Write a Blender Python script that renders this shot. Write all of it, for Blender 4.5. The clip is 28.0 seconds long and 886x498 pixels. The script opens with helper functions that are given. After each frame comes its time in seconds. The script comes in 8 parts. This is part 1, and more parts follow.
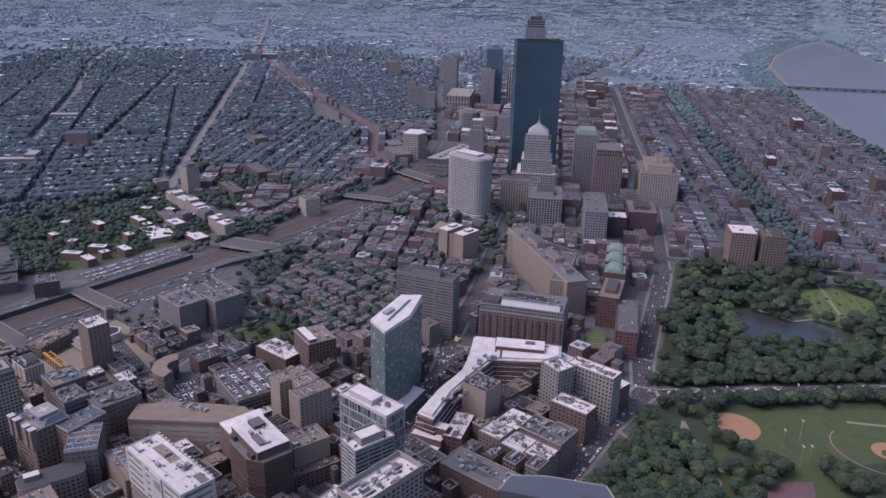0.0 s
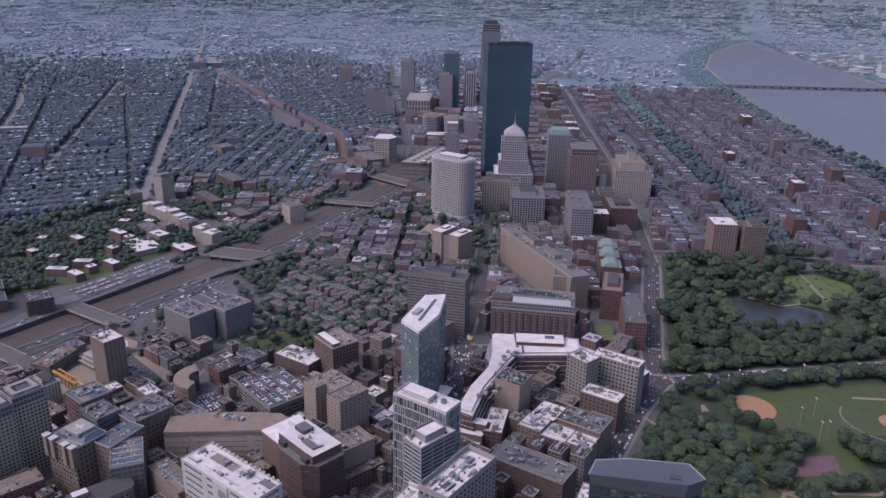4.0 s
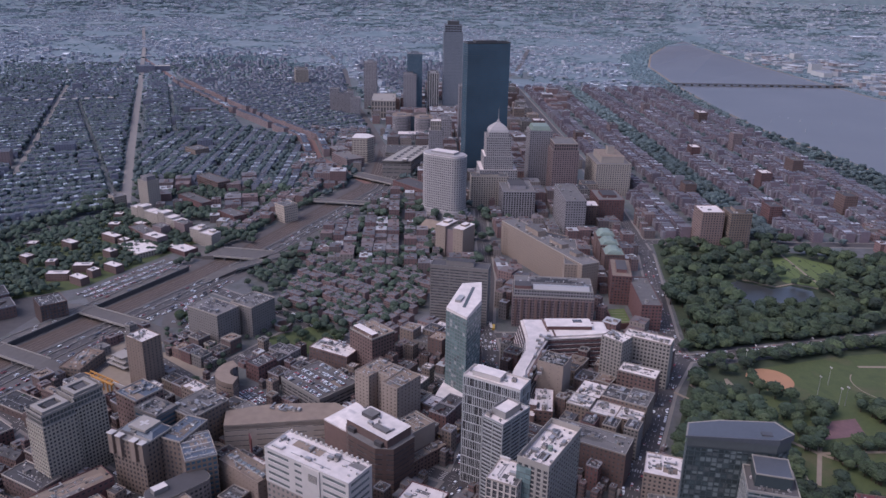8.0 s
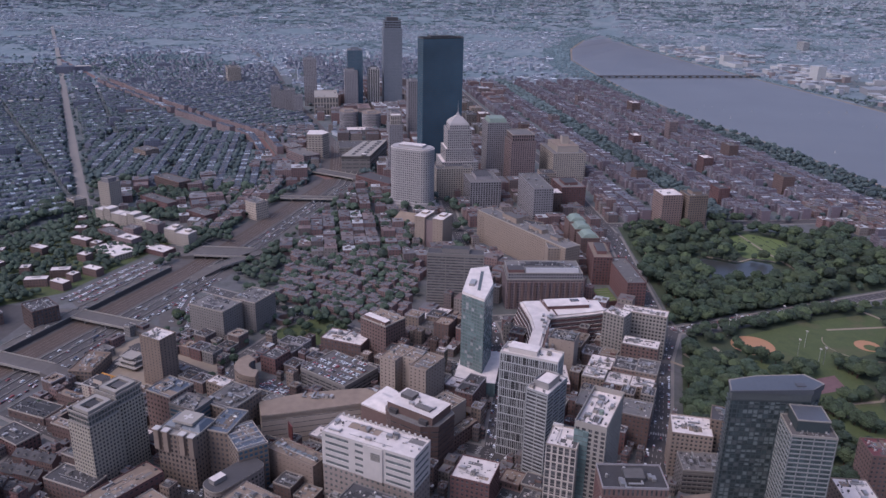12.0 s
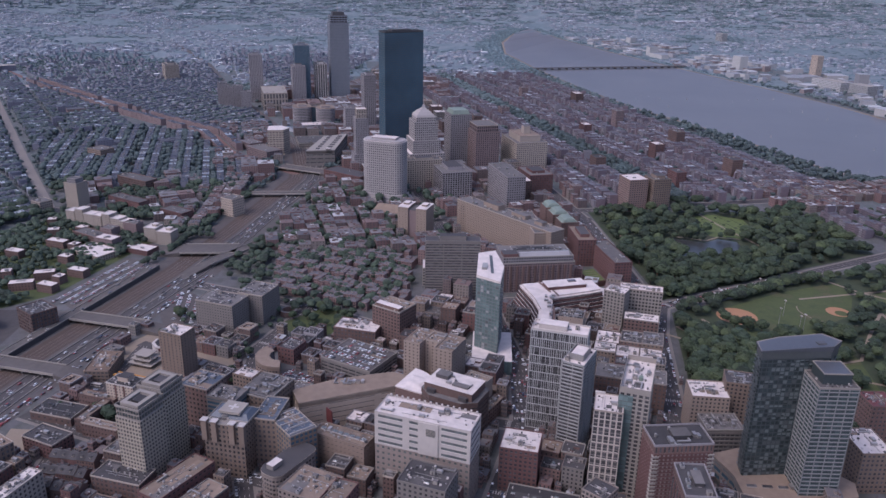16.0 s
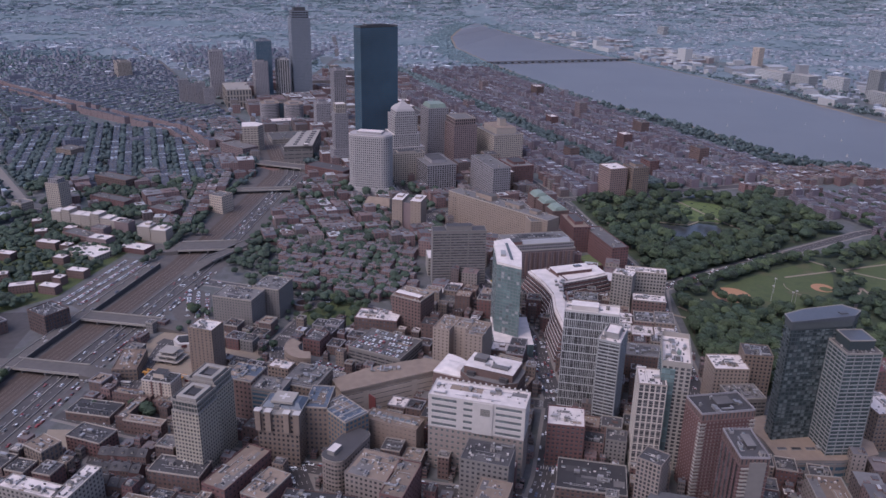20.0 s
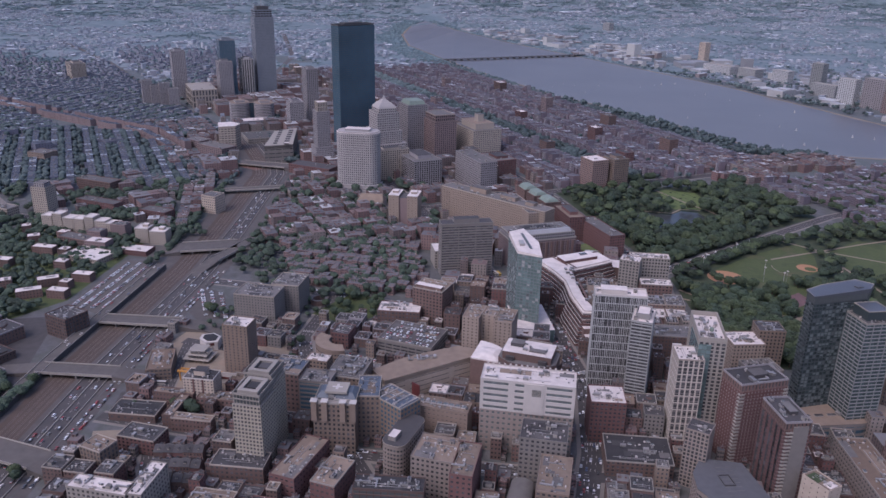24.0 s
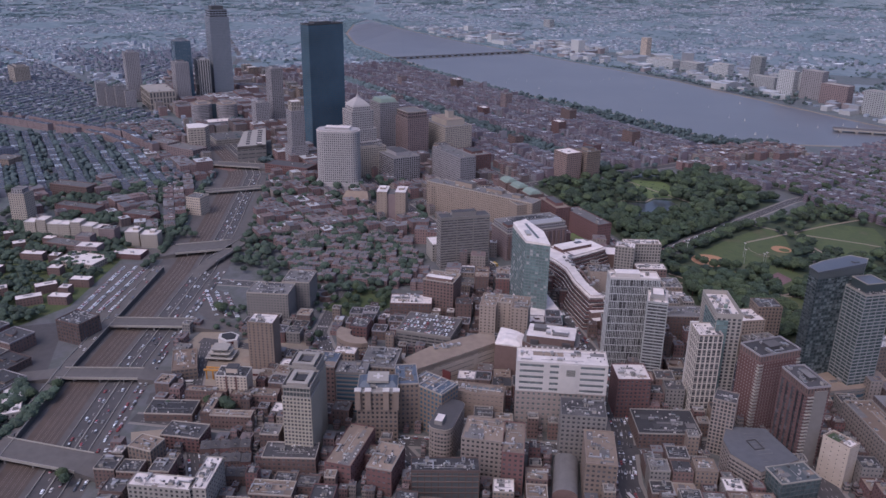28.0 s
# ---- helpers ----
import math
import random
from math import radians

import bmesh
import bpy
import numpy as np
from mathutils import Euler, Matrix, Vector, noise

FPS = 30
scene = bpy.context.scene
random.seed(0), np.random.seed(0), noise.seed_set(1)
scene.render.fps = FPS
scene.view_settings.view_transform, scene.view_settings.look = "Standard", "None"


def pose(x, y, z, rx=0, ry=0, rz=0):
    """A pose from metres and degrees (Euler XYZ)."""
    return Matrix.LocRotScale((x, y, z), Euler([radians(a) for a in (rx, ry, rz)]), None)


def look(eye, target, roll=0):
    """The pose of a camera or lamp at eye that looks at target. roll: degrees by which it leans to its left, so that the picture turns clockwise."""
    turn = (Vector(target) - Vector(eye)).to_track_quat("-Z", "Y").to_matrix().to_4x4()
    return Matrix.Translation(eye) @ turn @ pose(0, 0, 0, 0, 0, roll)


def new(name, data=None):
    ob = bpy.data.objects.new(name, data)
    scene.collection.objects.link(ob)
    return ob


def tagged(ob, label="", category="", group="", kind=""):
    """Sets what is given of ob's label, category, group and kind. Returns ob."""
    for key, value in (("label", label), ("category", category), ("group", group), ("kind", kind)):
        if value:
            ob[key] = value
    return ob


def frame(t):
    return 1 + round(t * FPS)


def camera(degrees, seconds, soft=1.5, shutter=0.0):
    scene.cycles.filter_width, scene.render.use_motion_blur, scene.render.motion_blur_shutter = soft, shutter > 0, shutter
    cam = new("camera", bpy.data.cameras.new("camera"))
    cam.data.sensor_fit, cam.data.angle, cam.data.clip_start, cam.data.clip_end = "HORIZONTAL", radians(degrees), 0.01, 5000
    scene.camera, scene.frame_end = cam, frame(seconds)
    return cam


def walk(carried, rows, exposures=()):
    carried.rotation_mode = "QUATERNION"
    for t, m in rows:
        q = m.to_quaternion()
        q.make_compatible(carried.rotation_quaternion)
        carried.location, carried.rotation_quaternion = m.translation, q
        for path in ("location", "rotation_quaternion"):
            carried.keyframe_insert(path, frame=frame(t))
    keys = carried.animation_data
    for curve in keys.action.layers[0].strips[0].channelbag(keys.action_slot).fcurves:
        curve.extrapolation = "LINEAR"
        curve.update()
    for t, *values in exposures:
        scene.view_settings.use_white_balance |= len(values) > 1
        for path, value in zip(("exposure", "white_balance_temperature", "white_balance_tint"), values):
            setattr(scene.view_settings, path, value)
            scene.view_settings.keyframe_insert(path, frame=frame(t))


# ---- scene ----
cam = camera(58.810, 28.0)
walk(cam, [
    (0, look((723.02, 426.27, 379.46), (-113.63, 7.62, 26.26), 1.294)),
    (0.5, look((727.03, 418.00, 378.38), (-116.33, 11.74, 26.66), 1.334)),
    (1, look((731.54, 409.65, 377.51), (-115.45, 9.71, 27.30), 1.338)),
    (1.5, look((736.51, 401.42, 377.09), (-115.80, 11.66, 28.29), 1.282)),
    (2, look((741.71, 393.50, 376.99), (-111.88, 5.45, 29.43), 1.150)),
    (2.5, look((746.99, 385.36, 376.96), (-107.15, -1.98, 29.97), 1.135)),
    (3, look((752.58, 377.07, 376.91), (-107.22, 2.28, 30.10), 1.060)),
    (3.5, look((758.49, 368.43, 376.84), (-108.68, 10.32, 30.75), 0.935)),
    (5.5, look((787.46, 323.16, 371.24), (-101.30, 16.69, 30.39), 1.391)),
    (6, look((792.91, 313.37, 370.59), (-98.92, 15.15, 30.43), 1.302)),
    (6.5, look((798.35, 303.80, 370.07), (-95.87, 12.43, 30.25), 1.217)),
    (7, look((804.43, 294.35, 369.55), (-92.61, 11.20, 30.21), 1.156)),
    (7.5, look((810.93, 284.77, 369.12), (-89.39, 12.49, 29.57), 1.213)),
    (8, look((817.39, 275.13, 368.59), (-86.29, 13.81, 29.37), 1.153)),
    (8.5, look((823.72, 265.41, 368.15), (-83.37, 15.64, 29.34), 1.151)),
    (9, look((830.17, 255.22, 367.76), (-80.31, 18.51, 28.67), 1.124)),
    (9.5, look((836.48, 245.40, 367.21), (-77.61, 22.89, 28.21), 1.090)),
    (10, look((842.50, 236.05, 367.11), (-74.69, 26.76, 28.05), 1.040)),
    (10.5, look((848.02, 225.95, 367.12), (-72.03, 30.81, 27.39), 1.081)),
    (11, look((853.29, 215.53, 367.10), (-69.65, 35.01, 27.10), 1.088)),
    (11.5, look((858.93, 204.89, 367.03), (-66.31, 37.46, 26.60), 1.129)),
    (12, look((864.37, 194.33, 366.86), (-63.00, 40.32, 25.88), 1.135)),
    (12.5, look((869.65, 183.75, 366.54), (-59.75, 43.03, 25.35), 1.128)),
    (14.5, look((887.10, 142.46, 365.04), (-48.27, 56.54, 21.96), 1.099)),
    (15, look((891.25, 132.61, 364.96), (-44.81, 57.37, 21.25), 1.142)),
    (15.5, look((895.19, 122.78, 364.97), (-41.37, 57.83, 20.53), 1.173)),
    (16, look((899.10, 112.91, 364.92), (-37.98, 57.70, 20.19), 1.133)),
    (16.5, look((902.39, 103.09, 364.51), (-35.08, 58.68, 19.27), 1.230)),
    (17, look((905.35, 93.21, 363.89), (-32.38, 59.41, 18.18), 1.192)),
    (17.5, look((907.94, 83.40, 363.49), (-29.83, 59.42, 17.06), 1.188)),
    (18, look((910.65, 74.05, 363.14), (-27.33, 59.58, 16.76), 1.200)),
    (18.5, look((913.62, 64.33, 363.28), (-24.32, 59.65, 16.49), 1.205)),
    (19, look((916.47, 54.35, 363.61), (-21.15, 59.64, 15.99), 1.225)),
    (19.5, look((919.13, 44.19, 363.95), (-18.26, 59.06, 15.99), 1.218)),
    (20, look((921.39, 33.74, 364.23), (-15.51, 57.64, 15.44), 1.206)),
    (20.5, look((923.54, 23.66, 364.11), (-13.15, 55.94, 15.45), 1.248)),
    (21, look((925.81, 13.58, 363.80), (-10.44, 54.86, 14.91), 1.251)),
    (21.5, look((928.17, 3.48, 363.58), (-7.71, 52.98, 14.75), 1.208)),
    (23.5, look((936.83, -38.18, 364.28), (4.32, 50.83, 14.30), 1.117)),
    (24, look((938.49, -48.39, 364.04), (6.98, 51.60, 14.35), 1.153)),
    (24.5, look((940.07, -58.14, 363.90), (9.67, 52.79, 14.53), 1.089)),
    (25, look((941.77, -68.14, 363.96), (12.75, 52.39, 14.11), 1.057)),
    (25.5, look((943.22, -78.12, 364.19), (15.64, 52.09, 13.97), 1.026)),
    (26, look((944.66, -88.37, 364.34), (18.46, 51.93, 14.40), 0.983)),
    (26.5, look((946.15, -98.28, 364.41), (21.53, 52.03, 14.45), 1.017)),
    (27, look((947.63, -107.99, 364.57), (24.70, 52.52, 14.67), 1.049)),
    (27.5, look((948.98, -117.91, 364.68), (27.89, 52.88, 14.80), 1.039)),
    (28, look((950.34, -128.37, 364.78), (31.52, 53.07, 14.29), 1.004)),
], [(0, 0.55, 5650, 23.5), (28, 0.45, 5620, 24)])
# ---- world and light ----
world = bpy.data.worlds.new("overcast_sky")
scene.world = world
world.use_nodes = True
wn = world.node_tree
sky = wn.nodes.new("ShaderNodeTexSky")
sky.sky_type, sky.sun_disc = "NISHITA", False
sky.sun_elevation, sky.sun_rotation = radians(54), radians(140)
sky.air_density, sky.dust_density, sky.ozone_density = 1.0, 4.0, 1.5
wn.links.new(sky.outputs[0], wn.nodes["Background"].inputs[0])
wn.nodes["Background"].inputs[1].default_value = 0.15
sun = new("sun", bpy.data.lights.new("sun", "SUN"))
sun.data.energy, sun.data.angle, sun.data.color = 0.5, radians(18), (1.0, 0.96, 0.92)
SUN_FROM = Vector((0.42, -0.5, 0.9))
sun.matrix_world = look(SUN_FROM * 100, (0, 0, 0))

# ---- materials ----
MATS = {}


def mat(name, color, rough=0.85, var=0.3, scale=0.25, rand=0.0, island=False, metal=0.0, bump=0.0, cells=0.0):
    """Base colour with grain at two sizes, a change from thing to thing, and fine relief."""
    m = bpy.data.materials.new(name)
    m.use_nodes = True
    t = m.node_tree
    n, lk = t.nodes, t.links
    bsdf = n["Principled BSDF"]
    geo = n.new("ShaderNodeNewGeometry")
    total = None
    for s, k in ((scale, var), (scale * 0.07, var * 0.8)):
        tex = n.new("ShaderNodeTexNoise")
        tex.inputs["Scale"].default_value, tex.inputs["Detail"].default_value = s, 4.0
        lk.new(geo.outputs["Position"], tex.inputs["Vector"])
        mul = n.new("ShaderNodeMath")
        mul.operation = "MULTIPLY_ADD"
        mul.inputs[1].default_value, mul.inputs[2].default_value = 2 * k, -k
        lk.new(tex.outputs["Fac"], mul.inputs[0])
        if bump and total is None:
            bm = n.new("ShaderNodeBump")
            bm.inputs["Strength"].default_value, bm.inputs["Distance"].default_value = bump, 0.3
            lk.new(tex.outputs["Fac"], bm.inputs["Height"])
            lk.new(bm.outputs[0], bsdf.inputs["Normal"])
        if total is None:
            total = mul
        else:
            add = n.new("ShaderNodeMath")
            lk.new(total.outputs[0], add.inputs[0])
            lk.new(mul.outputs[0], add.inputs[1])
            total = add
    if rand:
        src = geo.outputs["Random Per Island"] if island else n.new("ShaderNodeObjectInfo").outputs["Random"]
        mul = n.new("ShaderNodeMath")
        mul.operation = "MULTIPLY_ADD"
        mul.inputs[1].default_value, mul.inputs[2].default_value = 2 * rand, -rand
        lk.new(src, mul.inputs[0])
        add = n.new("ShaderNodeMath")
        lk.new(total.outputs[0], add.inputs[0])
        lk.new(mul.outputs[0], add.inputs[1])
        total = add
    if cells:
        snap = n.new("ShaderNodeVectorMath")
        snap.operation = "SNAP"
        snap.inputs[1].default_value = (3.1, 3.1, 3.4)
        lk.new(geo.outputs["Position"], snap.inputs[0])
        white = n.new("ShaderNodeTexWhiteNoise")
        lk.new(snap.outputs[0], white.inputs["Vector"])
        power = n.new("ShaderNodeMath")
        power.operation = "POWER"
        power.inputs[1].default_value = 3.0
        lk.new(white.outputs["Value"], power.inputs[0])
        add = n.new("ShaderNodeMath")
        add.operation = "MULTIPLY_ADD"
        add.inputs[1].default_value = cells
        lk.new(power.outputs[0], add.inputs[0])
        lk.new(total.outputs[0], add.inputs[2])
        total = add
    one = n.new("ShaderNodeMath")
    one.inputs[1].default_value = 1.0
    one.use_clamp = False
    lk.new(total.outputs[0], one.inputs[0])
    sc = n.new("ShaderNodeVectorMath")
    sc.operation = "SCALE"
    sc.inputs[0].default_value = [c * k for c, k in zip(color, (0.635, 0.575, 0.525))]
    lk.new(one.outputs[0], sc.inputs["Scale"])
    lk.new(sc.outputs[0], bsdf.inputs["Base Color"])
    bsdf.inputs["Roughness"].default_value, bsdf.inputs["Metallic"].default_value = rough, metal
    MATS[name] = m
    return m


def mix_mat(name, colors, scale, rough=0.9, island=False, detail=6.0, var=0.2):
    """Several colours side by side: patches by noise, or one for each loose piece."""
    m = bpy.data.materials.new(name)
    m.use_nodes = True
    n, lk = m.node_tree.nodes, m.node_tree.links
    bsdf = n["Principled BSDF"]
    geo = n.new("ShaderNodeNewGeometry")
    tex = n.new("ShaderNodeTexNoise")
    tex.inputs["Scale"].default_value, tex.inputs["Detail"].default_value = scale, detail
    lk.new(geo.outputs["Position"], tex.inputs["Vector"])
    ramp = n.new("ShaderNodeValToRGB")
    el = ramp.color_ramp.elements
    lo, hi = (0.0, 1.0) if island else (0.33, 0.67)
    while len(el) < len(colors):
        el.new(0.5)
    for i, c in enumerate(colors):
        el[i].position = lo + (hi - lo) * i / (len(colors) - (0 if island else 1))
        el[i].color = (*c, 1)
    if island:
        ramp.color_ramp.interpolation = "CONSTANT"
        lk.new(geo.outputs["Random Per Island"], ramp.inputs[0])
    else:
        lk.new(tex.outputs["Fac"], ramp.inputs[0])
    fine = n.new("ShaderNodeTexNoise")
    fine.inputs["Scale"].default_value, fine.inputs["Detail"].default_value = scale * 9 if not island else 0.3, 3.0
    lk.new(geo.outputs["Position"], fine.inputs["Vector"])
    k = n.new("ShaderNodeMath")
    k.operation = "MULTIPLY_ADD"
    k.inputs[1].default_value, k.inputs[2].default_value = 2 * var, 1 - var
    lk.new(fine.outputs["Fac"], k.inputs[0])
    sc = n.new("ShaderNodeVectorMath")
    sc.operation = "SCALE"
    lk.new(ramp.outputs[0], sc.inputs[0])
    lk.new(k.outputs[0], sc.inputs["Scale"])
    lk.new(sc.outputs[0], bsdf.inputs["Base Color"])
    bsdf.inputs["Roughness"].default_value = rough
    MATS[name] = m
    return m


mat("white_roof", (0.84, 0.8, 0.79), 0.75, 0.3, 0.16)
mat("gravel_roof", (0.275, 0.222, 0.18), 0.95, 0.3, 0.2, 0.25)
mat("grey_roof", (0.165, 0.161, 0.163), 0.9, 0.35, 0.18, 0.3)
mat("dark_roof", (0.07, 0.068, 0.073), 0.85, 0.3, 0.18, 0.35)
mat("black_roof", (0.042, 0.041, 0.045), 0.85, 0.3, 0.18, 0.35)
mat("brown_roof", (0.2, 0.15, 0.115), 0.95, 0.3, 0.2, 0.25)
mat("deck_grey", (0.125, 0.132, 0.15), 0.85, 0.25, 0.2)
mat("frame_white", (0.62, 0.59, 0.55), 0.8, 0.12, 0.3)
mat("green_copper", (0.25, 0.335, 0.295), 0.7, 0.2, 0.3)
mat("blue_roof", (0.105, 0.135, 0.185), 0.5, 0.25, 0.3)
mat("solar_blue", (0.11, 0.125, 0.15), 0.45, 0.2, 0.5)
mat("brick_red", (0.188, 0.105, 0.102), 0.9, 0.22, 0.3, 0.25)
mat("brick_brown", (0.192, 0.132, 0.12), 0.9, 0.22, 0.3, 0.25)
mat("brick_dark", (0.16, 0.112, 0.102), 0.9, 0.2, 0.3, 0.2)
mat("beige_stone", (0.4, 0.34, 0.295), 0.85, 0.12, 0.3, 0.1)
mat("tan_brick", (0.285, 0.23, 0.195), 0.9, 0.15, 0.3, 0.15)
mat("pale_stone", (0.47, 0.43, 0.385), 0.85, 0.1, 0.3, 0.1)
# Skyline stone, its colour lightened and cooled to hold distance haze.
mat("spire_stone_hazed", (0.455, 0.45, 0.465), 0.85, 0.12, 0.3)
mat("pink_stone", (0.34, 0.255, 0.235), 0.85, 0.12, 0.4)
mat("grey_concrete", (0.26, 0.25, 0.245), 0.9, 0.15, 0.2, 0.1)
mat("light_concrete", (0.4, 0.385, 0.36), 0.9, 0.12, 0.2, 0.1)
mat("white_panel", (0.66, 0.645, 0.635), 0.6, 0.14, 0.2)
mat("cream_stone", (0.47, 0.44, 0.375), 0.85, 0.12, 0.3)
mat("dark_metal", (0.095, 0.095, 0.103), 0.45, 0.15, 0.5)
mat("slate_panel", (0.11, 0.13, 0.138), 0.4, 0.15, 0.4)
mat("steel", (0.45, 0.46, 0.47), 0.4, 0.15, 0.5, 0.25, metal=0.4)
mat("yellow_steel", (0.6, 0.3, 0.05), 0.6, 0.15, 0.5)
mat("red_panel", (0.17, 0.05, 0.05), 0.6, 0.2, 0.5)
mat("glass_dark", (0.08, 0.084, 0.094), 0.18, 0.3, 0.08, 0.4, cells=1.3)
mat("glass_blue", (0.1, 0.185, 0.26), 0.22, 0.45, 0.02)
mat("cool_panel", (0.42, 0.45, 0.47), 0.6, 0.12, 0.3)
mat("band_grey", (0.29, 0.32, 0.335), 0.6, 0.12, 0.3)
mat("cool_white", (0.56, 0.6, 0.63), 0.6, 0.1, 0.2)
mat("cool_band", (0.2, 0.25, 0.26), 0.5, 0.15, 0.3)
mat("hotel_tan", (0.37, 0.31, 0.262), 0.85, 0.12, 0.3)
mat("tan_roof", (0.29, 0.235, 0.19), 0.95, 0.3, 0.15)
mat("warm_wall", (0.6, 0.53, 0.46), 0.85, 0.15, 0.2)
mat("glass_sea", (0.075, 0.105, 0.115), 0.2, 0.4, 0.15, 0.3, cells=0.6)
mat("navy_panel", (0.06, 0.084, 0.095), 0.4, 0.15, 0.4)
# Tan greyed for the far towers: distance haze is in the colour.
mat("greige_hazed", (0.37, 0.365, 0.395), 0.85, 0.12, 0.3, 0.15)
mat("warm_greige", (0.33, 0.292, 0.27), 0.85, 0.15, 0.3, 0.15)
# Blue-grey of the far crowned tower, haze included in the colour.
mat("tower_grey_hazed", (0.28, 0.32, 0.385), 0.8, 0.12, 0.3)
mat("rosy_stone", (0.29, 0.228, 0.236), 0.85, 0.12, 0.3)
mat("glass_teal", (0.19, 0.275, 0.285), 0.2, 0.35, 0.05, cells=0.5)
mat("blind_pale", (0.29, 0.27, 0.26), 0.6, 0.25, 0.4, 0.3)
mat("glass_pale", (0.17, 0.2, 0.215), 0.15, 0.2, 0.05, cells=0.5)
mat("asphalt", (0.088, 0.083, 0.086), 0.9, 0.35, 0.15)
mat("old_road", (0.122, 0.113, 0.112), 0.9, 0.35, 0.12)
mat("worn_concrete", (0.142, 0.132, 0.127), 0.9, 0.3, 0.15)
mat("pavement", (0.28, 0.265, 0.25), 0.9, 0.15, 0.3)
mat("paving_red", (0.24, 0.14, 0.12), 0.9, 0.15, 0.3)
mat("rail_bed", (0.11, 0.082, 0.068), 0.95, 0.4, 0.1)
mat("rail_steel", (0.2, 0.17, 0.15), 0.5, 0.2, 0.5)
mat("line_white", (0.6, 0.6, 0.58), 0.8, 0.15, 0.5)
# Grass under trees darker than open grass: shade painted into the colours.
mix_mat("lawn", [(0.022, 0.031, 0.012), (0.038, 0.046, 0.02), (0.027, 0.038, 0.014), (0.048, 0.047, 0.027)], 0.03)
mix_mat("lawn_bright", [(0.043, 0.055, 0.015), (0.057, 0.07, 0.019), (0.048, 0.062, 0.016), (0.068, 0.066, 0.026)], 0.03)
mat("infield_clay", (0.48, 0.27, 0.15), 0.95, 0.12, 0.1)
mat("red_court", (0.2, 0.12, 0.13), 0.9, 0.3, 0.2)
mat("path_pale", (0.34, 0.29, 0.23), 0.95, 0.15, 0.2)
mat("water_river", (0.17, 0.168, 0.174), 0.4, 0.22, 0.006, bump=0.06)
mat("water_pond", (0.06, 0.066, 0.064), 0.35, 0.3, 0.03)
mat("bark", (0.1, 0.055, 0.04), 0.95, 0.2, 1.0)
mat("leaf", (0.044, 0.071, 0.034), 0.9, 0.5, 0.12, 0.45, island=True)
mat("leaf_dark", (0.036, 0.062, 0.035), 0.9, 0.5, 0.12, 0.45, island=True)
mix_mat("lawn_flower", [(0.066, 0.09, 0.02), (0.085, 0.108, 0.028), (0.075, 0.098, 0.024)], 0.05)
mat("leaf_city", (0.054, 0.086, 0.058), 0.9, 0.45, 0.1, 0.4, island=True)
mat("leaf_light", (0.062, 0.092, 0.04), 0.9, 0.4, 0.1, 0.45, island=True)
# Far leaf colours: distance haze painted in, paler and bluer farther out.
mat("leaf_haze_mid", (0.078, 0.117, 0.122), 0.9, 0.4, 0.05, 0.3, island=True)
# In-between leaf colour, greyed by painted haze.
mat("leaf_haze_between", (0.15, 0.215, 0.23), 0.9, 0.35, 0.03, 0.25, island=True)
mat("leaf_haze_far", (0.21, 0.315, 0.365), 0.9, 0.3, 0.02, 0.25, island=True)
mat("boat_white", (0.75, 0.75, 0.74), 0.6, 0.05, 1.0)
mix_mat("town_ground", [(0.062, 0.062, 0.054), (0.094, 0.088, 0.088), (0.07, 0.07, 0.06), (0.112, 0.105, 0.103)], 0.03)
# Outer ground colours, lightened and blued as painted distance haze.
mix_mat("ground_haze_far", [(0.105, 0.137, 0.146), (0.132, 0.158, 0.168), (0.11, 0.143, 0.152), (0.155, 0.174, 0.182), (0.107, 0.139, 0.149)], 0.004, detail=12.0, var=0.3)
mix_mat("campus_walls", [(0.302, 0.288, 0.274), (0.216, 0.209, 0.209), (0.36, 0.346, 0.324), (0.194, 0.158, 0.151), (0.274, 0.266, 0.266)], 0.3, island=True)
mix_mat("campus_roofs", [(0.288, 0.288, 0.288), (0.187, 0.194, 0.202), (0.36, 0.353, 0.346), (0.216, 0.216, 0.223)], 0.3, island=True)
# Ground between near and far, with part of that haze painted in.
mix_mat("ground_haze_mid", [(0.07, 0.08, 0.074), (0.098, 0.099, 0.101), (0.074, 0.085, 0.077), (0.11, 0.11, 0.113)], 0.03)
# Distant town roofs, paled and blued with painted haze.
mix_mat("far_roofs_hazed", [(0.16, 0.18, 0.205), (0.2, 0.2, 0.215), (0.14, 0.165, 0.19), (0.23, 0.22, 0.225), (0.15, 0.178, 0.2), (0.62, 0.62, 0.62), (0.178, 0.2, 0.221), (0.26, 0.225, 0.215), (0.32, 0.335, 0.35), (0.162, 0.19, 0.215)], 0.3, island=True)
# Outer terraces: roof and wall colours shifted blue as painted distance haze.
mix_mat("row_roofs_hazed", [(0.0544, 0.0611, 0.0751), (0.0462, 0.0534, 0.0671), (0.0658, 0.0722, 0.085), (0.0506, 0.0576, 0.0723), (0.0557, 0.0611, 0.0751), (0.265, 0.295, 0.316), (0.062, 0.0625, 0.0723), (0.0476, 0.0549, 0.0701), (0.0526, 0.059, 0.0738)], 0.3, island=True)
mix_mat("row_walls_hazed", [(0.147, 0.142, 0.17), (0.133, 0.132, 0.164), (0.166, 0.16, 0.184), (0.138, 0.135, 0.164), (0.198, 0.204, 0.229)], 0.3, island=True)
# Distant town walls, with the same haze put into the colour.
mix_mat("far_walls_hazed", [(0.204, 0.225, 0.26), (0.262, 0.28, 0.313), (0.213, 0.215, 0.239), (0.33, 0.335, 0.35), (0.223, 0.235, 0.265)], 0.3, island=True)
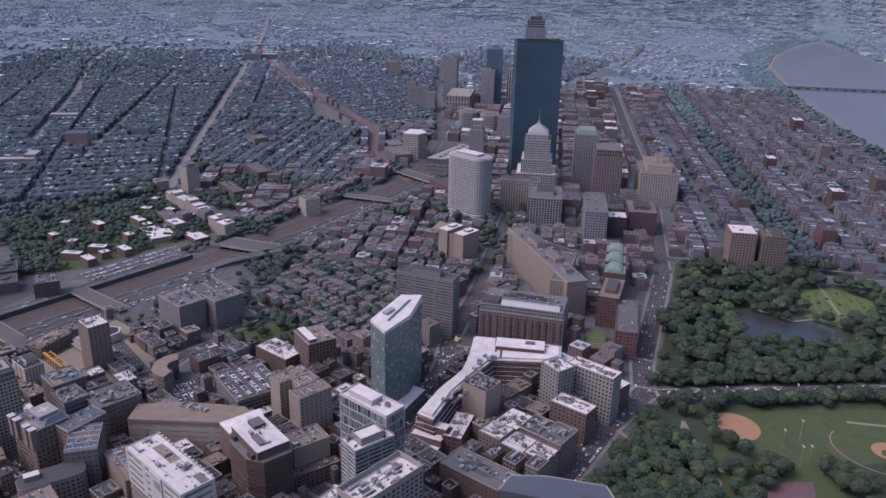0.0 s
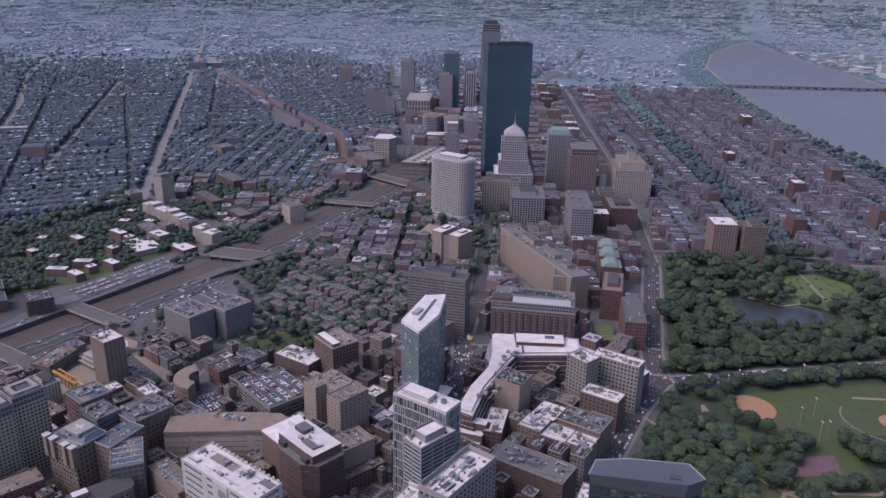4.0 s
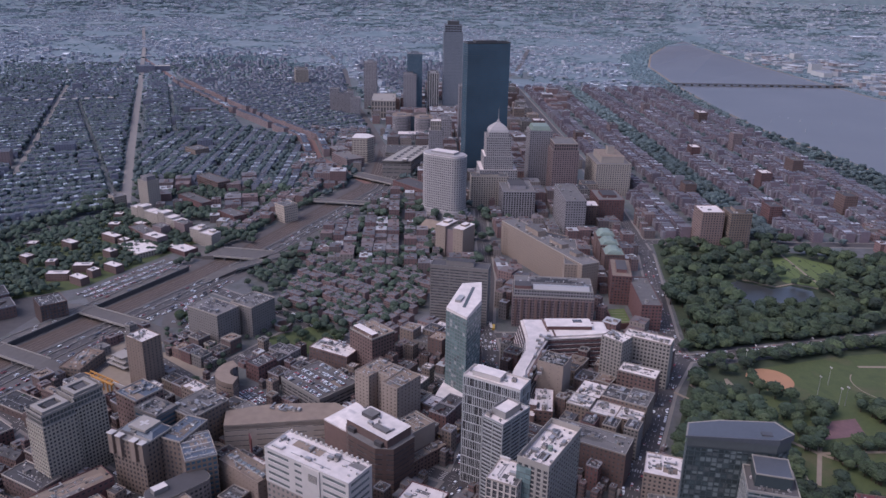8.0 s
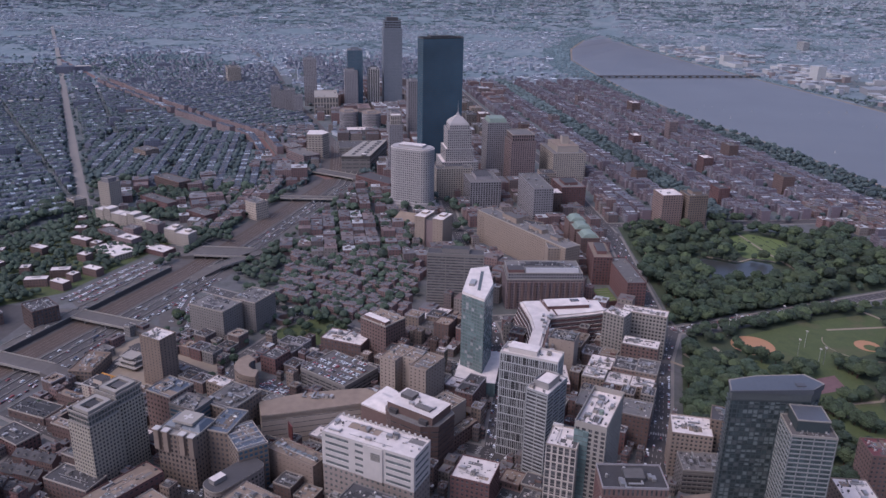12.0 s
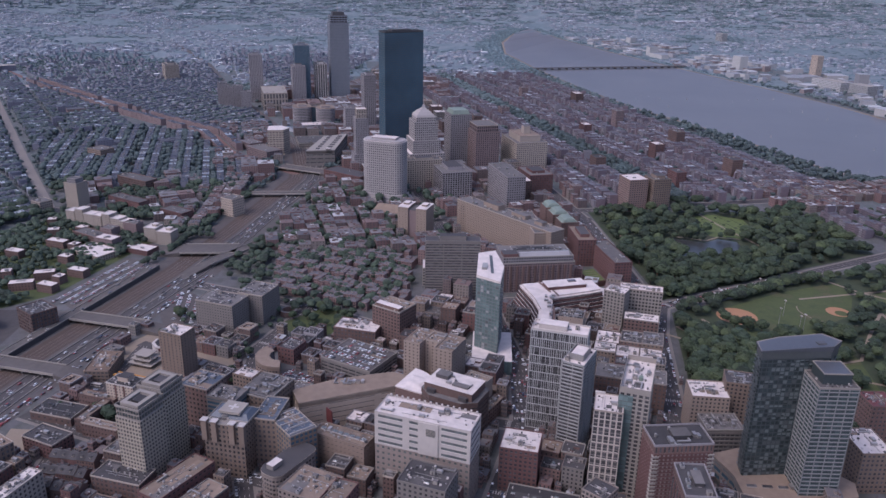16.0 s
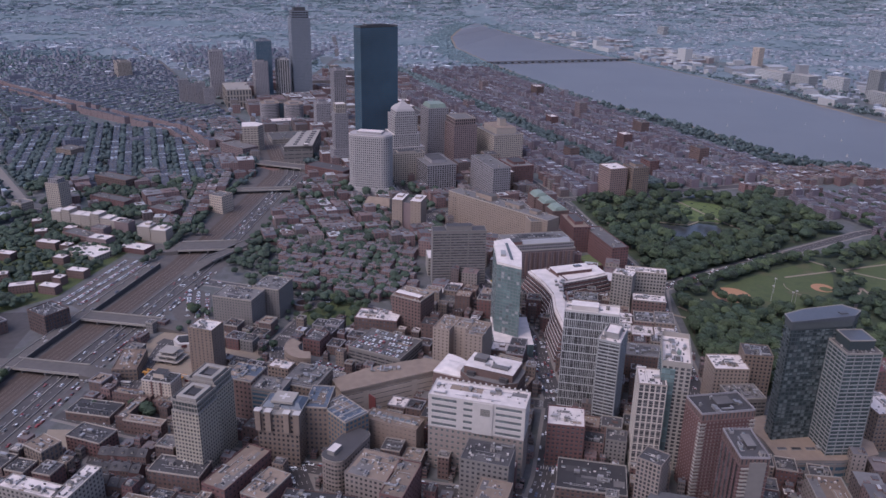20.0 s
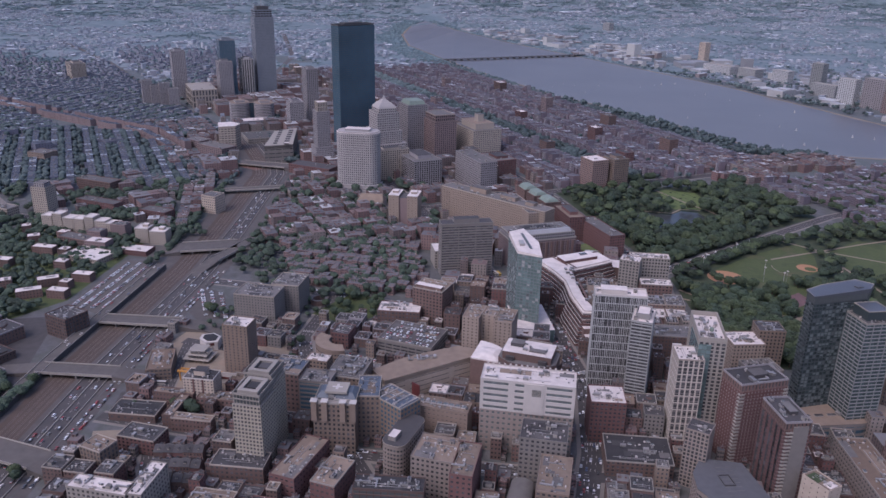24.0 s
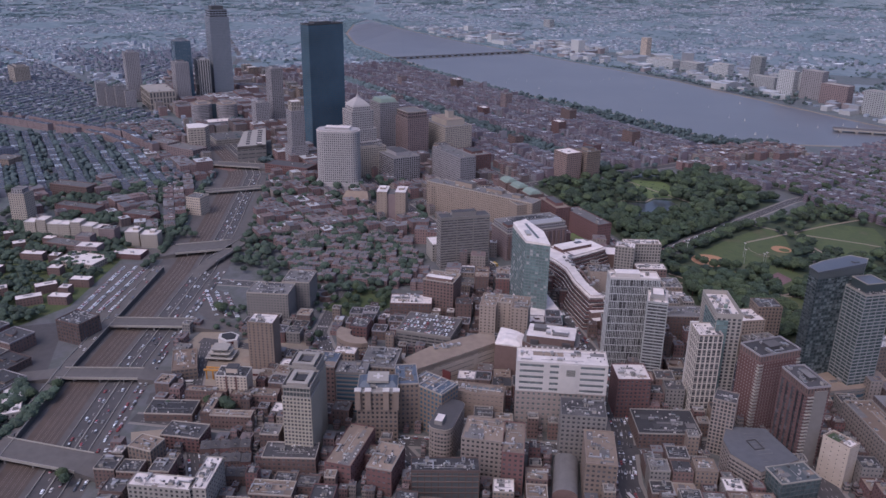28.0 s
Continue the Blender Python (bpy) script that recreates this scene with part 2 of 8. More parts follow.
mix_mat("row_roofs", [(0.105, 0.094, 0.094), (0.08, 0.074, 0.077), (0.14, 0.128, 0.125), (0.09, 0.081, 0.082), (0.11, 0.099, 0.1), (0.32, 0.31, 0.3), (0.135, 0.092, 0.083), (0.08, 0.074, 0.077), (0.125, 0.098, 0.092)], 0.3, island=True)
# Middle terraces: brick and roof colours cooled with painted haze.
mix_mat("row_walls_mid_hazed", [(0.138, 0.104, 0.116), (0.119, 0.0937, 0.107), (0.157, 0.118, 0.128), (0.128, 0.104, 0.118), (0.194, 0.175, 0.182)], 0.3, island=True)
mix_mat("row_roofs_mid_hazed", [(0.0935, 0.0918, 0.105), (0.0732, 0.0744, 0.0874), (0.125, 0.122, 0.134), (0.0803, 0.0799, 0.0928), (0.0986, 0.0951, 0.108), (0.295, 0.298, 0.309), (0.111, 0.0894, 0.0952), (0.0732, 0.0744, 0.0874), (0.103, 0.0918, 0.101)], 0.3, island=True)
mix_mat("row_walls", [(0.17, 0.1, 0.09), (0.145, 0.087, 0.079), (0.19, 0.122, 0.11), (0.13, 0.095, 0.085), (0.21, 0.17, 0.145)], 0.3, island=True)
for cname, c in (("car_white", (0.7, 0.7, 0.7)), ("car_grey", (0.25, 0.26, 0.27)), ("car_black", (0.02, 0.02, 0.022)), ("car_red", (0.3, 0.03, 0.03)), ("car_blue", (0.05, 0.09, 0.2)), ("bus_yellow", (0.65, 0.45, 0.05))):
    mat(cname, c, 0.35, 0.05, 1.0)


# ---- geometry helpers ----
class Geo:
    """Collects boxes, prisms and cylinders into one mesh."""

    def __init__(self):
        self.v, self.f, self.m = [], [], []

    def prism(self, pts, z0, z1, mi=0, ti=None, floor=False):
        a, n = len(self.v), len(pts)
        self.v += [(p[0], p[1], z0) for p in pts] + [(p[0], p[1], z1) for p in pts]
        for i in range(n):
            j = (i + 1) % n
            self.f.append((a + i, a + j, a + n + j, a + n + i))
            self.m.append(mi)
        self.f.append(tuple(range(a + n, a + 2 * n)))
        self.m.append(mi if ti is None else ti)
        if floor:
            self.f.append(tuple(range(a + n - 1, a - 1, -1)))
            self.m.append(mi)
        return self

    def box(self, x, y, z0, z1, w, d, ang=0.0, mi=0, ti=None, floor=False):
        c, s = math.cos(radians(ang)), math.sin(radians(ang))
        pts = [(x + c * px - s * py, y + s * px + c * py) for px, py in ((-w / 2, -d / 2), (w / 2, -d / 2), (w / 2, d / 2), (-w / 2, d / 2))]
        return self.prism(pts, z0, z1, mi, ti, floor)

    def cyl(self, x, y, z0, z1, r, n=10, mi=0, ti=None, r1=None):
        a = len(self.v)
        r1 = r if r1 is None else r1
        for z, q in ((z0, r), (z1, r1)):
            self.v += [(x + q * math.cos(2 * math.pi * i / n), y + q * math.sin(2 * math.pi * i / n), z) for i in range(n)]
        for i in range(n):
            j = (i + 1) % n
            self.f.append((a + i, a + j, a + n + j, a + n + i))
            self.m.append(mi)
        self.f.append(tuple(range(a + n, a + 2 * n)))
        self.m.append(mi if ti is None else ti)
        return self

    def taper(self, x, y, z0, z1, w, d, w1, d1, ang=0.0, mi=0):
        c, s = math.cos(radians(ang)), math.sin(radians(ang))
        a = len(self.v)
        for z, p, q in ((z0, w, d), (z1, w1, d1)):
            for px, py in ((-p / 2, -q / 2), (p / 2, -q / 2), (p / 2, q / 2), (-p / 2, q / 2)):
                self.v.append((x + c * px - s * py, y + s * px + c * py, z))
        self.f += [(a, a + 1, a + 5, a + 4), (a + 1, a + 2, a + 6, a + 5), (a + 2, a + 3, a + 7, a + 6), (a + 3, a, a + 4, a + 7), (a + 4, a + 5, a + 6, a + 7)]
        self.m += [mi] * 5
        return self

    def sheet(self, pts, z, mi=0):
        a = len(self.v)
        self.v += [(p[0], p[1], z if len(p) < 3 else p[2]) for p in pts]
        self.f.append(tuple(range(a, a + len(pts))))
        self.m.append(mi)
        return self

    def quad(self, a, b, c, d, mi=0):
        k = len(self.v)
        self.v += [a, b, c, d]
        self.f.append((k, k + 1, k + 2, k + 3))
        self.m.append(mi)
        return self

    def mesh(self, name, mats):
        me = bpy.data.meshes.new(name)
        me.from_pydata(self.v, [], self.f)
        for q in mats:
            me.materials.append(MATS[q])
        if len(mats) > 1:
            me.polygons.foreach_set("material_index", self.m)
        me.update()
        return me


def thing(name, x, y, ang=0.0, label="", category="", group="", kind="", z=0.0):
    ob = new(name)
    ob.matrix_basis = pose(x, y, z, 0, 0, ang)
    return tagged(ob, label, category, group, kind)


def part(name, me, parent, label="", loc=(0, 0, 0), ang=0.0):
    ob = new(name, me)
    ob.parent = parent
    ob.location = loc
    if ang:
        ob.rotation_euler = (0, 0, radians(ang))
    if label:
        tagged(ob, label)
    return ob


def solo(name, geo, mats, label, category, group="", kind=""):
    return tagged(new(name, geo.mesh(name, mats)), label, category, group, kind)


rng = random.Random(7)
OCC = []


def occupy(x, y, w, d, ang):
    OCC.append((x, y, w / 2, d / 2, math.cos(radians(ang)), math.sin(radians(ang))))


def is_free(x, y, margin):
    for ox, oy, hw, hd, c, s in OCC:
        dx, dy = x - ox, y - oy
        if abs(dx * c + dy * s) < hw + margin and abs(dy * c - dx * s) < hd + margin:
            return False
    return True


# ---- far ground: flat near by, rising to low hills towards the horizon ----
CX, CY, FLAT, RIM, EYE = 840.0, 150.0, 3600.0, 4780.0, 365.0


def lay(x, y):
    """Where a place of the wide plain lies on the ground sheet, and how much smaller things stand there."""
    dx, dy = x - CX, y - CY
    far = math.hypot(dx, dy)
    if far <= FLAT:
        return x, y, 0.0, 1.0
    r = FLAT + (RIM - FLAT) * (1 - math.exp(-(far - FLAT) / 1900.0))
    return CX + dx * r / far, CY + dy * r / far, EYE * (1 - r / far), r / far


def make_ground():
    g = Geo()
    rings = list(range(0, 3601, 200)) + [3750, 3900, 4200, 4600, 5000, 5600, 6200, 7000, 8000, 9500, 12000, 16000, 24000]
    n, q = 144, random.Random(77)
    g.v.append((CX, CY, 0))
    for r in rings[1:]:
        for i in range(n):
            a = 2 * math.pi * i / n
            g.v.append(lay(CX + r * math.cos(a), CY + r * math.sin(a))[:3])
    for i in range(n):
        g.f.append((0, 1 + i, 1 + (i + 1) % n))
        g.m.append(0)
    for k in range(len(rings) - 2):
        for i in range(n):
            j = (i + 1) % n
            g.f.append((1 + k * n + i, 1 + (k + 1) * n + i, 1 + (k + 1) * n + j, 1 + k * n + j))
            # Farther rings switch to the ground colours with painted haze.
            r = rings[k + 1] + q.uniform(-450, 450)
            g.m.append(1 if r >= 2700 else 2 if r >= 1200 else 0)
    solo("ground", g, ["town_ground", "ground_haze_far", "ground_haze_mid"], "mottled grey and green city ground reaching the hills", "ground", kind="structure")


make_ground()


def strip(g, pts, width, z, mi=0):
    """A band of constant width along a line of points."""
    out = []
    for i, p in enumerate(pts):
        a, b = pts[max(i - 1, 0)], pts[min(i + 1, len(pts) - 1)]
        t = Vector((b[0] - a[0], b[1] - a[1])).normalized()
        out.append(((p[0] - t.y * width / 2, p[1] + t.x * width / 2), (p[0] + t.y * width / 2, p[1] - t.x * width / 2)))
    for (l0, r0), (l1, r1) in zip(out, out[1:]):
        q = [lay(*c) for c in (r0, r1, l1, l0)]
        g.quad(*[(a, b, zz + z) for a, b, zz, _ in q], mi)
    return g


ROADS = []


def road(pts, width, material="asphalt", z=0.06, name="road", label="grey asphalt city street", block=True):
    g = Geo()
    ROADS.append(name)
    strip(g, pts, width, z + 0.006 * len(ROADS))
    solo(name, g, [material], label, name, kind="structure")
    if material == "asphalt" and name == "road":
        solo("pavement", strip(Geo(), pts, width + 6.5, 0.04 + 0.0006 * len(ROADS)), ["pavement"], "pale concrete pavement along a street", "pavement", kind="structure")
        dash = Geo()
        for off in (-3.4, 0, 3.4):
            for a, b in zip(pts, pts[1:]):
                if a[0] < -300:
                    continue
                t = ((b[0] - a[0]) / math.dist(a, b), (b[1] - a[1]) / math.dist(a, b))
                for i in range(int(math.dist(a, b) / 9)):
                    u = 4 + i * 9
                    p = [(a[0] + t[0] * v - t[1] * off, a[1] + t[1] * v + t[0] * off) for v in (u, u + 3.4)]
                    strip(dash, p, 0.3, z + 0.006 * len(ROADS) + 0.015)
        for p, q in zip(pts, pts[1:]):
            if p[0] < 0:
                continue
            t = ((q[0] - p[0]) / math.dist(p, q), (q[1] - p[1]) / math.dist(p, q))
            for off in range(int(-width / 2 + 1), int(width / 2), 2):
                c = [(p[0] + t[0] * v - t[1] * off, p[1] + t[1] * v + t[0] * off) for v in (11, 14.5)]
                strip(dash, c, 0.9, z + 0.006 * len(ROADS) + 0.02)
        if dash.v:
            solo("road_marking", dash, ["line_white"], "white painted lane lines and zebra crossings", "marking", kind="stuff")
    if block:
        for a, b in zip(pts, pts[1:]):
            occupy((a[0] + b[0]) / 2, (a[1] + b[1]) / 2, math.dist(a, b), width, math.degrees(math.atan2(b[1] - a[1], b[0] - a[0])))


# ---- river ----
def make_river():
    south = [(-60, 1560), (-300, 1330), (-455, 1110), (-520, 900), (-599, 765), (-712, 730), (-960, 638), (-1259, 492), (-1600, 380), (-1952, 285), (-2519, 160), (-3000, 150), (-3500, 210), (-3891, 310)]
    north = [(100, 1900), (-250, 1560), (-520, 1330), (-600, 1265), (-666, 1244), (-930, 1181), (-1384, 1083), (-1750, 960), (-2199, 790), (-2700, 610), (-3255, 440), (-3500, 390), (-3698, 340), (-3891, 312)]
    g = Geo()
    for (a, b), (c, d) in zip(zip(south, south[1:]), zip(north, north[1:])):
        q = [lay(*p) for p in (a, c, d, b)]
        g.quad(*[(x, y, z + 0.12) for x, y, z, _ in q])
    solo("river", g, ["water_river"], "wide calm grey-blue river with faint ripples", "water", kind="structure")
    g = Geo()
    for line, side in ((north, 8), (south, -8)):
        strip(g, line[:-1], 10, 0.3)
    solo("river_bank", g, ["path_pale"], "pale stone river embankment path", "path", kind="structure")
    return south, north


SOUTH_BANK, NORTH_BANK = make_river()


# ---- buildings ----
def ring(g, w, d, z0, z1, t, mi=0):
    g.box(0, -d / 2 + t / 2, z0, z1, w, t, 0, mi, floor=True)
    g.box(0, d / 2 - t / 2, z0, z1, w, t, 0, mi, floor=True)
    g.box(-w / 2 + t / 2, 0, z0, z1, t, d - 2 * t, 0, mi, floor=True)
    g.box(w / 2 - t / 2, 0, z0, z1, t, d - 2 * t, 0, mi, floor=True)
    return g


SHARED = {}
WINDOW_LIMIT = 60


def shared(key, make):
    if key not in SHARED:
        SHARED[key] = make()
    return SHARED[key]


def ac_mesh():
    g = Geo().box(0, 0, 0.3, 2.2, 4.2, 2.4)
    for sx in (-1.7, 1.7):
        g.box(sx, 0, 0, 0.3, 0.3, 2.2, 0, 1)
    return g.mesh("rooftop_unit", ["steel", "dark_metal"])


def duct_mesh():
    g = Geo().box(0, 0, 0.5, 1.4, 9, 1.1).box(4, 1.6, 0.5, 1.4, 1.1, 3.4)
    for sx in (-4, 0, 3):
        g.box(sx, 0, 0, 0.5, 0.25, 0.9)
    return g.mesh("duct", ["steel"])


def hatch_mesh():
    g = Geo().box(0, 0, 0, 2.6, 3.2, 3.0, 0, 0, 1)
    return g.mesh("stair_hut", ["light_concrete", "grey_roof", "dark_metal"])


def tank_mesh():
    g = Geo().cyl(0, 0, 0, 2.2, 0.9, 10).cyl(0, 0, 2.2, 2.7, 0.9, 10, 0, 0, 0.3).cyl(1.6, 0.3, 0, 1.3, 0.25, 6)
    return g.mesh("vent_pipe", ["steel"])


def skylight_mesh():
    return Geo().box(0, 0, 0, 0.4, 3, 2.2).taper(0, 0, 0.4, 1.0, 3, 2.2, 2.2, 0.6, 0, 1).mesh("skylight", ["white_panel", "glass_pale"])


CLUTTER = {"rooftop_unit": ac_mesh, "duct": duct_mesh, "stair_hut": hatch_mesh, "vent_pipe": tank_mesh, "skylight": skylight_mesh}


def clutter(parent, w, d, z, count, kinds=("rooftop_unit", "rooftop_unit", "duct", "stair_hut", "vent_pipe", "skylight")):
    for _ in range(count):
        k = rng.choice(kinds)
        me = shared(k, CLUTTER[k])
        if min(w, d) < 8 and k == "duct":
            continue
        x, y = (rng.uniform(-0.5, 0.5) * max(s - 6.5, 0.5) for s in (w, d))
        made = part(k, me, parent, "", (x, y, z), rng.choice((0, 90, 0, 180)))
        if k == "rooftop_unit" and parent.matrix_basis.translation.x > 465:
            fan = shared("fan", lambda: Geo().cyl(0, 0, 2.2, 2.5, 0.85, 8).mesh("fan", ["dark_metal"]))
            for sx in (-1, 1):
                part("fan", fan, made, "", (sx, 0, 0))
        elif k == "stair_hut":
            part("door", shared("hut_door", lambda: Geo().box(0.2, -1.55, 0.1, 2.2, 1.0, 0.12).mesh("door", ["dark_metal"])), made)


def fittings(parent, w, d, z, dark=True, white=False):
    """Small pipes, boxes, hatches and repair patches strewn over a roof."""
    g = Geo()
    for _ in range(min(26, int(w * d / 26))):
        x, y = (rng.uniform(-0.5, 0.5) * max(s - 3.5, 0.5) for s in (w, d))
        g.box(x, y, z, z + rng.uniform(0.3, 1.5), rng.uniform(0.5, 2.0), rng.uniform(0.5, 1.6), 0, rng.choice((0, 0, 1, 2)))
    for _ in range(min(2 if white else 7, int(w * d / 90))):
        pw, pd = rng.uniform(2.5, max(3, w * 0.4)), rng.uniform(2.0, max(2.6, d * 0.35))
        x, y = (rng.uniform(-0.5, 0.5) * max(s - q - 1.5, 0.5) for s, q in ((w, pw), (d, pd)))
        zz = z + 0.03 + 0.012 * _
        g.box(x, y, z - 0.01, zz, pw, pd, 0, rng.choice((3, 5, 5)) if dark else rng.choice((3, 4)))
    for _ in range(2):
        y = rng.uniform(-0.45, 0.45) * (d - 2)
        g.box(0, y, z + 0.2, z + 0.5, w * rng.uniform(0.4, 0.85), 0.3, 0, 0)
    if g.v:
        tagged(part("rooftop_equipment", g.mesh("rooftop_equipment", ["steel", "dark_metal", "white_panel", "grey_roof", "gravel_roof", "dark_roof"]), parent), "", "", "", "stuff")


def plate(w, d, z0, z1, n, mw, md, ww, wh, depth, x=0.0, y=0.0, reveal=True):
    """One continuous outer wall with real openings: mw and md windows a storey on its long and short sides."""
    fh = (z1 - z0) / n
    zs, zwin = [z0], set()
    for k in range(n):
        sill = z0 + k * fh + (fh - wh) * 0.55
        zwin.add(len(zs))
        zs += [sill, sill + wh]
    zs.append(z1)
    corners = [(-w / 2, -d / 2), (w / 2, -d / 2), (w / 2, d / 2), (-w / 2, d / 2)]
    cols, cwin, normal = [], set(), {}
    for i in range(4):
        a, b = corners[i], corners[(i + 1) % 4]
        length, m = math.dist(a, b), (mw, md)[i % 2]
        t = ((b[0] - a[0]) / length, (b[1] - a[1]) / length)
        cols.append(a)
        for q in range(m):
            c = (q + 0.5) / m * length
            cwin.add(len(cols))
            normal[len(cols)] = (-t[1] * depth, t[0] * depth)
            cols += [(a[0] + t[0] * (c + o), a[1] + t[1] * (c + o)) for o in (-ww / 2, ww / 2)]
    g, nc = Geo(), len(cols)
    g.v = [(c[0] + x, c[1] + y, z) for z in zs for c in cols]
    for j in range(len(zs) - 1):
        for i in range(nc):
            k = (i + 1) % nc
            q = (j * nc + i, j * nc + k, (j + 1) * nc + k, (j + 1) * nc + i)
            if i in cwin and j in zwin:
                if not reveal:
                    continue
                nx, ny = normal[i]
                e = len(g.v)
                g.v += [(g.v[c][0] + nx, g.v[c][1] + ny, g.v[c][2]) for c in q]
                for u in range(4):
                    v = (u + 1) % 4
                    g.f.append((q[u], q[v], e + v, e + u))
                    g.m.append(0)
            else:
                g.f.append(q)
                g.m.append(0)
    return g


def facade(b, w, d, z0, z1, fh, wh, bay, ww, wall, glass, depth=0.45, joined=False, x=0.0, y=0.0, bands=True):
    """Glazing set back behind storey bands and piers, which leave the windows open."""
    n = max(1, round((z1 - z0) / fh))
    fh = (z1 - z0) / n
    bh = max(fh - wh, 0.35)
    mw, md = max(1, round(w / bay)), max(1, round(d / bay))
    if joined or ww < 0.8 * bay:
        wn_, wd_ = min(ww, w / mw - 0.3), min(ww, d / md - 0.3)
        win = min(wn_, wd_)
        part("wall", plate(w, d, z0, z1, n, mw, md, win, min(wh, fh - 0.4), depth, x, y, b.matrix_basis.translation.x > -250).mesh("wall", [wall]), b)
        if joined:
            part("glazing", Geo().box(x, y, z0, z1 - 0.05, w - 2 * depth, d - 2 * depth).mesh("glazing", [glass]), b)
            return
        hgt = min(wh, fh - 0.4)
        pane = Geo().box(0, 0, 0, hgt, win + 0.02, 0.12, 0, 0, None, True)
        pane.box(0, -0.08, 0, hgt, 0.12, 0.08, 0, 1)
        single = pane.mesh("window", [glass, "dark_metal"])
        total = n * 2 * (mw + md)
        rest = Geo()
        for i, (length, m) in enumerate(((w, mw), (d, md), (w, mw), (d, md))):
            for k in range(n):
                z = z0 + k * fh + (fh - hgt) * 0.55
                spots = []
                for q in range(m):
                    u = (q + 0.5) / m * length - length / 2
                    o = (d if i % 2 == 0 else w) / 2 - depth
                    spots.append(((u, -o), (o, u), (-u, o), (-o, -u))[i])
                if total <= WINDOW_LIMIT:
                    for sx, sy in spots:
                        part("window", single, b, "", (sx + x, sy + y, z), 90 * i)
                else:
                    for sx, sy in spots:
                        rest.box(sx + x, sy + y, z, z + hgt, win + 0.02, 0.12, 90 * i)
        if rest.v:
            tagged(part("glazing", rest.mesh("glazing", [glass]), b), "", "", "", "stuff")
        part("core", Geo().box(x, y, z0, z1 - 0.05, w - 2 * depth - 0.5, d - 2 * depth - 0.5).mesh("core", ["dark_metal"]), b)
        return
    part("glazing", Geo().box(x, y, z0, z1 - 0.05, w - 2 * depth, d - 2 * depth).mesh("glazing", [glass]), b)
    wallgeo = Geo()

    def at(g):
        g.v = [(p[0] + x, p[1] + y, p[2]) for p in g.v]
        return g

    if bands:
        me = None if joined else at(ring(Geo(), w, d, 0, bh, depth + 0.1)).mesh("storey_band", [wall])
        for k in range(n + 1):
            z = z0 + k * fh - (bh if k == n else 0)
            z = z if k else z0
            if joined:
                ring(wallgeo, w, d, z, z + bh, depth + 0.1)
            else:
                part("storey_band", me, b, "", (0, 0, z))
    for side, length, off in ((0, w, d), (1, d, w)):
        m = max(1, round(length / bay))
        step = length / m
        pw = max(step - ww, 0.25)
        kept = {}
        for k in range(m + 1):
            c = -length / 2 + k * step
            wid = pw if 0 < k < m else pw / 2 + 0.3
            c = c if 0 < k < m else (c + wid / 2 if k == 0 else c - wid / 2)
            for sgn in (-1, 1):
                o = sgn * (off / 2 - (depth - 0.05) / 2 - 0.04)
                px, py = (c, o) if side == 0 else (o, c)
                sx, sy = (wid, depth - 0.05) if side == 0 else (depth - 0.05, wid)
                if joined:
                    wallgeo.box(px, py, z0 + 0.02, z1 - 0.1, sx, sy)
                else:
                    key = (round(sx, 2), round(sy, 2))
                    if key not in kept:
                        kept[key] = Geo().box(0, 0, z0 + 0.02, z1 - 0.1, sx, sy).mesh("pier", [wall])
                    part("pier", kept[key], b, "", (px + x, py + y, 0))
    if joined:
        part("wall", at(wallgeo).mesh("wall", [wall]), b)


def flat_roof(b, w, d, z, roof, wall, para=0.9, x=0.0, y=0.0, cap=None):
    part("roof", Geo().box(x, y, z - 0.3, z + 0.05, w - 0.7, d - 0.7, 0, 0, floor=True).mesh("roof", [roof]), b)
    g = ring(Geo(), w + 0.06, d + 0.06, z - 0.35, z + para, 0.4)
    g.v = [(p[0] + x, p[1] + y, p[2]) for p in g.v]
    part("parapet", g.mesh("parapet", [cap or wall]), b)


def block(name, x, y, w, d, ang, h, wall, label, glass="glass_dark", fh=3.7, wh=2.0, bay=3.6, ww=1.9, roof="gravel_roof", para=0.9, units=4, joined=False, cap=None, category="building", group="", base=0.0, depth=0.45, keep=True, low=None):
    if keep:
        occupy(x, y, w, d, ang)
    b = thing(name, x, y, ang, label, category, group)
    if base:
        facade(b, w - 0.3, d - 0.3, 0, base, 4.6, 2.2, 4.2, 2.0, low or wall, glass, depth, True)
    facade(b, w, d, base, h, fh, wh, bay, ww, wall, glass, depth, joined)
    near = x > 100
    flat_roof(b, w, d, h, roof, wall, para, cap=cap or (rng.choice((wall, wall, "light_concrete", "pale_stone")) if near else None))
    clutter(b, w, d, h + 0.05, units)
    if near and roof != "lawn":
        fittings(b, w, d, h + 0.05, roof in ("dark_roof", "grey_roof", "black_roof"), roof == "white_roof")
    return b


def penthouse(b, x, y, w, d, z0, z1, wall="light_concrete", roof="grey_roof", name="penthouse"):
    g = Geo().box(x, y, z0, z1, w, d, 0, 0, 1)
    g.box(x, y, z1, z1 + 0.35, w + 0.5, d + 0.5, 0, 0, 1, floor=True)
    return part(name, g.mesh(name, [wall, roof]), b)


# ---- roads, rails and squares ----
PIKE = [(640, -372), (440, -331), (255, -304), (25, -258), (-120, -240), (-418, -214), (-520, -228), (-640, -262), (-760, -300)]


def shifted(pts, off):
    out = []
    for i, p in enumerate(pts):
        a, b = pts[max(i - 1, 0)], pts[min(i + 1, len(pts) - 1)]
        t = Vector((b[0] - a[0], b[1] - a[1])).normalized()
        out.append((p[0] - t.y * off, p[1] + t.x * off))
    return out


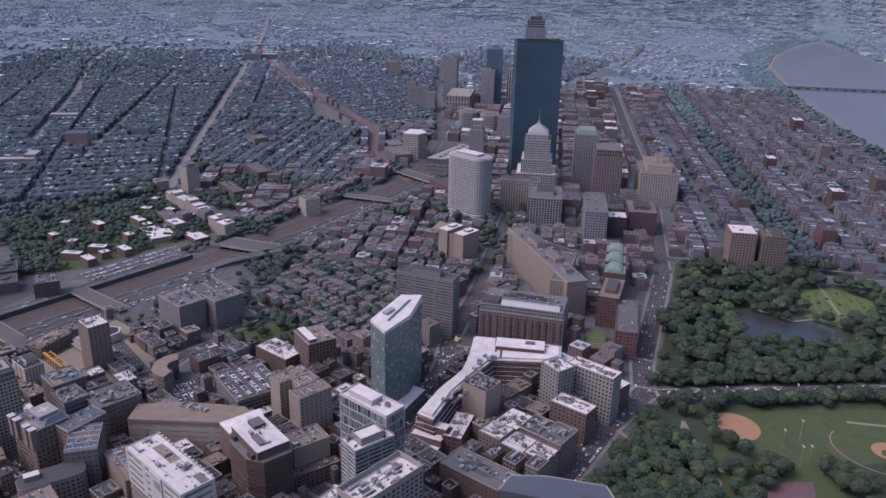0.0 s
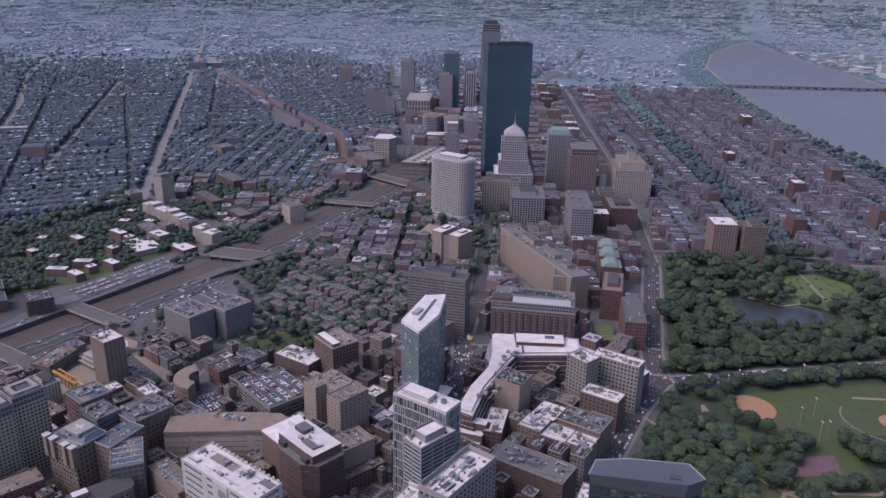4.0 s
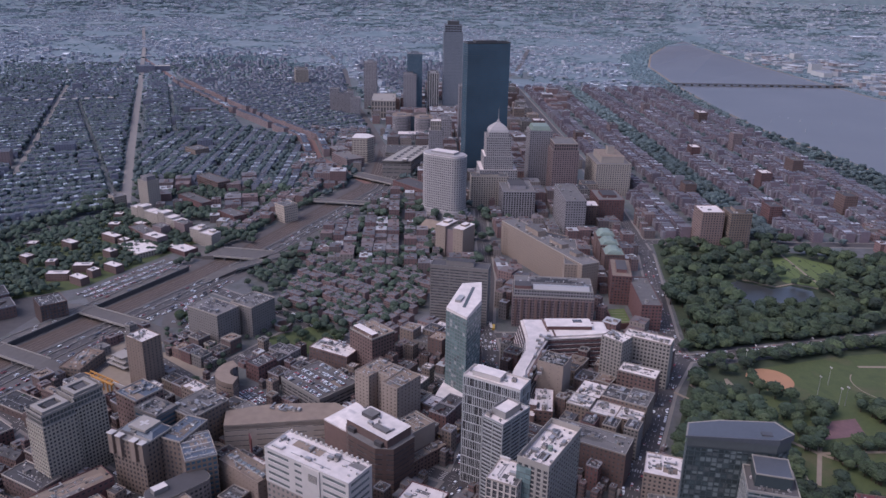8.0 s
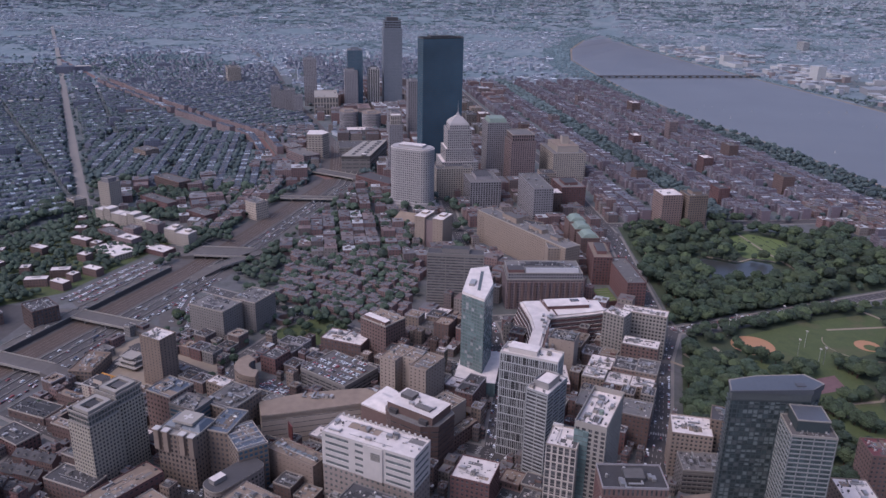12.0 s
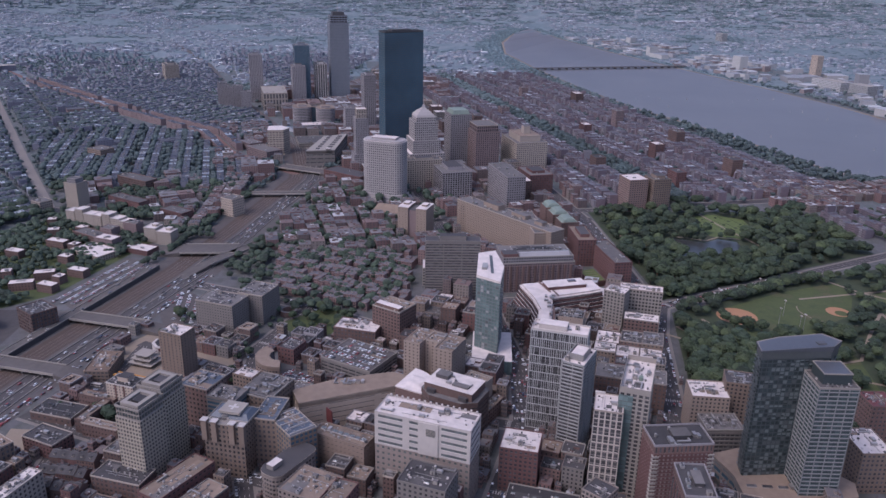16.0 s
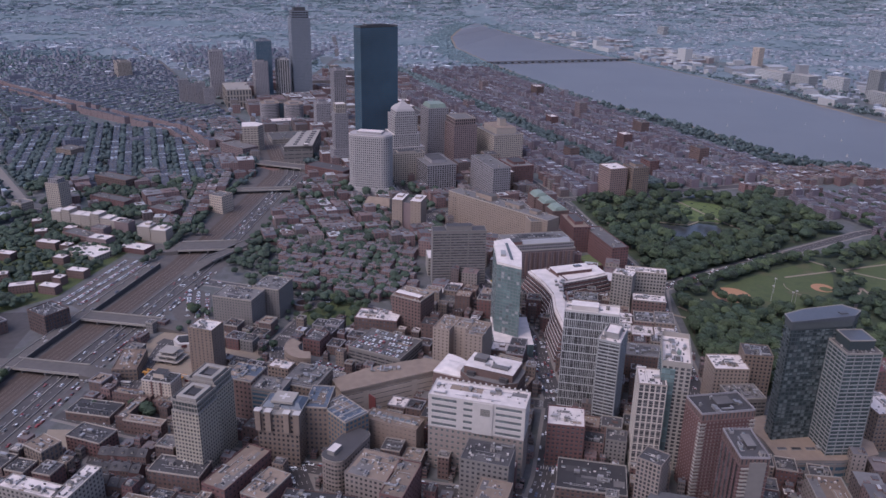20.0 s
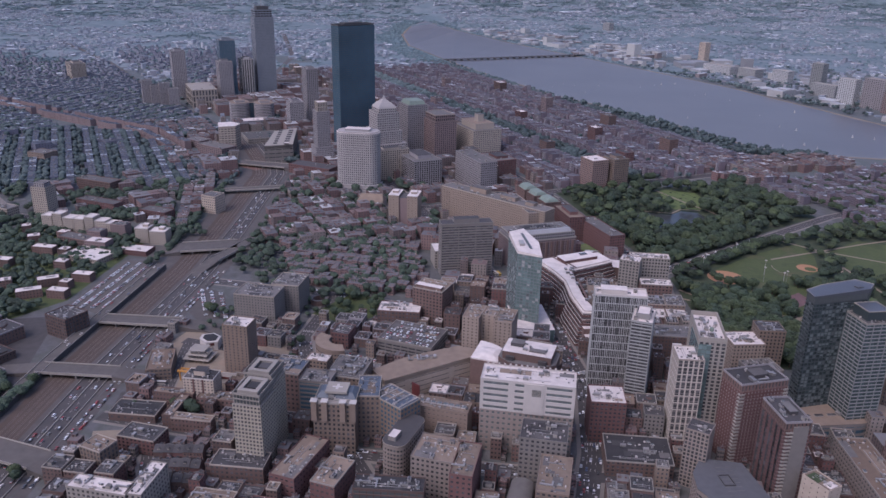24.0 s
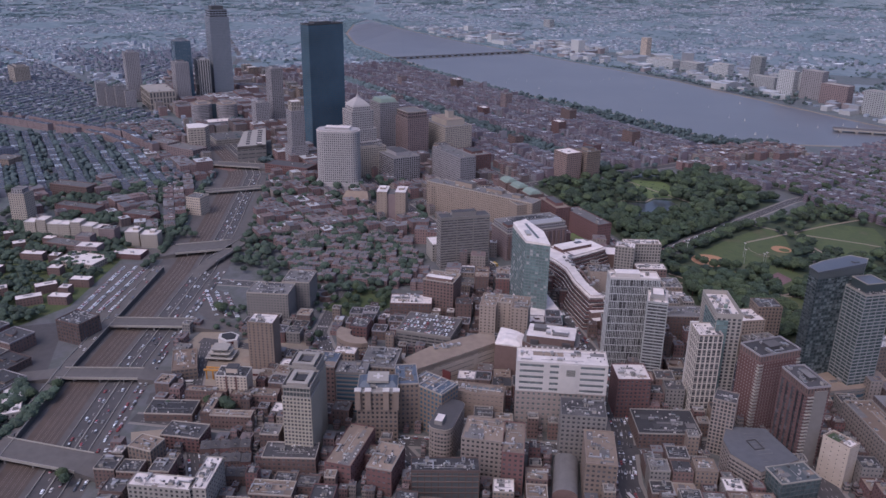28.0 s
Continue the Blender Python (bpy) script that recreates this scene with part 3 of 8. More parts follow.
road(PIKE, 66, "old_road", 0.05, "highway_bed", "worn grey concrete bed of a sunken highway")
road(shifted(PIKE, -17), 24, "asphalt", 0.1, "highway", "dark asphalt motorway with two carriageways", False)
road(shifted(PIKE, 13), 26, "rail_bed", 0.1, "rail_bed", "brown ballast bed of a railway", False)
for k, off in enumerate((4, 9, 14, 19)):
    for r in (-0.75, 0.75):
        g = Geo()
        strip(g, shifted(PIKE, off + r), 0.35, 0.2)
        solo("rail", g, ["rail_steel"], "rusty steel railway rail on ballast", "rail", "railway rails")
for off, wid in ((-17, 0.8), (-6, 0.5), (-28.5, 0.5)):
    line = shifted(PIKE, off)
    for a, b in zip(line, line[1:]):
        g = Geo().box((a[0] + b[0]) / 2, (a[1] + b[1]) / 2, 0, 1.1, math.dist(a, b), wid, math.degrees(math.atan2(b[1] - a[1], b[0] - a[0])))
        solo("crash_barrier", g, ["light_concrete"], "pale concrete crash barrier along the motorway", "barrier", "motorway barriers")
g = Geo()
for off in (-13, -21):
    for a, b in zip(shifted(PIKE, off), shifted(PIKE, off)[1:]):
        n = int(math.dist(a, b) / 12)
        for i in range(n):
            f0, f1 = (i + 0.2) / n, (i + 0.5) / n
            strip(g, [(a[0] + (b[0] - a[0]) * f, a[1] + (b[1] - a[1]) * f) for f in (f0, f1)], 0.35, 0.13)
solo("lane_marking", g, ["line_white"], "white dashed motorway lane markings", "marking", kind="stuff")

road(shifted(PIKE, 37)[3:], 11, "old_road", 0.07, "frontage_road", "grey frontage road along the railway")
for a, b in zip(shifted(PIKE, 37)[:3], shifted(PIKE, 37)[1:4]):
    length, ang = math.dist(a, b), math.degrees(math.atan2(b[1] - a[1], b[0] - a[0]))
    f = thing("frontage_road", (a[0] + b[0]) / 2, (a[1] + b[1]) / 2, ang, "grey street on a dark retaining wall beside the railway", "road", kind="structure")
    part("retaining_wall", Geo().box(0, 0, 0, 5.2, length + 0.6, 11).mesh("retaining_wall", ["dark_roof"]), f)
    part("roadway", Geo().box(0, 0, 5.2, 5.3, length + 0.5, 10.2).mesh("roadway", ["worn_concrete"]), f)
    for s in (-1, 1):
        part("parapet_wall", Geo().box(0, s * 5.3, 5.2, 6.2, length + 0.6, 0.5).mesh("parapet_wall", ["light_concrete"]), f)
    occupy((a[0] + b[0]) / 2, (a[1] + b[1]) / 2, length, 14, ang)
road(shifted(PIKE, -39), 10, "old_road", 0.07, "frontage_road", "grey frontage road beside the motorway")
road([(620, 70), (560, 95), (500, 103), (432, 127), (330, 150), (225, 148), (115, 125), (60, 105), (-80, 75), (-250, 25), (-420, -20)], 17, label="busy grey asphalt city street between tower blocks")
road([(600, 235), (430, 262), (288, 281), (138, 296), (70, 311), (16, 296), (-231, 262), (-600, 162), (-1100, -12), (-1700, -218)], 19, label="wide asphalt street along the park edge")
road([(70, 311), (-53, 515), (-140, 660), (-200, 800)], 13, label="grey street crossing between two parks")
road([(-292, 262), (-341, 430), (-400, 620)], 18, label="asphalt street beside the public garden")
road([(255, 285), (215, 150), (165, 30), (110, -80), (60, -236)], 14)
road([(335, 275), (330, 150), (305, 20), (275, -90), (215, -228)], 12)
road([(470, 262), (462, 120), (440, 20), (405, -110), (350, -270)], 12)
road([(590, 0), (470, -42), (330, -95), (215, -110), (110, -80)], 13)
road([(600, -190), (480, -205), (345, -225), (215, -222)], 11)
road([(70, 311), (54, 222), (69, 142), (78, 116)], 12)
road([(-250, 270), (-234, 150), (-215, 40), (-260, -160)], 13)
road([(-292, 262), (-330, 120), (-370, -10), (-420, -190)], 14)
AVENUE = [(-200, -550), (-484, -755), (-908, -1056), (-1323, -1350), (-2347, -2078), (-3300, -2760)]
road(AVENUE, 15, "pavement", 0.06, "avenue", "broad pale avenue through row houses")
road([(-60, -262), (-130, -400), (-200, -550)], 16, label="street leading from the overpass into row houses")
road([(-300, -1020), (-372, -1090), (-773, -1467), (-1134, -1845), (-1900, -2500)], 15, "pavement", 0.06, "avenue", "broad pale avenue through row houses")
road([(-260, -830), (-700, -1150), (-1200, -1520)], 12, "pavement", 0.06, "avenue", "narrow pale avenue through row houses")
road([(-450, -232), (-604, -402), (-740, -482), (-875, -655), (-1014, -830), (-1390, -1250), (-1900, -1760)], 16, "paving_red", 0.06, "avenue", "reddish avenue lined with brick buildings")
road([(-640, -262), (-900, -400), (-1300, -620), (-1900, -900), (-2600, -1300)], 18, "old_road", 0.06, "avenue", "pale avenue leading out of the city")
road([(-1100, -380), (-1500, -330), (-2100, -300), (-3000, -420)], 18, "old_road", 0.06, "avenue", "pale avenue leading out of the city")


def overpass(x, y, length, width, ang, z=5.6, label="grey concrete road bridge over the sunken highway"):
    b = thing("road_bridge", x, y, ang, label, "bridge", "bridges over the highway")
    part("deck", Geo().box(0, 0, z - 1.5, z, length, width, 0, 0, 1, True).mesh("deck", ["light_concrete", "worn_concrete"]), b)
    rail = Geo().box(0, 0, z, z + 1.1, length, 0.5).mesh("parapet_wall", ["light_concrete"])
    for s in (-1, 1):
        part("parapet_wall", rail, b, "", (0, s * (width / 2 - 0.3), 0))
    pier = Geo().box(0, 0, 0, z - 1.5, 1.4, width - 3).mesh("bridge_pier", ["grey_concrete"])
    for f in (-0.3, 0.02, 0.32):
        part("bridge_pier", pier, b, "", (f * length, 0, 0))
    for s in (-1, 1):
        g = Geo()
        e = s * length / 2
        g.v += [(e, -width / 2, 0), (e, width / 2, 0), (e, -width / 2, z), (e, width / 2, z), (e + s * 42, -width / 2, 0.08), (e + s * 42, width / 2, 0.08)]
        g.f += [(2, 4, 5, 3) if s > 0 else (3, 5, 4, 2), (0, 4, 2), (1, 3, 5), (0, 2, 3, 1)]
        g.m += [0] * 4
        part("ramp", g.mesh("ramp", ["worn_concrete"]), b)
    return b


overpass(177, -277, 84, 20, 79.5)
overpass(278, -309, 72, 19, 80)
overpass(400, -328, 78, 24, 65)
overpass(-45, -248, 70, 34, 97)
overpass(-35, -212, 95, 16, 152)
overpass(-313, -219, 106, 15, 99)
overpass(-470, -225, 90, 26, 70)

# ---- parks ----
g = Geo().sheet([(-285, 268), (50, 318), (-64, 508), (-140, 640), (-330, 600)], 0.3)
solo("garden_lawn", g, ["lawn"], "shaded green lawn of a public garden", "lawn", kind="structure")
g = Geo().sheet([(85, 322), (300, 300), (330, 420), (290, 640), (120, 780), (-120, 700), (-40, 530)], 0.3)
solo("common_lawn", g, ["lawn"], "large green park lawn with worn patches", "lawn", kind="structure")
FLOWER = [(-273, 421), (-297, 455), (-275, 502), (-232, 505), (-183, 476), (-179, 448), (-191, 432)]
solo("flower_lawn", Geo().sheet(FLOWER[::-1], 0.36), ["lawn_flower"], "bright yellow-green garden lawn with round shrubs", "lawn", kind="structure")
POND = [(-159, 361), (-173, 377), (-168, 398), (-160, 417), (-178, 440), (-168, 464), (-145, 465), (-131, 453), (-107, 430), (-118, 420), (-107, 408), (-97, 380), (-128, 366)]
solo("garden_pond", Geo().sheet(POND[::-1], 0.38), ["water_pond"], "still dark garden pond reflecting the sky", "water", kind="structure")
g = Geo()
for k, (bx, by) in enumerate(((-268, 440), (-256, 452), (-244, 466), (-232, 480), (-252, 432), (-238, 444), (-224, 458), (-212, 470), (-278, 462), (-264, 478), (-250, 492), (-206, 452), (-196, 462), (-228, 436))):
    g.cyl(bx, by, 0.3, 1.1 + 0.4 * (k % 3), 2.4 + 0.6 * (k % 2), 9, 0, 0, 1.4)
    for q in range(5):
        g.cyl(bx - 8 + 4 * q, by + 6 + 1.6 * q, 0.3, 0.8, 1.2, 6, 0, 0, 0.5)
solo("flower_beds", g, ["leaf"], "rows of clipped dark green shrubs on the lawn", "shrubs", kind="stuff")
g = Geo().cyl(86, 393, 0.1, 0.42, 22, 24)
solo("ball_infield", g, ["infield_clay"], "round tan clay infield of a ball field", "sports field", kind="structure")
g = Geo().cyl(62, 512, 0.1, 0.43, 13, 20).cyl(66, 514, 0.2, 0.48, 7, 16, 1)
solo("ball_infield", g, ["infield_clay", "lawn_bright"], "small tan clay infield ring on grass", "sports field", kind="structure")
for pts in ([(104, 329), (112, 334), (121, 346)], [(99, 352), (112, 354), (121, 359), (140, 379), (158, 394)]):
    g = Geo()
    for (ax, ay), (bx, by) in zip(pts, pts[1:]):
        q = 1.3 / math.dist((ax, ay), (bx, by))
        ox, oy = -(by - ay) * q, (bx - ax) * q
        g.sheet([(ax - ox, ay - oy), (bx - ox, by - oy), (bx + ox, by + oy), (ax + ox, ay + oy)], 0.46)
    solo("park_path", g, ["path_pale"], "narrow pale gravel path through park trees", "path", kind="structure")
g = Geo().sheet([(152, 432), (183, 426), (163, 463), (137, 459)], 0.42)
solo("sports_court", g, ["red_court"], "faded red tennis court surface", "sports field", kind="structure")
g = Geo().sheet([(70, 378), (122, 382), (158, 388), (150, 432), (110, 470), (72, 522), (20, 545), (-28, 548), (10, 468)], 0.35).sheet([(17, 556), (65, 562), (110, 580), (106, 634), (48, 684), (2, 700), (-33, 640)], 0.35)
g.sheet([(104, 478), (113, 420), (150, 392), (196, 396), (258, 404), (256, 442), (240, 480), (180, 486)], 0.34)
solo("sunny_lawn", g, ["lawn_bright"], "bright open lawn in the park", "lawn", kind="structure")
g = Geo()
for k in range(24):
    a0, a1 = radians(-10 + k * 5), radians(-10 + (k + 1) * 5)
    strip(g, [(62 + 40 * math.cos(a) * 0.9, 512 - 44 * math.sin(a)) for a in (a0, a1)], 1.1, 0.41)
solo("field_marking", g, ["path_pale"], "thin pale curved line on the ball field", "marking", kind="structure")
for n, line in enumerate(([(120, 320), (165, 350), (205, 420), (240, 520)], [(140, 305), (190, 380), (250, 400), (300, 470)], [(-64, 508), (0, 560), (60, 640), (140, 720)], [(30, 480), (-20, 640), (-40, 720)], [(205, 420), (180, 488), (120, 522), (60, 560)], [(-316, 434), (-226, 464), (-153, 493), (-70, 500)], [(-180, 300), (-120, 350)], [(60, 560), (200, 560), (290, 500)], [(-180, 383), (-176, 400), (-168, 421), (-186, 442), (-180, 472)], [(-100, 430), (-47, 428)], [(191, 423), (251, 414)], [(98, 352), (138, 373), (173, 395), (210, 399), (253, 407)])):
    solo("park_path", strip(Geo(), line, 3.6, 0.42 + 0.006 * n), ["path_pale"], "pale gravel park path", "path", "park paths", kind="structure")
for px, py, pw, pd, pa in ((-120, 455, 400, 300, 70), (110, 520, 330, 420, 15)):
    occupy(px, py, pw, pd, pa)
g = Geo().sheet([(105, -60), (160, -105), (192, -66), (165, -30), (130, -28)], 0.33)
solo("pocket_park", g, ["lawn_bright"], "small green neighbourhood park", "lawn", kind="structure")
occupy(145, -68, 70, 60, 40)
g = Geo().sheet([(2, -283), (-12, -345), (118, -368), (150, -330)], 0.131)
solo("car_park_lot", g, ["worn_concrete"], "long grey car park beside the railway", "car park", kind="structure")
occupy(65, -330, 160, 70, -14)
g = Geo().sheet([(-190, -520), (-110, -330), (-10, -350), (110, -375), (180, -440), (60, -560)], 0.1)
solo("estate_lawn", g, ["lawn_bright"], "shaded grass between low estate blocks", "lawn", kind="structure")
g = Geo().sheet([(150, -370), (320, -355), (360, -420), (160, -470)], 0.09)
solo("yard_asphalt", g, ["asphalt"], "dark asphalt works yard", "yard", kind="structure")
g = Geo().sheet([(210, -120), (350, -130), (345, -218), (225, -215)], 0.07)
solo("building_site", g, ["path_pale"], "bare pale earth building site", "ground", kind="structure")

g = Geo().sheet([(372, -268), (408, -262), (400, -226), (372, -222)], 0.13)
solo("vacant_lot", g, ["path_pale"], "bare tan earth of a vacant lot", "ground", kind="structure")
occupy(388, -246, 34, 40, 0)
g = Geo().sheet([(60, -252), (102, -206), (164, -194), (172, -222), (150, -236), (80, -240)], 0.085)
solo("car_park_lot", g, ["old_road"], "worn grey yard with parked cars beside the motorway", "car park", kind="structure")
occupy(118, -222, 86, 26, 12)
g = Geo().sheet([(302, -225), (312, -262), (330, -263), (328, -226)], 0.1)
solo("car_park_lot", g, ["asphalt"], "dark asphalt lot beside the motorway", "car park", kind="structure")

g = Geo().sheet([(306, -61), (284, -37), (250, -60), (255, -81)], 0.12)
solo("car_park_lot", g, ["asphalt"], "busy surface car park beside the parking deck", "car park", kind="structure")
occupy(273, -59, 34, 26, 60)

# ---- landmarks ----
# Mirror-glass skyscraper with a flat top.
b = thing("glass_skyscraper", -608, -62, 125, "tall dark blue mirror-glass office skyscraper with flat top", "skyscraper")
occupy(-612, -64, 90, 40, 125)
facade(b, 82, 25, 0, 238, 4.0, 3.75, 4.2, 4.05, "dark_metal", "glass_blue", 0.14, True)
flat_roof(b, 82, 25, 239, "dark_roof", "dark_metal", 2.0)
penthouse(b, -4, 0, 40, 16, 239, 243, "dark_metal", "dark_roof")
part("mast", Geo().cyl(-8, 0, 243, 252, 0.5, 6).mesh("mast", ["steel"]), b)
# Square tower with a stepped crown and a tall mast.
b = thing("crowned_tower", -1243, -305, 19, "grey square office tower with stepped crown and mast", "skyscraper")
occupy(-1243, -305, 55, 55, 19)
facade(b, 50, 50, 0, 205, 3.9, 2.2, 3.2, 1.7, "tower_grey_hazed", "glass_pale", 0.5, True)
facade(b, 44, 44, 205, 222, 5.6, 3.4, 8, 6.5, "tower_grey_hazed", "glass_dark", 0.4, True)
flat_roof(b, 46, 46, 222, "dark_roof", "tower_grey_hazed", 2)
penthouse(b, 0, 0, 30, 30, 222, 232, "dark_metal", "dark_roof")
part("mast", Geo().cyl(0, 0, 232, 262, 1.0, 8, 0, 0, 0.3).mesh("mast", ["steel"]), b)


def plain_tower(name, x, y, w, d, ang, h, wall, label, fh=3.6, wh=1.9, bay=4.0, ww=2.0, glass="glass_dark", roof="grey_roof", pent=5, joined=True, category="tower block", units=3):
    b = block(name, x, y, w, d, ang, h, wall, label, glass, fh, wh, bay, ww, roof, 1.0, units, joined, category=category)
    if pent:
        penthouse(b, 0, 0, w * 0.55, d * 0.5, h, h + pent, wall, "dark_roof")
    return b


plain_tower("dark_round_tower", -1195, -395, 44, 40, 19, 150, "tower_grey_hazed", "slim dark glass tower with a rounded crown", glass="glass_blue", wh=3.2, ww=3.7)
plain_tower("striped_tower", -1215, -350, 48, 30, 19, 101, "white_panel", "dark office tower with pale vertical stripes", wh=3.3, bay=5.5, ww=4.2)
plain_tower("hotel_tower", -1165, -398, 50, 34, 19, 100, "greige_hazed", "tan brick hotel tower block")
plain_tower("tan_tower", -1190, -518, 44, 34, 19, 122, "greige_hazed", "tall tan apartment tower")
plain_tower("hospital_block", -1514, -884, 70, 40, 30, 49, "pale_stone", "pale blocky institutional building far off")
plain_tower("stepped_tower", -788, -192, 32, 30, 19, 62, "greige_hazed", "tan apartment tower with notched top", pent=6)
plain_tower("grey_hotel_tower", -830, -160, 40, 26, 19, 128, "greige_hazed", "tall beige hotel slab behind the glass skyscraper", pent=4)
# Old stone tower with a stepped pyramid and spire.
b = thing("spired_tower", -485, -8, 19, "pale stone tower with stepped pyramid top and spire", "skyscraper")
occupy(-485, -8, 68, 66, 19)
facade(b, 66, 64, 0, 44, 4, 2.2, 4, 2, "spire_stone_hazed", "glass_dark", 0.5, True)
flat_roof(b, 66, 64, 44, "white_roof", "spire_stone_hazed", 1.2)
facade(b, 54, 50, 44, 66, 3.8, 2.1, 3.6, 1.8, "spire_stone_hazed", "glass_dark", 0.5, True)
flat_roof(b, 54, 50, 66, "white_roof", "spire_stone_hazed", 1.2)
facade(b, 44, 42, 66, 98, 3.8, 2.1, 3.6, 1.8, "spire_stone_hazed", "glass_dark", 0.5, True)
flat_roof(b, 44, 42, 98, "grey_roof", "spire_stone_hazed", 1.2)
facade(b, 36, 34, 98, 106, 3.8, 2.1, 3.6, 1.8, "spire_stone_hazed", "glass_dark", 0.5, True)
g = Geo().taper(0, 0, 106, 110, 36, 34, 32, 30).taper(0, 0, 110, 115, 31, 29, 22, 20).taper(0, 0, 115, 120, 20, 18, 8, 7).taper(0, 0, 120, 126, 6, 6, 1.6, 1.6)
part("pyramid_roof", g.mesh("pyramid_roof", ["spire_stone_hazed"]), b)
part("spire", Geo().cyl(0, 0, 124, 146, 0.9, 8, 0, 0, 0.15).mesh("spire", ["steel"]), b)
b = plain_tower("copper_top_tower", -565, 50, 46, 40, 19, 98, "greige_hazed", "beige office tower with green copper roof", pent=0)
part("copper_roof", Geo().taper(0, 0, 99, 106, 40, 34, 34, 28).mesh("copper_roof", ["green_copper"]), b)
b = plain_tower("red_granite_block", -535, 98, 58, 45, 19, 74, "rosy_stone", "reddish granite office block with columned top", wh=2.0, pent=0)
facade(b, 52, 40, 75, 86, 5.5, 4, 4, 2.4, "rosy_stone", "glass_dark", 0.5, True)
flat_roof(b, 52, 40, 86, "grey_roof", "pale_stone", 1.2)
b = plain_tower("stone_insurance_block", -560, 175, 84, 60, 19, 55, "pale_stone", "broad pale stone office block with set-back top", pent=0)
penthouse(b, 0, 0, 60, 40, 55, 66, "pale_stone", "gravel_roof", "upper_block")
penthouse(b, 5, 0, 14, 12, 66, 80, "pale_stone", "grey_roof", "roof_tower")
b = plain_tower("dark_glass_block", -372, 50, 70, 50, 19, 42, "greige_hazed", "stone office block with dark glass front", wh=2.6, ww=2.8, pent=6)
plain_tower("beige_wing", -395, 0, 26, 60, 19, 50, "pale_stone", "pale stone office wing", pent=3)
plain_tower("long_beige_slab", -330, 140, 30, 95, 109, 52, "greige_hazed", "long beige office slab with flat roof", pent=0, units=8)
plain_tower("brick_office", -400, 190, 40, 60, 109, 34, "brick_red", "red brick office building", pent=4)
plain_tower("brick_armory", -420, -133, 84, 34, 58, 16, "brick_red", "long low red brick hall", roof="dark_roof", pent=0)


def poly_tower(name, x, y, ang, pts, h, wall, glass, label, fh=3.7, wh=2.1, bay=3.2, ww=1.8, roof="white_roof", category="tower block", base=0.0, inset=0.5, blinds=0.0, blind_mats=("cool_panel", "glass_pale")):
    """A tower on a many-sided plan, its pieces laid edge by edge."""
    b = thing(name, x, y, ang, label, category)
    n = max(1, round((h - base) / fh))
    fh = (h - base) / n
    bh = max(fh - wh, 0.3)
    cx, cy = sum(p[0] for p in pts) / len(pts), sum(p[1] for p in pts) / len(pts)
    far = max(math.dist(p, (cx, cy)) for p in pts)
    q = 1 - inset / far
    part("glazing", Geo().prism([(cx + (p[0] - cx) * q, cy + (p[1] - cy) * q) for p in pts], base, h - 0.1).mesh("glazing", [glass]), b)
    me = Geo().prism(pts, 0, bh, floor=True).mesh("storey_band", [wall])
    for k in range(n + 1):
        part("storey_band", me, b, "", (0, 0, base + k * fh - (bh if k == n else 0)))
    for a, c in zip(pts, pts[1:] + pts[:1]):
        length = math.dist(a, c)
        m = max(1, round(length / bay))
        tx, ty = (c[0] - a[0]) / length, (c[1] - a[1]) / length
        pw = max(length / m - ww, 0.25)
        pme = Geo().box(0, 0, base, h - 0.2, pw, 0.5).mesh("pier", [wall])
        for k in range(m):
            f = (k + 0.5) / m
            part("pier", pme, b, "", (a[0] + (c[0] - a[0]) * f - ty * 0.28, a[1] + (c[1] - a[1]) * f + tx * 0.28, 0), math.degrees(math.atan2(ty, tx)))
    if blinds:
        q = random.Random(len(pts))
        g = Geo()
        for a, c in zip(pts, pts[1:] + pts[:1]):
            length = math.dist(a, c)
            m = max(1, round(length / bay))
            tx, ty = (c[0] - a[0]) / length, (c[1] - a[1]) / length
            for k in range(n):
                for i in range(m):
                    if q.random() < blinds:
                        u = (i + 1.0) / m * length if i < m - 1 else length * 0.5
                        z = base + k * fh + bh
                        g.box(a[0] + tx * u - ty * 0.3, a[1] + ty * u + tx * 0.3, z + q.choice((0, 0, 0.9)), z + wh, ww * 0.9, 0.5, math.degrees(math.atan2(ty, tx)), q.choice((0, 0, 1)))
        tagged(part("window_blind", g.mesh("window_blind", blind_mats), b), "", "", "", "stuff")
    part("roof", Geo().prism(pts, h, h + 0.4).mesh("roof", [roof]), b)
    return b


def rounded(w, d, r, n=6):
    out = []
    for sx, sy, a0 in ((1, -1, -90), (1, 1, 0), (-1, 1, 90), (-1, -1, 180)):
        for i in range(n + 1):
            a = radians(a0 + 90 * i / n)
            out.append((sx * (w / 2 - r) + r * math.cos(a), sy * (d / 2 - r) + r * math.sin(a)))
    return out


DRUMS = (-895, -326), (-888, -270)


def drum(x, y):
    return poly_tower("twin_hotel_block", x, y, 19, rounded(46, 42, 15), 43, "greige_hazed", "glass_dark", "banded concrete hotel block with rounded corners", fh=3.6, wh=1.5, bay=46, ww=45.6, roof="tan_roof")


for x, y in DRUMS:
    b = drum(x, y)
    occupy(x, y, 48, 44, 19)
    penthouse(b, 0, 0, 24, 20, 43.4, 47, "greige_hazed", "tan_roof")
block("hotel_link", -905, -298, 18, 22, 19, 40, "dark_metal", "dark glass link between the rounded hotel blocks", glass="glass_blue", wh=3.2, bay=4, ww=3.8, joined=True, units=0)
block("hotel_podium", -845, -280, 34, 70, 19, 13, "greige_hazed", "low hotel podium with white roof", roof="white_roof", joined=True, units=2)
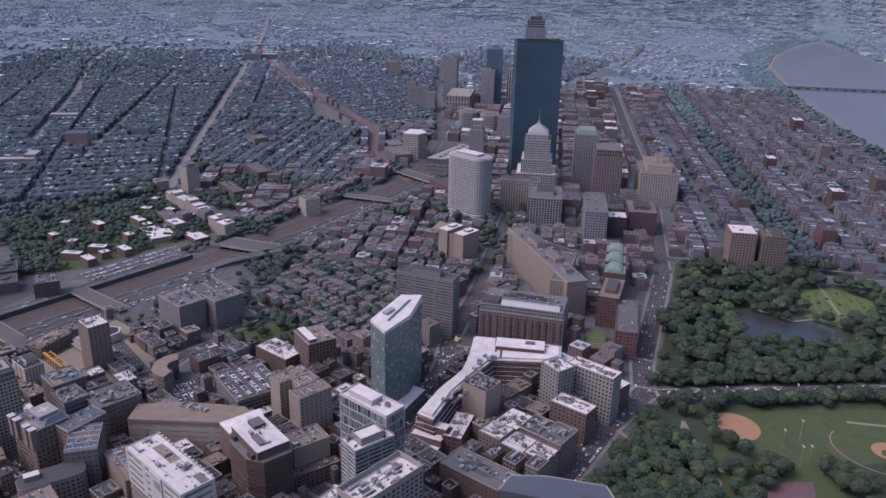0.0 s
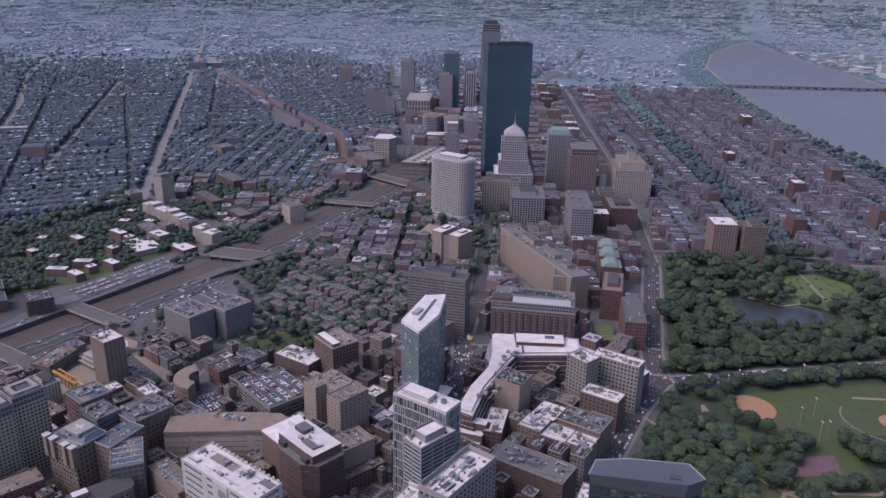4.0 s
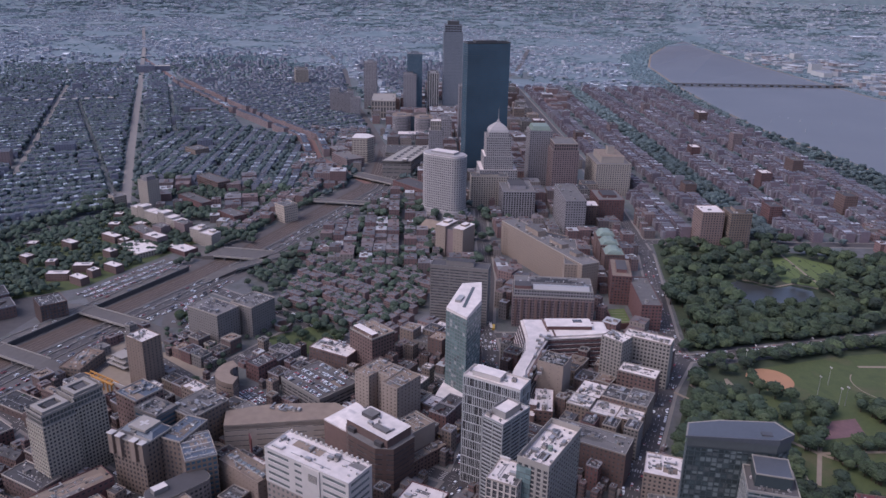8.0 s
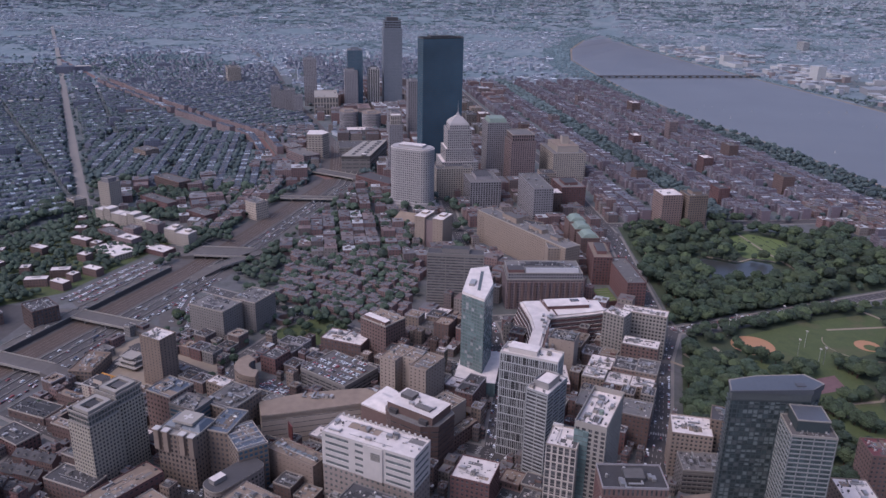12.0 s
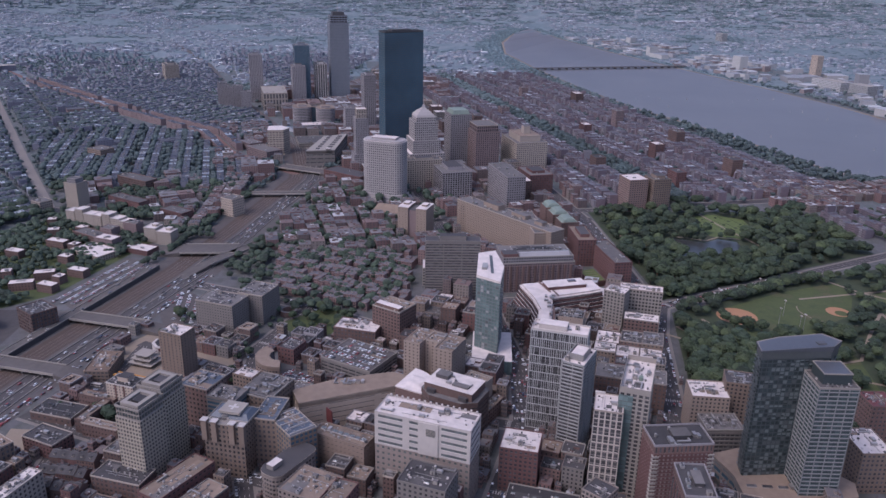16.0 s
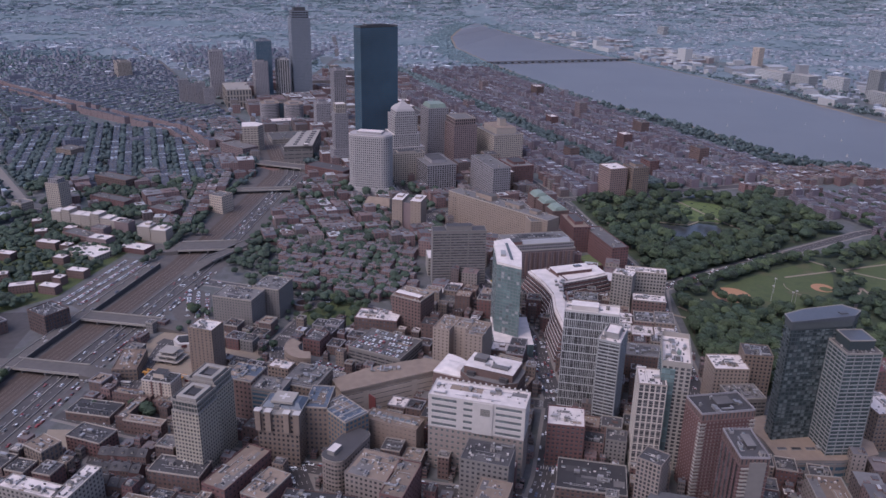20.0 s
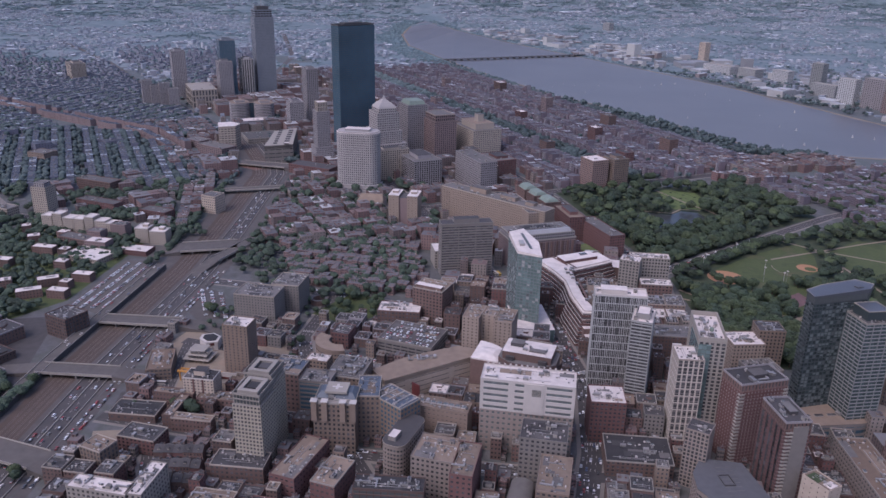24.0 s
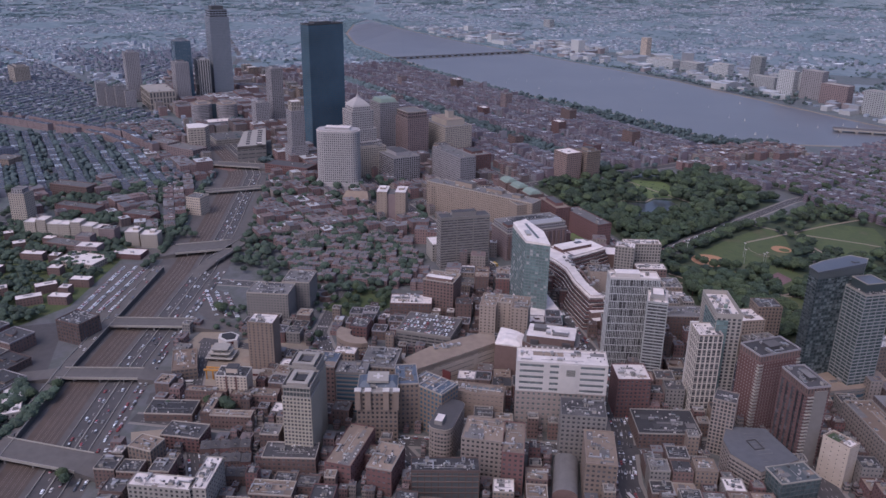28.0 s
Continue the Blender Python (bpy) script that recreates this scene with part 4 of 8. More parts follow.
# Garage over the mouth of the highway tunnel, and a brick mall beside the avenue.
GARAGE = [(65, -26), (52, 25), (-96, 22), (-66, -20)]
b = poly_tower("garage_deck", -575, -202, 0, GARAGE, 29, "grey_concrete", "glass_dark", "long concrete garage over the highway with white patched roof", fh=7.2, wh=1.6, bay=12, ww=11, roof="light_concrete")
occupy(-590, -202, 160, 54, 3)
for k in range(7):
    for q in (-1, 1):
        part("roof_pit", shared("roof_pit" + str(q), lambda: Geo().box(0, 0, 0, 0.5, 11, 8 + q, 4).mesh("roof_pit", ["dark_roof"])), b, "", (-70 + 19 * k, 2 + q * 10, 29.4))
part("stair_tower", Geo().box(54, 14, 29, 33, 8, 8, 0, 0, 1).mesh("stair_tower", ["grey_concrete", "white_roof"]), b)
block("highway_deck", -700, -255, 70, 70, 19, 9, "light_concrete", "low concrete deck with pale roof over the highway", roof="grey_roof", joined=True, units=5, wh=0.8, bay=12, ww=10)
b = poly_tower("white_mall_block", -611, -309, 0, [(24, -12), (18, 18), (-6, 24), (-24, 4), (-16, -20)], 49, "pale_stone", "glass_dark", "white polygonal shop building with flat pale roof", fh=4.6, wh=1.6, bay=6, ww=4, roof="white_roof")
occupy(-611, -309, 50, 46, 0)
b = block("slim_stepped_tower", -492, -121, 27, 24, 19, 98, "greige_hazed", "slim beige apartment tower with ribbed set-back top", fh=3.2, wh=1.8, bay=3.0, ww=1.5, roof="grey_roof", units=0, joined=True)
facade(b, 20, 18, 98.1, 114, 8, 6.5, 3.0, 1.4, "pale_stone", "glass_dark", 0.6, True)
flat_roof(b, 20, 18, 114, "white_roof", "pale_stone", 0.8)
facade(b, 36, 32, 0, 34, 3.4, 1.8, 3.0, 1.5, "greige_hazed", "glass_dark", 0.4, True)
flat_roof(b, 36, 32, 34, "grey_roof", "greige_hazed", 0.8)
b = block("columned_library", -1110, -450, 120, 60, 19, 44, "pale_stone", "long pale stone building with tall columned front", fh=14, wh=11, bay=8, ww=4, roof="light_concrete", units=6, joined=True)
for u, h in ((-30, 64), (-6, 54), (18, 60), (42, 48)):
    block("stepped_apartments", -1066 + u * 0.33, -545 + u * 0.94, 26, 24, 19, h, "greige_hazed", "stepped tan apartment block below the tower", fh=3.2, wh=1.7, bay=3.6, ww=1.6, roof="grey_roof", units=2, joined=True)
block("brick_mall", -574, -325, 72, 36, 48, 17, "rosy_stone", "broad rosy brick mall building beside the avenue", roof="grey_roof", joined=True, units=6, wh=1.8, bay=6, ww=4)
block("brick_mall", -640, -372, 46, 30, 48, 14, "rosy_stone", "rosy brick building with flat roof beside the avenue", roof="grey_roof", joined=True, units=4, wh=1.8, bay=6, ww=4)
b = poly_tower("curved_office_tower", -322, -54, 76, rounded(70, 36, 15), 96, "spire_stone_hazed", "glass_dark", "pale stone office tower with a broad curved end")
occupy(-322, -54, 86, 56, 76)
part("roof_rim", Geo().prism(rounded(67, 33, 14), 96.4, 98, floor=True).mesh("roof_rim", ["spire_stone_hazed"]), b)
penthouse(b, 0, 0, 40, 18, 98, 101, "spire_stone_hazed", "white_roof")
for k in range(3):
    part("podium_tier", Geo().prism(rounded(84 - 4 * k, 50 - 4 * k, 18), 4 * k, 4 * k + 4).mesh("podium_tier", ["spire_stone_hazed"]), b)

# Hotels at the garden's corner.
plain_tower("pink_hotel", -318, 340, 36, 32, 19, 50, "pink_stone", "pinkish hotel tower with white crowned roof", roof="white_roof", pent=0)
b = plain_tower("grey_hotel", -322, 378, 32, 30, 19, 50, "tan_brick", "brown stone hotel with stepped top", pent=5)
plain_tower("brick_hotel", -78, 236, 58, 23, 8, 35, "brick_red", "red brick hotel block with tan roof beside the garden", roof="gravel_roof", pent=4)
plain_tower("brick_hotel", -27, 267, 82, 22, 14, 30, "brick_red", "long red brick hotel wing with slate roof", roof="grey_roof", pent=0, units=6)
b = thing("garden_podium", 0, 0, 0, "low podium with striped green roof garden between hotels", "building")
PODIUM = [(-15, 228), (22, 240), (12, 258), (-24, 247)]
occupy(0, 243, 40, 22, 17)
part("wall", Geo().prism(PODIUM, 0, 7).mesh("wall", ["brick_red"]), b)
part("lawn", Geo().prism([(p[0] * 0.96, 243 + (p[1] - 243) * 0.9) for p in PODIUM], 7, 7.4).mesh("lawn", ["lawn_flower"]), b)
for k in range(5):
    part("garden_path", shared("garden_path", lambda: Geo().box(0, 0, 7.4, 7.5, 0.7, 15, 17).mesh("garden_path", ["path_pale"])), b, "", (-13 + 6.6 * k, 239.5 + 2 * k, 0))
b = thing("brick_apartment_block", 18, 170, 102, "long brown brick apartment block with pale set-back top storeys", "building")
occupy(18, 170, 90, 46, 102)
facade(b, 87, 44, 0, 36, 3.2, 1.9, 3.0, 1.8, "rosy_stone", "glass_dark", 0.5, True)
flat_roof(b, 87, 44, 36, "grey_roof", "light_concrete", 1.2)
facade(b, 84, 40, 36.05, 43, 3.4, 2.2, 3.0, 2.1, "greige_hazed", "glass_dark", 0.5, True)
flat_roof(b, 84, 40, 43, "grey_roof", "light_concrete", 0.8)
part("roof_monitor", Geo().taper(8, -12, 43.05, 46.5, 60, 12, 60, 3).mesh("roof_monitor", ["steel"]), b)
part("brick_penthouse", Geo().box(-33, -12, 43.05, 47, 18, 14, 0, 0, 1).mesh("brick_penthouse", ["brick_red", "dark_roof"]), b)
for k in range(12):
    part("bay_window", shared("bay_window", lambda: Geo().box(0, 0, 3, 33, 2.6, 1.4).mesh("bay_window", ["brick_brown"])), b, "", (-40 + k * 7.2, -22.4, 0))
clutter(b, 80, 30, 43.05, 12)
fittings(b, 80, 36, 43.05)
# Wedge-shaped beige hotel.
b = block("wedge_hotel", -123, 140, 184, 24, 43, 44, "hotel_tan", "long tan brick wedge-shaped hotel with many windows", fh=3.4, wh=1.6, bay=3.4, ww=1.3, joined=True, units=16, roof="grey_roof", cap="pale_stone")
for px, py, pw, pd, ph in ((-30, 2, 30, 12, 7), (22, 3, 26, 10, 5), (60, 2, 14, 10, 4)):
    penthouse(b, px, py, pw, pd, 44, 44 + ph, "hotel_tan", "grey_roof")
b = block("wedge_hotel_wing", -98, 173, 92, 18, 11, 41.5, "hotel_tan", "tan brick hotel wing along the street", fh=3.4, wh=1.6, bay=3.4, ww=1.3, joined=True, units=6, keep=False, roof="grey_roof", cap="pale_stone")
b = block("wedge_hotel_wing", -166, 118, 88, 18, 72, 38.6, "hotel_tan", "tan brick hotel wing with dark roof", fh=3.4, wh=1.6, bay=3.4, ww=1.3, joined=True, units=6, keep=False, roof="dark_roof")
occupy(-130, 140, 110, 60, 43)
# Blocks with green copper roofs along the shopping street.
for gx, gy in ((-210, 205), (-177, 213), (-142, 222)):
    b = block("copper_roof_block", gx, gy, 28, 25, 14, 32, "brick_brown", "brick apartment block with rounded green copper roof", fh=3.3, wh=1.8, bay=3.2, ww=1.4, joined=True, units=0, roof="green_copper")
    part("copper_roof", Geo().taper(0, 0, 32.1, 35.5, 25, 19, 23, 15).taper(0, 0, 35.5, 37.5, 23, 15, 20, 7).mesh("copper_roof", ["green_copper"]), b)
b = thing("beige_church_block", -150, 12, 75, "beige concrete block of two ribbed shafts with a dark slot between", "building")
occupy(-150, 12, 44, 34, 75)
for k, u in enumerate((-13.5, 13.5)):
    part("shaft", plate(15, 32, 0, 42, 11, 3, 6, 1.0, 0.9, 0.4, u, 0).mesh("shaft", ["hotel_tan"]), b)
    part("shaft_core", Geo().box(u, 0, 0, 41.8, 14, 31, 0, 0, 1).mesh("shaft_core", ["glass_dark", "hotel_tan"]), b)
    part("shaft_roof", Geo().box(u, 0, 42, 43, 15.4, 32.4, 0, 0, 1, True).box(u, 3, 43, 45.5, 8, 12, 0, 0, 1).mesh("shaft_roof", ["hotel_tan", "white_roof"]), b)
part("slot_wall", Geo().box(0, 0, 0, 39, 13, 27, 0, 0, 1).mesh("slot_wall", ["rosy_stone", "grey_roof"]), b)
b = thing("stone_hall", -215, -35, 75, "pale stone hall with pitched tan roof", "building")
occupy(-215, -35, 44, 28, 75)
part("wall", plate(40, 26, 0, 14, 2, 8, 5, 1.6, 3.0, 0.4).mesh("wall", ["pale_stone"]), b)
part("glazing", Geo().box(0, 0, 0, 13.8, 39.2, 25.2).mesh("glazing", ["glass_dark"]), b)
part("pitched_roof", Geo().taper(0, 0, 14, 23, 41, 27, 33, 1.2).mesh("pitched_roof", ["tan_roof"]), b)
# Grey concrete slab.
b = block("grey_slab_block", 52, 74, 63, 18, 95, 66, "grey_concrete", "grey concrete slab block with ribbon windows", fh=3.3, wh=1.5, bay=21, ww=20, roof="dark_roof", units=3)
penthouse(b, 0, 0, 30, 10, 66, 71, "grey_concrete", "dark_roof")
block("white_roof_annex", 20, 60, 46, 30, 95, 22, "light_concrete", "low annex with white roof", roof="white_roof", joined=True, units=2)
# Teal glass wedge tower.
TEAL = [(16, -11.5), (30, 11), (-6, 15), (-44, 6), (-36, -11)]
W = poly_tower("teal_glass_tower", 198, 116, 0, TEAL, 86, "cool_band", "glass_teal", "slender teal glass hotel tower with white sloping roof", fh=3.5, wh=2.75, bay=3.2, ww=3.0, inset=0.4, blinds=0.16)
occupy(198, 116, 80, 32, 0)
g = Geo().prism([(x * 0.98, y * 0.98) for x, y in TEAL], 86.4, 88)
g.v[5:] = [(x, y, 89.5 - 0.055 * x) for x, y, _ in g.v[5:]]
part("sloping_crown", g.mesh("sloping_crown", ["white_roof"]), W)
part("roof_slot", Geo().quad((-30, 0, 91.25), (12, 2, 88.95), (12, 5, 88.95), (-30, 3, 91.25)).mesh("roof_slot", ["slate_panel"]), W)
part("plant_screen", Geo().box(-2, -4, 88.0, 91.6, 12, 5, -4, 0, 1).mesh("plant_screen", ["steel", "cool_panel"]), W)
part("podium", Geo().box(14, 6, 0, 14, 62, 38, 0, 0, 1).mesh("podium", ["glass_teal", "white_roof"]), W)
# Brick terraces with a white roof round a court.
b = thing("terraced_brick_block", 150, 185, 0, "brick office block with white terraced roofs round a court", "building")
PLAN = [(100, 149), (139, 162), (165, 167), (203, 164), (246, 166), (248, 184), (203, 180), (163, 183), (135, 186), (116, 228), (108, 242), (76, 232), (84, 200)]
for px, py, pw, pd, pa in ((92, 192, 38, 92, 12), (130, 180, 50, 32, 22), (190, 184, 104, 30, 0)):
    occupy(px, py, pw, pd, pa)


def grown(pts, e):
    """The outline pushed outwards by e metres."""
    out = []
    for i, p in enumerate(pts):
        a, c = pts[i - 1], pts[(i + 1) % len(pts)]
        t1, t2 = Vector((p[0] - a[0], p[1] - a[1])).normalized(), Vector((c[0] - p[0], c[1] - p[1])).normalized()
        n = Vector((t1.y + t2.y, -t1.x - t2.x))
        n = n / max(n.length_squared / 2, 0.4)
        out.append((p[0] + n.x * e - 150, p[1] + n.y * e - 185))
    return out


for k in range(8):
    e = (7 - k) * 1.15 - 1.5
    part("brick_terrace", Geo().prism(grown(PLAN, e), k * 4.0, k * 4 + 2.7, 0, 1, True).mesh("brick_terrace", ["brick_red", "white_roof"]), b)
    part("window_strip", Geo().prism(grown(PLAN, e - 0.5), k * 4 + 2.7, k * 4 + 4).mesh("window_strip", ["glass_dark"]), b)
part("white_roof", Geo().prism(grown(PLAN, -1.3), 32, 33.2, floor=True).mesh("white_roof", ["white_roof"]), b)
part("roof_step", Geo().prism(grown(PLAN, -3.5), 33.2, 35.0).mesh("roof_step", ["white_roof"]), b)
part("raised_block", Geo().box(-47, 14, 35.0, 38.6, 44, 17, 108, 0, 1).box(-47, 14, 38.6, 39.1, 45, 18, 108, 1, 1, True).mesh("raised_block", ["brick_red", "white_roof"]), b)
part("skylight_box", Geo().box(-52, 22, 39.1, 39.9, 9, 5.5, 108, 0, 1).mesh("skylight_box", ["brick_dark", "glass_dark"]), b)
for k, h in enumerate((26, 20, 14)):
    part("end_terrace", Geo().box(92 + k * 7.5, -5, 0, h, 9, 27 - k, 2, 0, 1).mesh("end_terrace", ["brick_brown", "white_roof"]), b)
part("entrance_roof", Geo().prism([(-78, 44), (-48, 54), (-30, 110), (-52, 118)], 0, 24, 0, 1).mesh("entrance_roof", ["brick_brown", "white_roof"]), b)
for ux, uy, uw, ud, ua in ((-42, -8, 30, 2.4, 22), (-30, 2, 22, 2, 20), (40, -3, 60, 2.2, -4), (46, 4, 50, 2, -4), (-64, 24, 2.2, 44, 12), (-58, 20, 2, 36, 12)):
    part("roof_slot", Geo().box(ux, uy, 34.9, 35.3, uw, ud, ua).mesh("roof_slot", ["brick_brown"]), b)
for k in range(16):
    u, v = rng.uniform(0, 1), rng.uniform(-6, 6)
    part("rooftop_unit", shared("rooftop_unit", ac_mesh), b, "", (-20 + u * 95, -2 + v, 35.0), rng.choice((0, 90)))
# Theatre row: four brick bays before a cluttered white roof.
tr = random.Random(9)
for u, v, w, d in ((-21, -15, 20, 20), (0, -14, 21, 22), (21, -15, 20, 20), (-20, 9, 22, 26), (2, 10, 20, 24), (22, 9, 19, 27)):
    a = radians(78)
    block("theatre_row_block", 215 + math.cos(a) * u - math.sin(a) * v, 252 + math.sin(a) * u + math.cos(a) * v, w, d, 78, tr.uniform(22, 29), tr.choice(("brick_brown", "tan_brick", "brick_dark")), "old brick theatre block with crowded patched roof", fh=3.6, wh=1.8, bay=3.6, ww=1.5, roof=tr.choice(("white_roof", "grey_roof", "white_roof", "dark_roof")), units=7, joined=True)
for k in range(4):
    block("bay_front_block", 258 - k * 1.5, 222 + k * 17, 15, 11.5, -12, 27.6, ("tan_brick", "brick_red", "tan_brick", "grey_concrete")[k], "narrow old bay-fronted office block", fh=3.6, wh=1.9, bay=3.2, ww=1.6, roof="dark_roof", units=3, joined=True)
block("dark_roof_block", 284, 243, 60, 25, 79, 30, "brick_dark", "long dark brick block with grey roof deck", fh=3.6, roof="grey_roof", units=10, wh=1.8, bay=3.4, ww=1.5)
block("white_roof_low", 229, 197, 38, 16, 8, 22, "brick_brown", "low brick block with patched white roof", roof="white_roof", units=6, joined=True)
b = block("grey_condo", 143, 249, 22, 18, 62, 50, "light_concrete", "light grey apartment tower with white penthouse roof", roof="white_roof", wh=2.2, bay=3.4, ww=2.0, units=4)
b = block("grey_condo", 126, 277, 44, 16, 78, 46, "light_concrete", "light grey apartment block with white roof", roof="white_roof", wh=2.2, bay=3.4, ww=2.0, units=5)
b = block("white_roof_block", 165, 272, 34, 18, 78, 30, "brick_brown", "brick apartment block with white roof", roof="white_roof", units=4, joined=True)
b = block("beige_office_block", 190, 199, 24, 22, 78, 42, "beige_stone", "beige blank-walled block with rooftop plant", units=14, joined=True, wh=0.6, bay=8, ww=1.0, roof="dark_roof")
# White patterned tower and its striped neighbour.
FIN = random.Random(17)


def fin_bands(b, w, d, h, count, wall, step=1.75):
    """White storey rings with upright fins between them, set off from band to band."""
    bh = h / count
    ringme = ring(Geo(), w + 0.3, d + 0.3, 0, 0.55, 0.6).mesh("storey_ring", [wall])
    for k in range(count + 1):
        part("storey_ring", ringme, b, "", (0, 0, min(k * bh, h - 0.55)))
    for k in range(count):
        g = Geo()
        for side, length, off in ((0, w, d), (1, d, w)):
            m = int(length / step)
            for sgn in (-1, 1):
                for q in range(m + 1):
                    if FIN.random() < 0.12 and 0 < q < m:
                        continue
                    c = -length / 2 + q * length / m + FIN.uniform(-0.3, 0.3) * (0 < q < m)
                    fw = FIN.choice((0.35, 0.45, 0.6))
                    o = sgn * (off / 2 - 0.15)
                    px, py = (c, o) if side == 0 else (o, c)
                    sx, sy = (fw, 0.5) if side == 0 else (0.5, fw)
                    g.box(px, py, k * bh, (k + 1) * bh, sx, sy)
        tagged(part("fin_screen", g.mesh("fin_screen", [wall]), b), "", "", "", "stuff")


b = thing("white_tower", 325, 175, 77, "white and dark apartment tower with irregular vertical windows", "tower block")
occupy(325, 175, 45, 18, 77)
part("glazing", Geo().box(0, 0, 0, 89.6, 44, 17).mesh("glazing", ["glass_dark"]), b)
fin_bands(b, 45, 18, 90, 12, "cool_white", 1.6)
for k in range(29):
    part("slab", shared("tower_slab", lambda: Geo().box(0, 0, 0, 0.35, 44.4, 17.4, 0, 0, 0, True).mesh("slab", ["dark_metal"])), b, "", (0, 0, 3.1 * k + 2.6))
flat_roof(b, 45, 18, 90, "white_roof", "white_panel", 1.6)
penthouse(b, -6, 0, 22, 10, 90.05, 94, "white_panel", "white_roof")
clutter(b, 40, 14, 90.05, 7)
b = block("striped_tower", 351, 188, 31, 18, -25, 80, "cool_panel", "pale apartment tower with horizontal balcony stripes", fh=3.1, wh=2.2, bay=10, ww=9.7, roof="white_roof", units=5, depth=0.8)
penthouse(b, 0, 0, 16, 9, 80, 84, "white_panel", "white_roof")
part("roof_screen", ring(Geo(), 18, 12, 80.1, 85.5, 0.4).mesh("roof_screen", ["steel"]), b)
# White concrete frame tower.
b = block("white_frame_tower", 413, 203, 24, 20, -10, 76, "frame_white", "cream framed apartment tower with tall paired windows", fh=6.6, wh=5.8, bay=3.9, ww=2.9, roof="white_roof", units=1, depth=0.7)
for k in range(22):
    part("spandrel", shared("spandrel", lambda: ring(Geo(), 23.4, 19.4, 0, 0.5, 0.4).mesh("spandrel", ["grey_concrete"])), b, "", (0, 0, 3.3 + k * 3.3))
part("corner_wall", Geo().box(-11.4, -6.8, 0, 78, 1.8, 7, 0).mesh("corner_wall", ["white_panel"]), b)
b = block("green_glass_tower", 395, 225, 50, 21, -15, 88, "light_concrete", "pale framed apartment tower with green glass and roof terrace", fh=3.3, wh=2.4, bay=3.9, ww=2.6, roof="white_roof", units=14, para=4.0, depth=0.6)
part("glass_wall", Geo().box(6, -10.65, 2, 84, 34, 0.4).mesh("glass_wall", ["glass_teal"]), b)
for k in range(24):
    part("glass_line", shared("glass_line", lambda: Geo().box(6, -10.9, 0, 0.4, 34, 0.3).mesh("glass_line", ["slate_panel"])), b, "", (0, 0, 3 + k * 3.4))
part("glass_wall", Geo().box(25.3, -5.6, 2, 86, 0.4, 9.6).mesh("glass_wall", ["glass_teal"]), b)
for k in range(24):
    part("glass_line", shared("end_glass_line", lambda: Geo().box(25.55, -5.6, 0, 0.4, 0.3, 9.6).mesh("glass_line", ["slate_panel"])), b, "", (0, 0, 3 + k * 3.4))
part("tank", Geo().cyl(4, 2, 88.05, 91, 1.6, 10).mesh("tank", ["green_copper"]), b)
# Red brick towers.
def brick_tower(x, y, w, d, ang, h, label, glass, strips):
    b = block("brick_tower", x, y, w, d, ang, h - 6, "brick_red", label, fh=2.9, wh=1.6 if strips else 1.5, bay=3.2 if strips else 2.9, ww=1.9 if strips else 1.35, glass=glass, roof="dark_roof", units=0, depth=0.5, para=0.1)
    facade(b, w, d, h - 6, h, 6, 4.4, 2.9, 1.3, "brick_brown", "glass_dark", 0.5, True)
    flat_roof(b, w, d, h, "dark_roof", "greige_hazed", 1.3)
    penthouse(b, 0, 1, w * 0.4, d * 0.3, h, h + 2.6, "dark_metal", "grey_roof")
    clutter(b, w, d, h + 0.05, 8)
    sill = Geo().box(0, 0, 0, 0.3, w + 0.24, 0.35).mesh("ledge", ["rosy_stone"])
    side = Geo().box(0, 0, 0, 0.3, 0.35, d + 0.24).mesh("ledge", ["rosy_stone"])
    for k in range(int((h - 8) / 2.9)):
        for s in (-1, 1):
            part("ledge", side, b, "", (s * w / 2, 0, 0.55 + k * 2.9))
    return b


b = brick_tower(441, 245, 24, 40, 9, 71, "tall red brick apartment tower with pale sills and corner balconies", "blind_pale", False)
for k in range(22):
    for sy in (-1, 1):
        part("balcony", shared("corner_balcony", lambda: Geo().box(0, 0, 0, 1.0, 3.2, 4.2).box(0, 0, 1.0, 1.2, 3.4, 4.4, 0, 0, 0, True).mesh("balcony", ["light_concrete"])), b, "", (11.2, sy * 18.8, 1.5 + k * 2.9))
b = brick_tower(487, 246, 33, 19, 0, 69, "tall brick apartment tower with dark window strips and grey end wall", "glass_dark", True)
part("end_wall", Geo().box(16.5, 2, 0, 66, 1.2, 11, 0).mesh("end_wall", ["grey_concrete"]), b)
for k in range(21):
    part("balcony", shared("end_balcony", lambda: Geo().box(0, 0, 0, 0.9, 1.6, 5).mesh("balcony", ["light_concrete"])), b, "", (17, -6, 3 + k * 2.9))
for k in range(5):
    part("glass_strip", shared("glass_strip", lambda: Geo().box(0, 0, 2, 62, 2.2, 0.3).mesh("glass_strip", ["glass_dark"])), b, "", (-13 + 6.4 * k, -9.6, 0))
b = poly_tower("curved_deck_block", 0, 0, 0, [(478, 192), (494, 180), (512, 176), (536, 186), (527, 222), (486, 220)], 25, "warm_greige", "glass_dark", "parking block with curved striped front and dark deck roof", fh=3.1, wh=1.7, bay=3.4, ww=2.9, roof="deck_grey")
occupy(506, 199, 52, 44, 0)
for k in range(9):
    part("bay_line", shared("bay_line", lambda: Geo().box(0, 0, 25.4, 25.45, 0.4, 12).mesh("bay_line", ["grey_roof"])), b, "", (490 + k * 4.4, 204 - 0.4 * k, 0))
part("roof_edge", ring(Geo(), 12, 8, 25.4, 26.4, 0.5).mesh("roof_edge", ["dark_metal"]), b, "", (505, 200, 0))
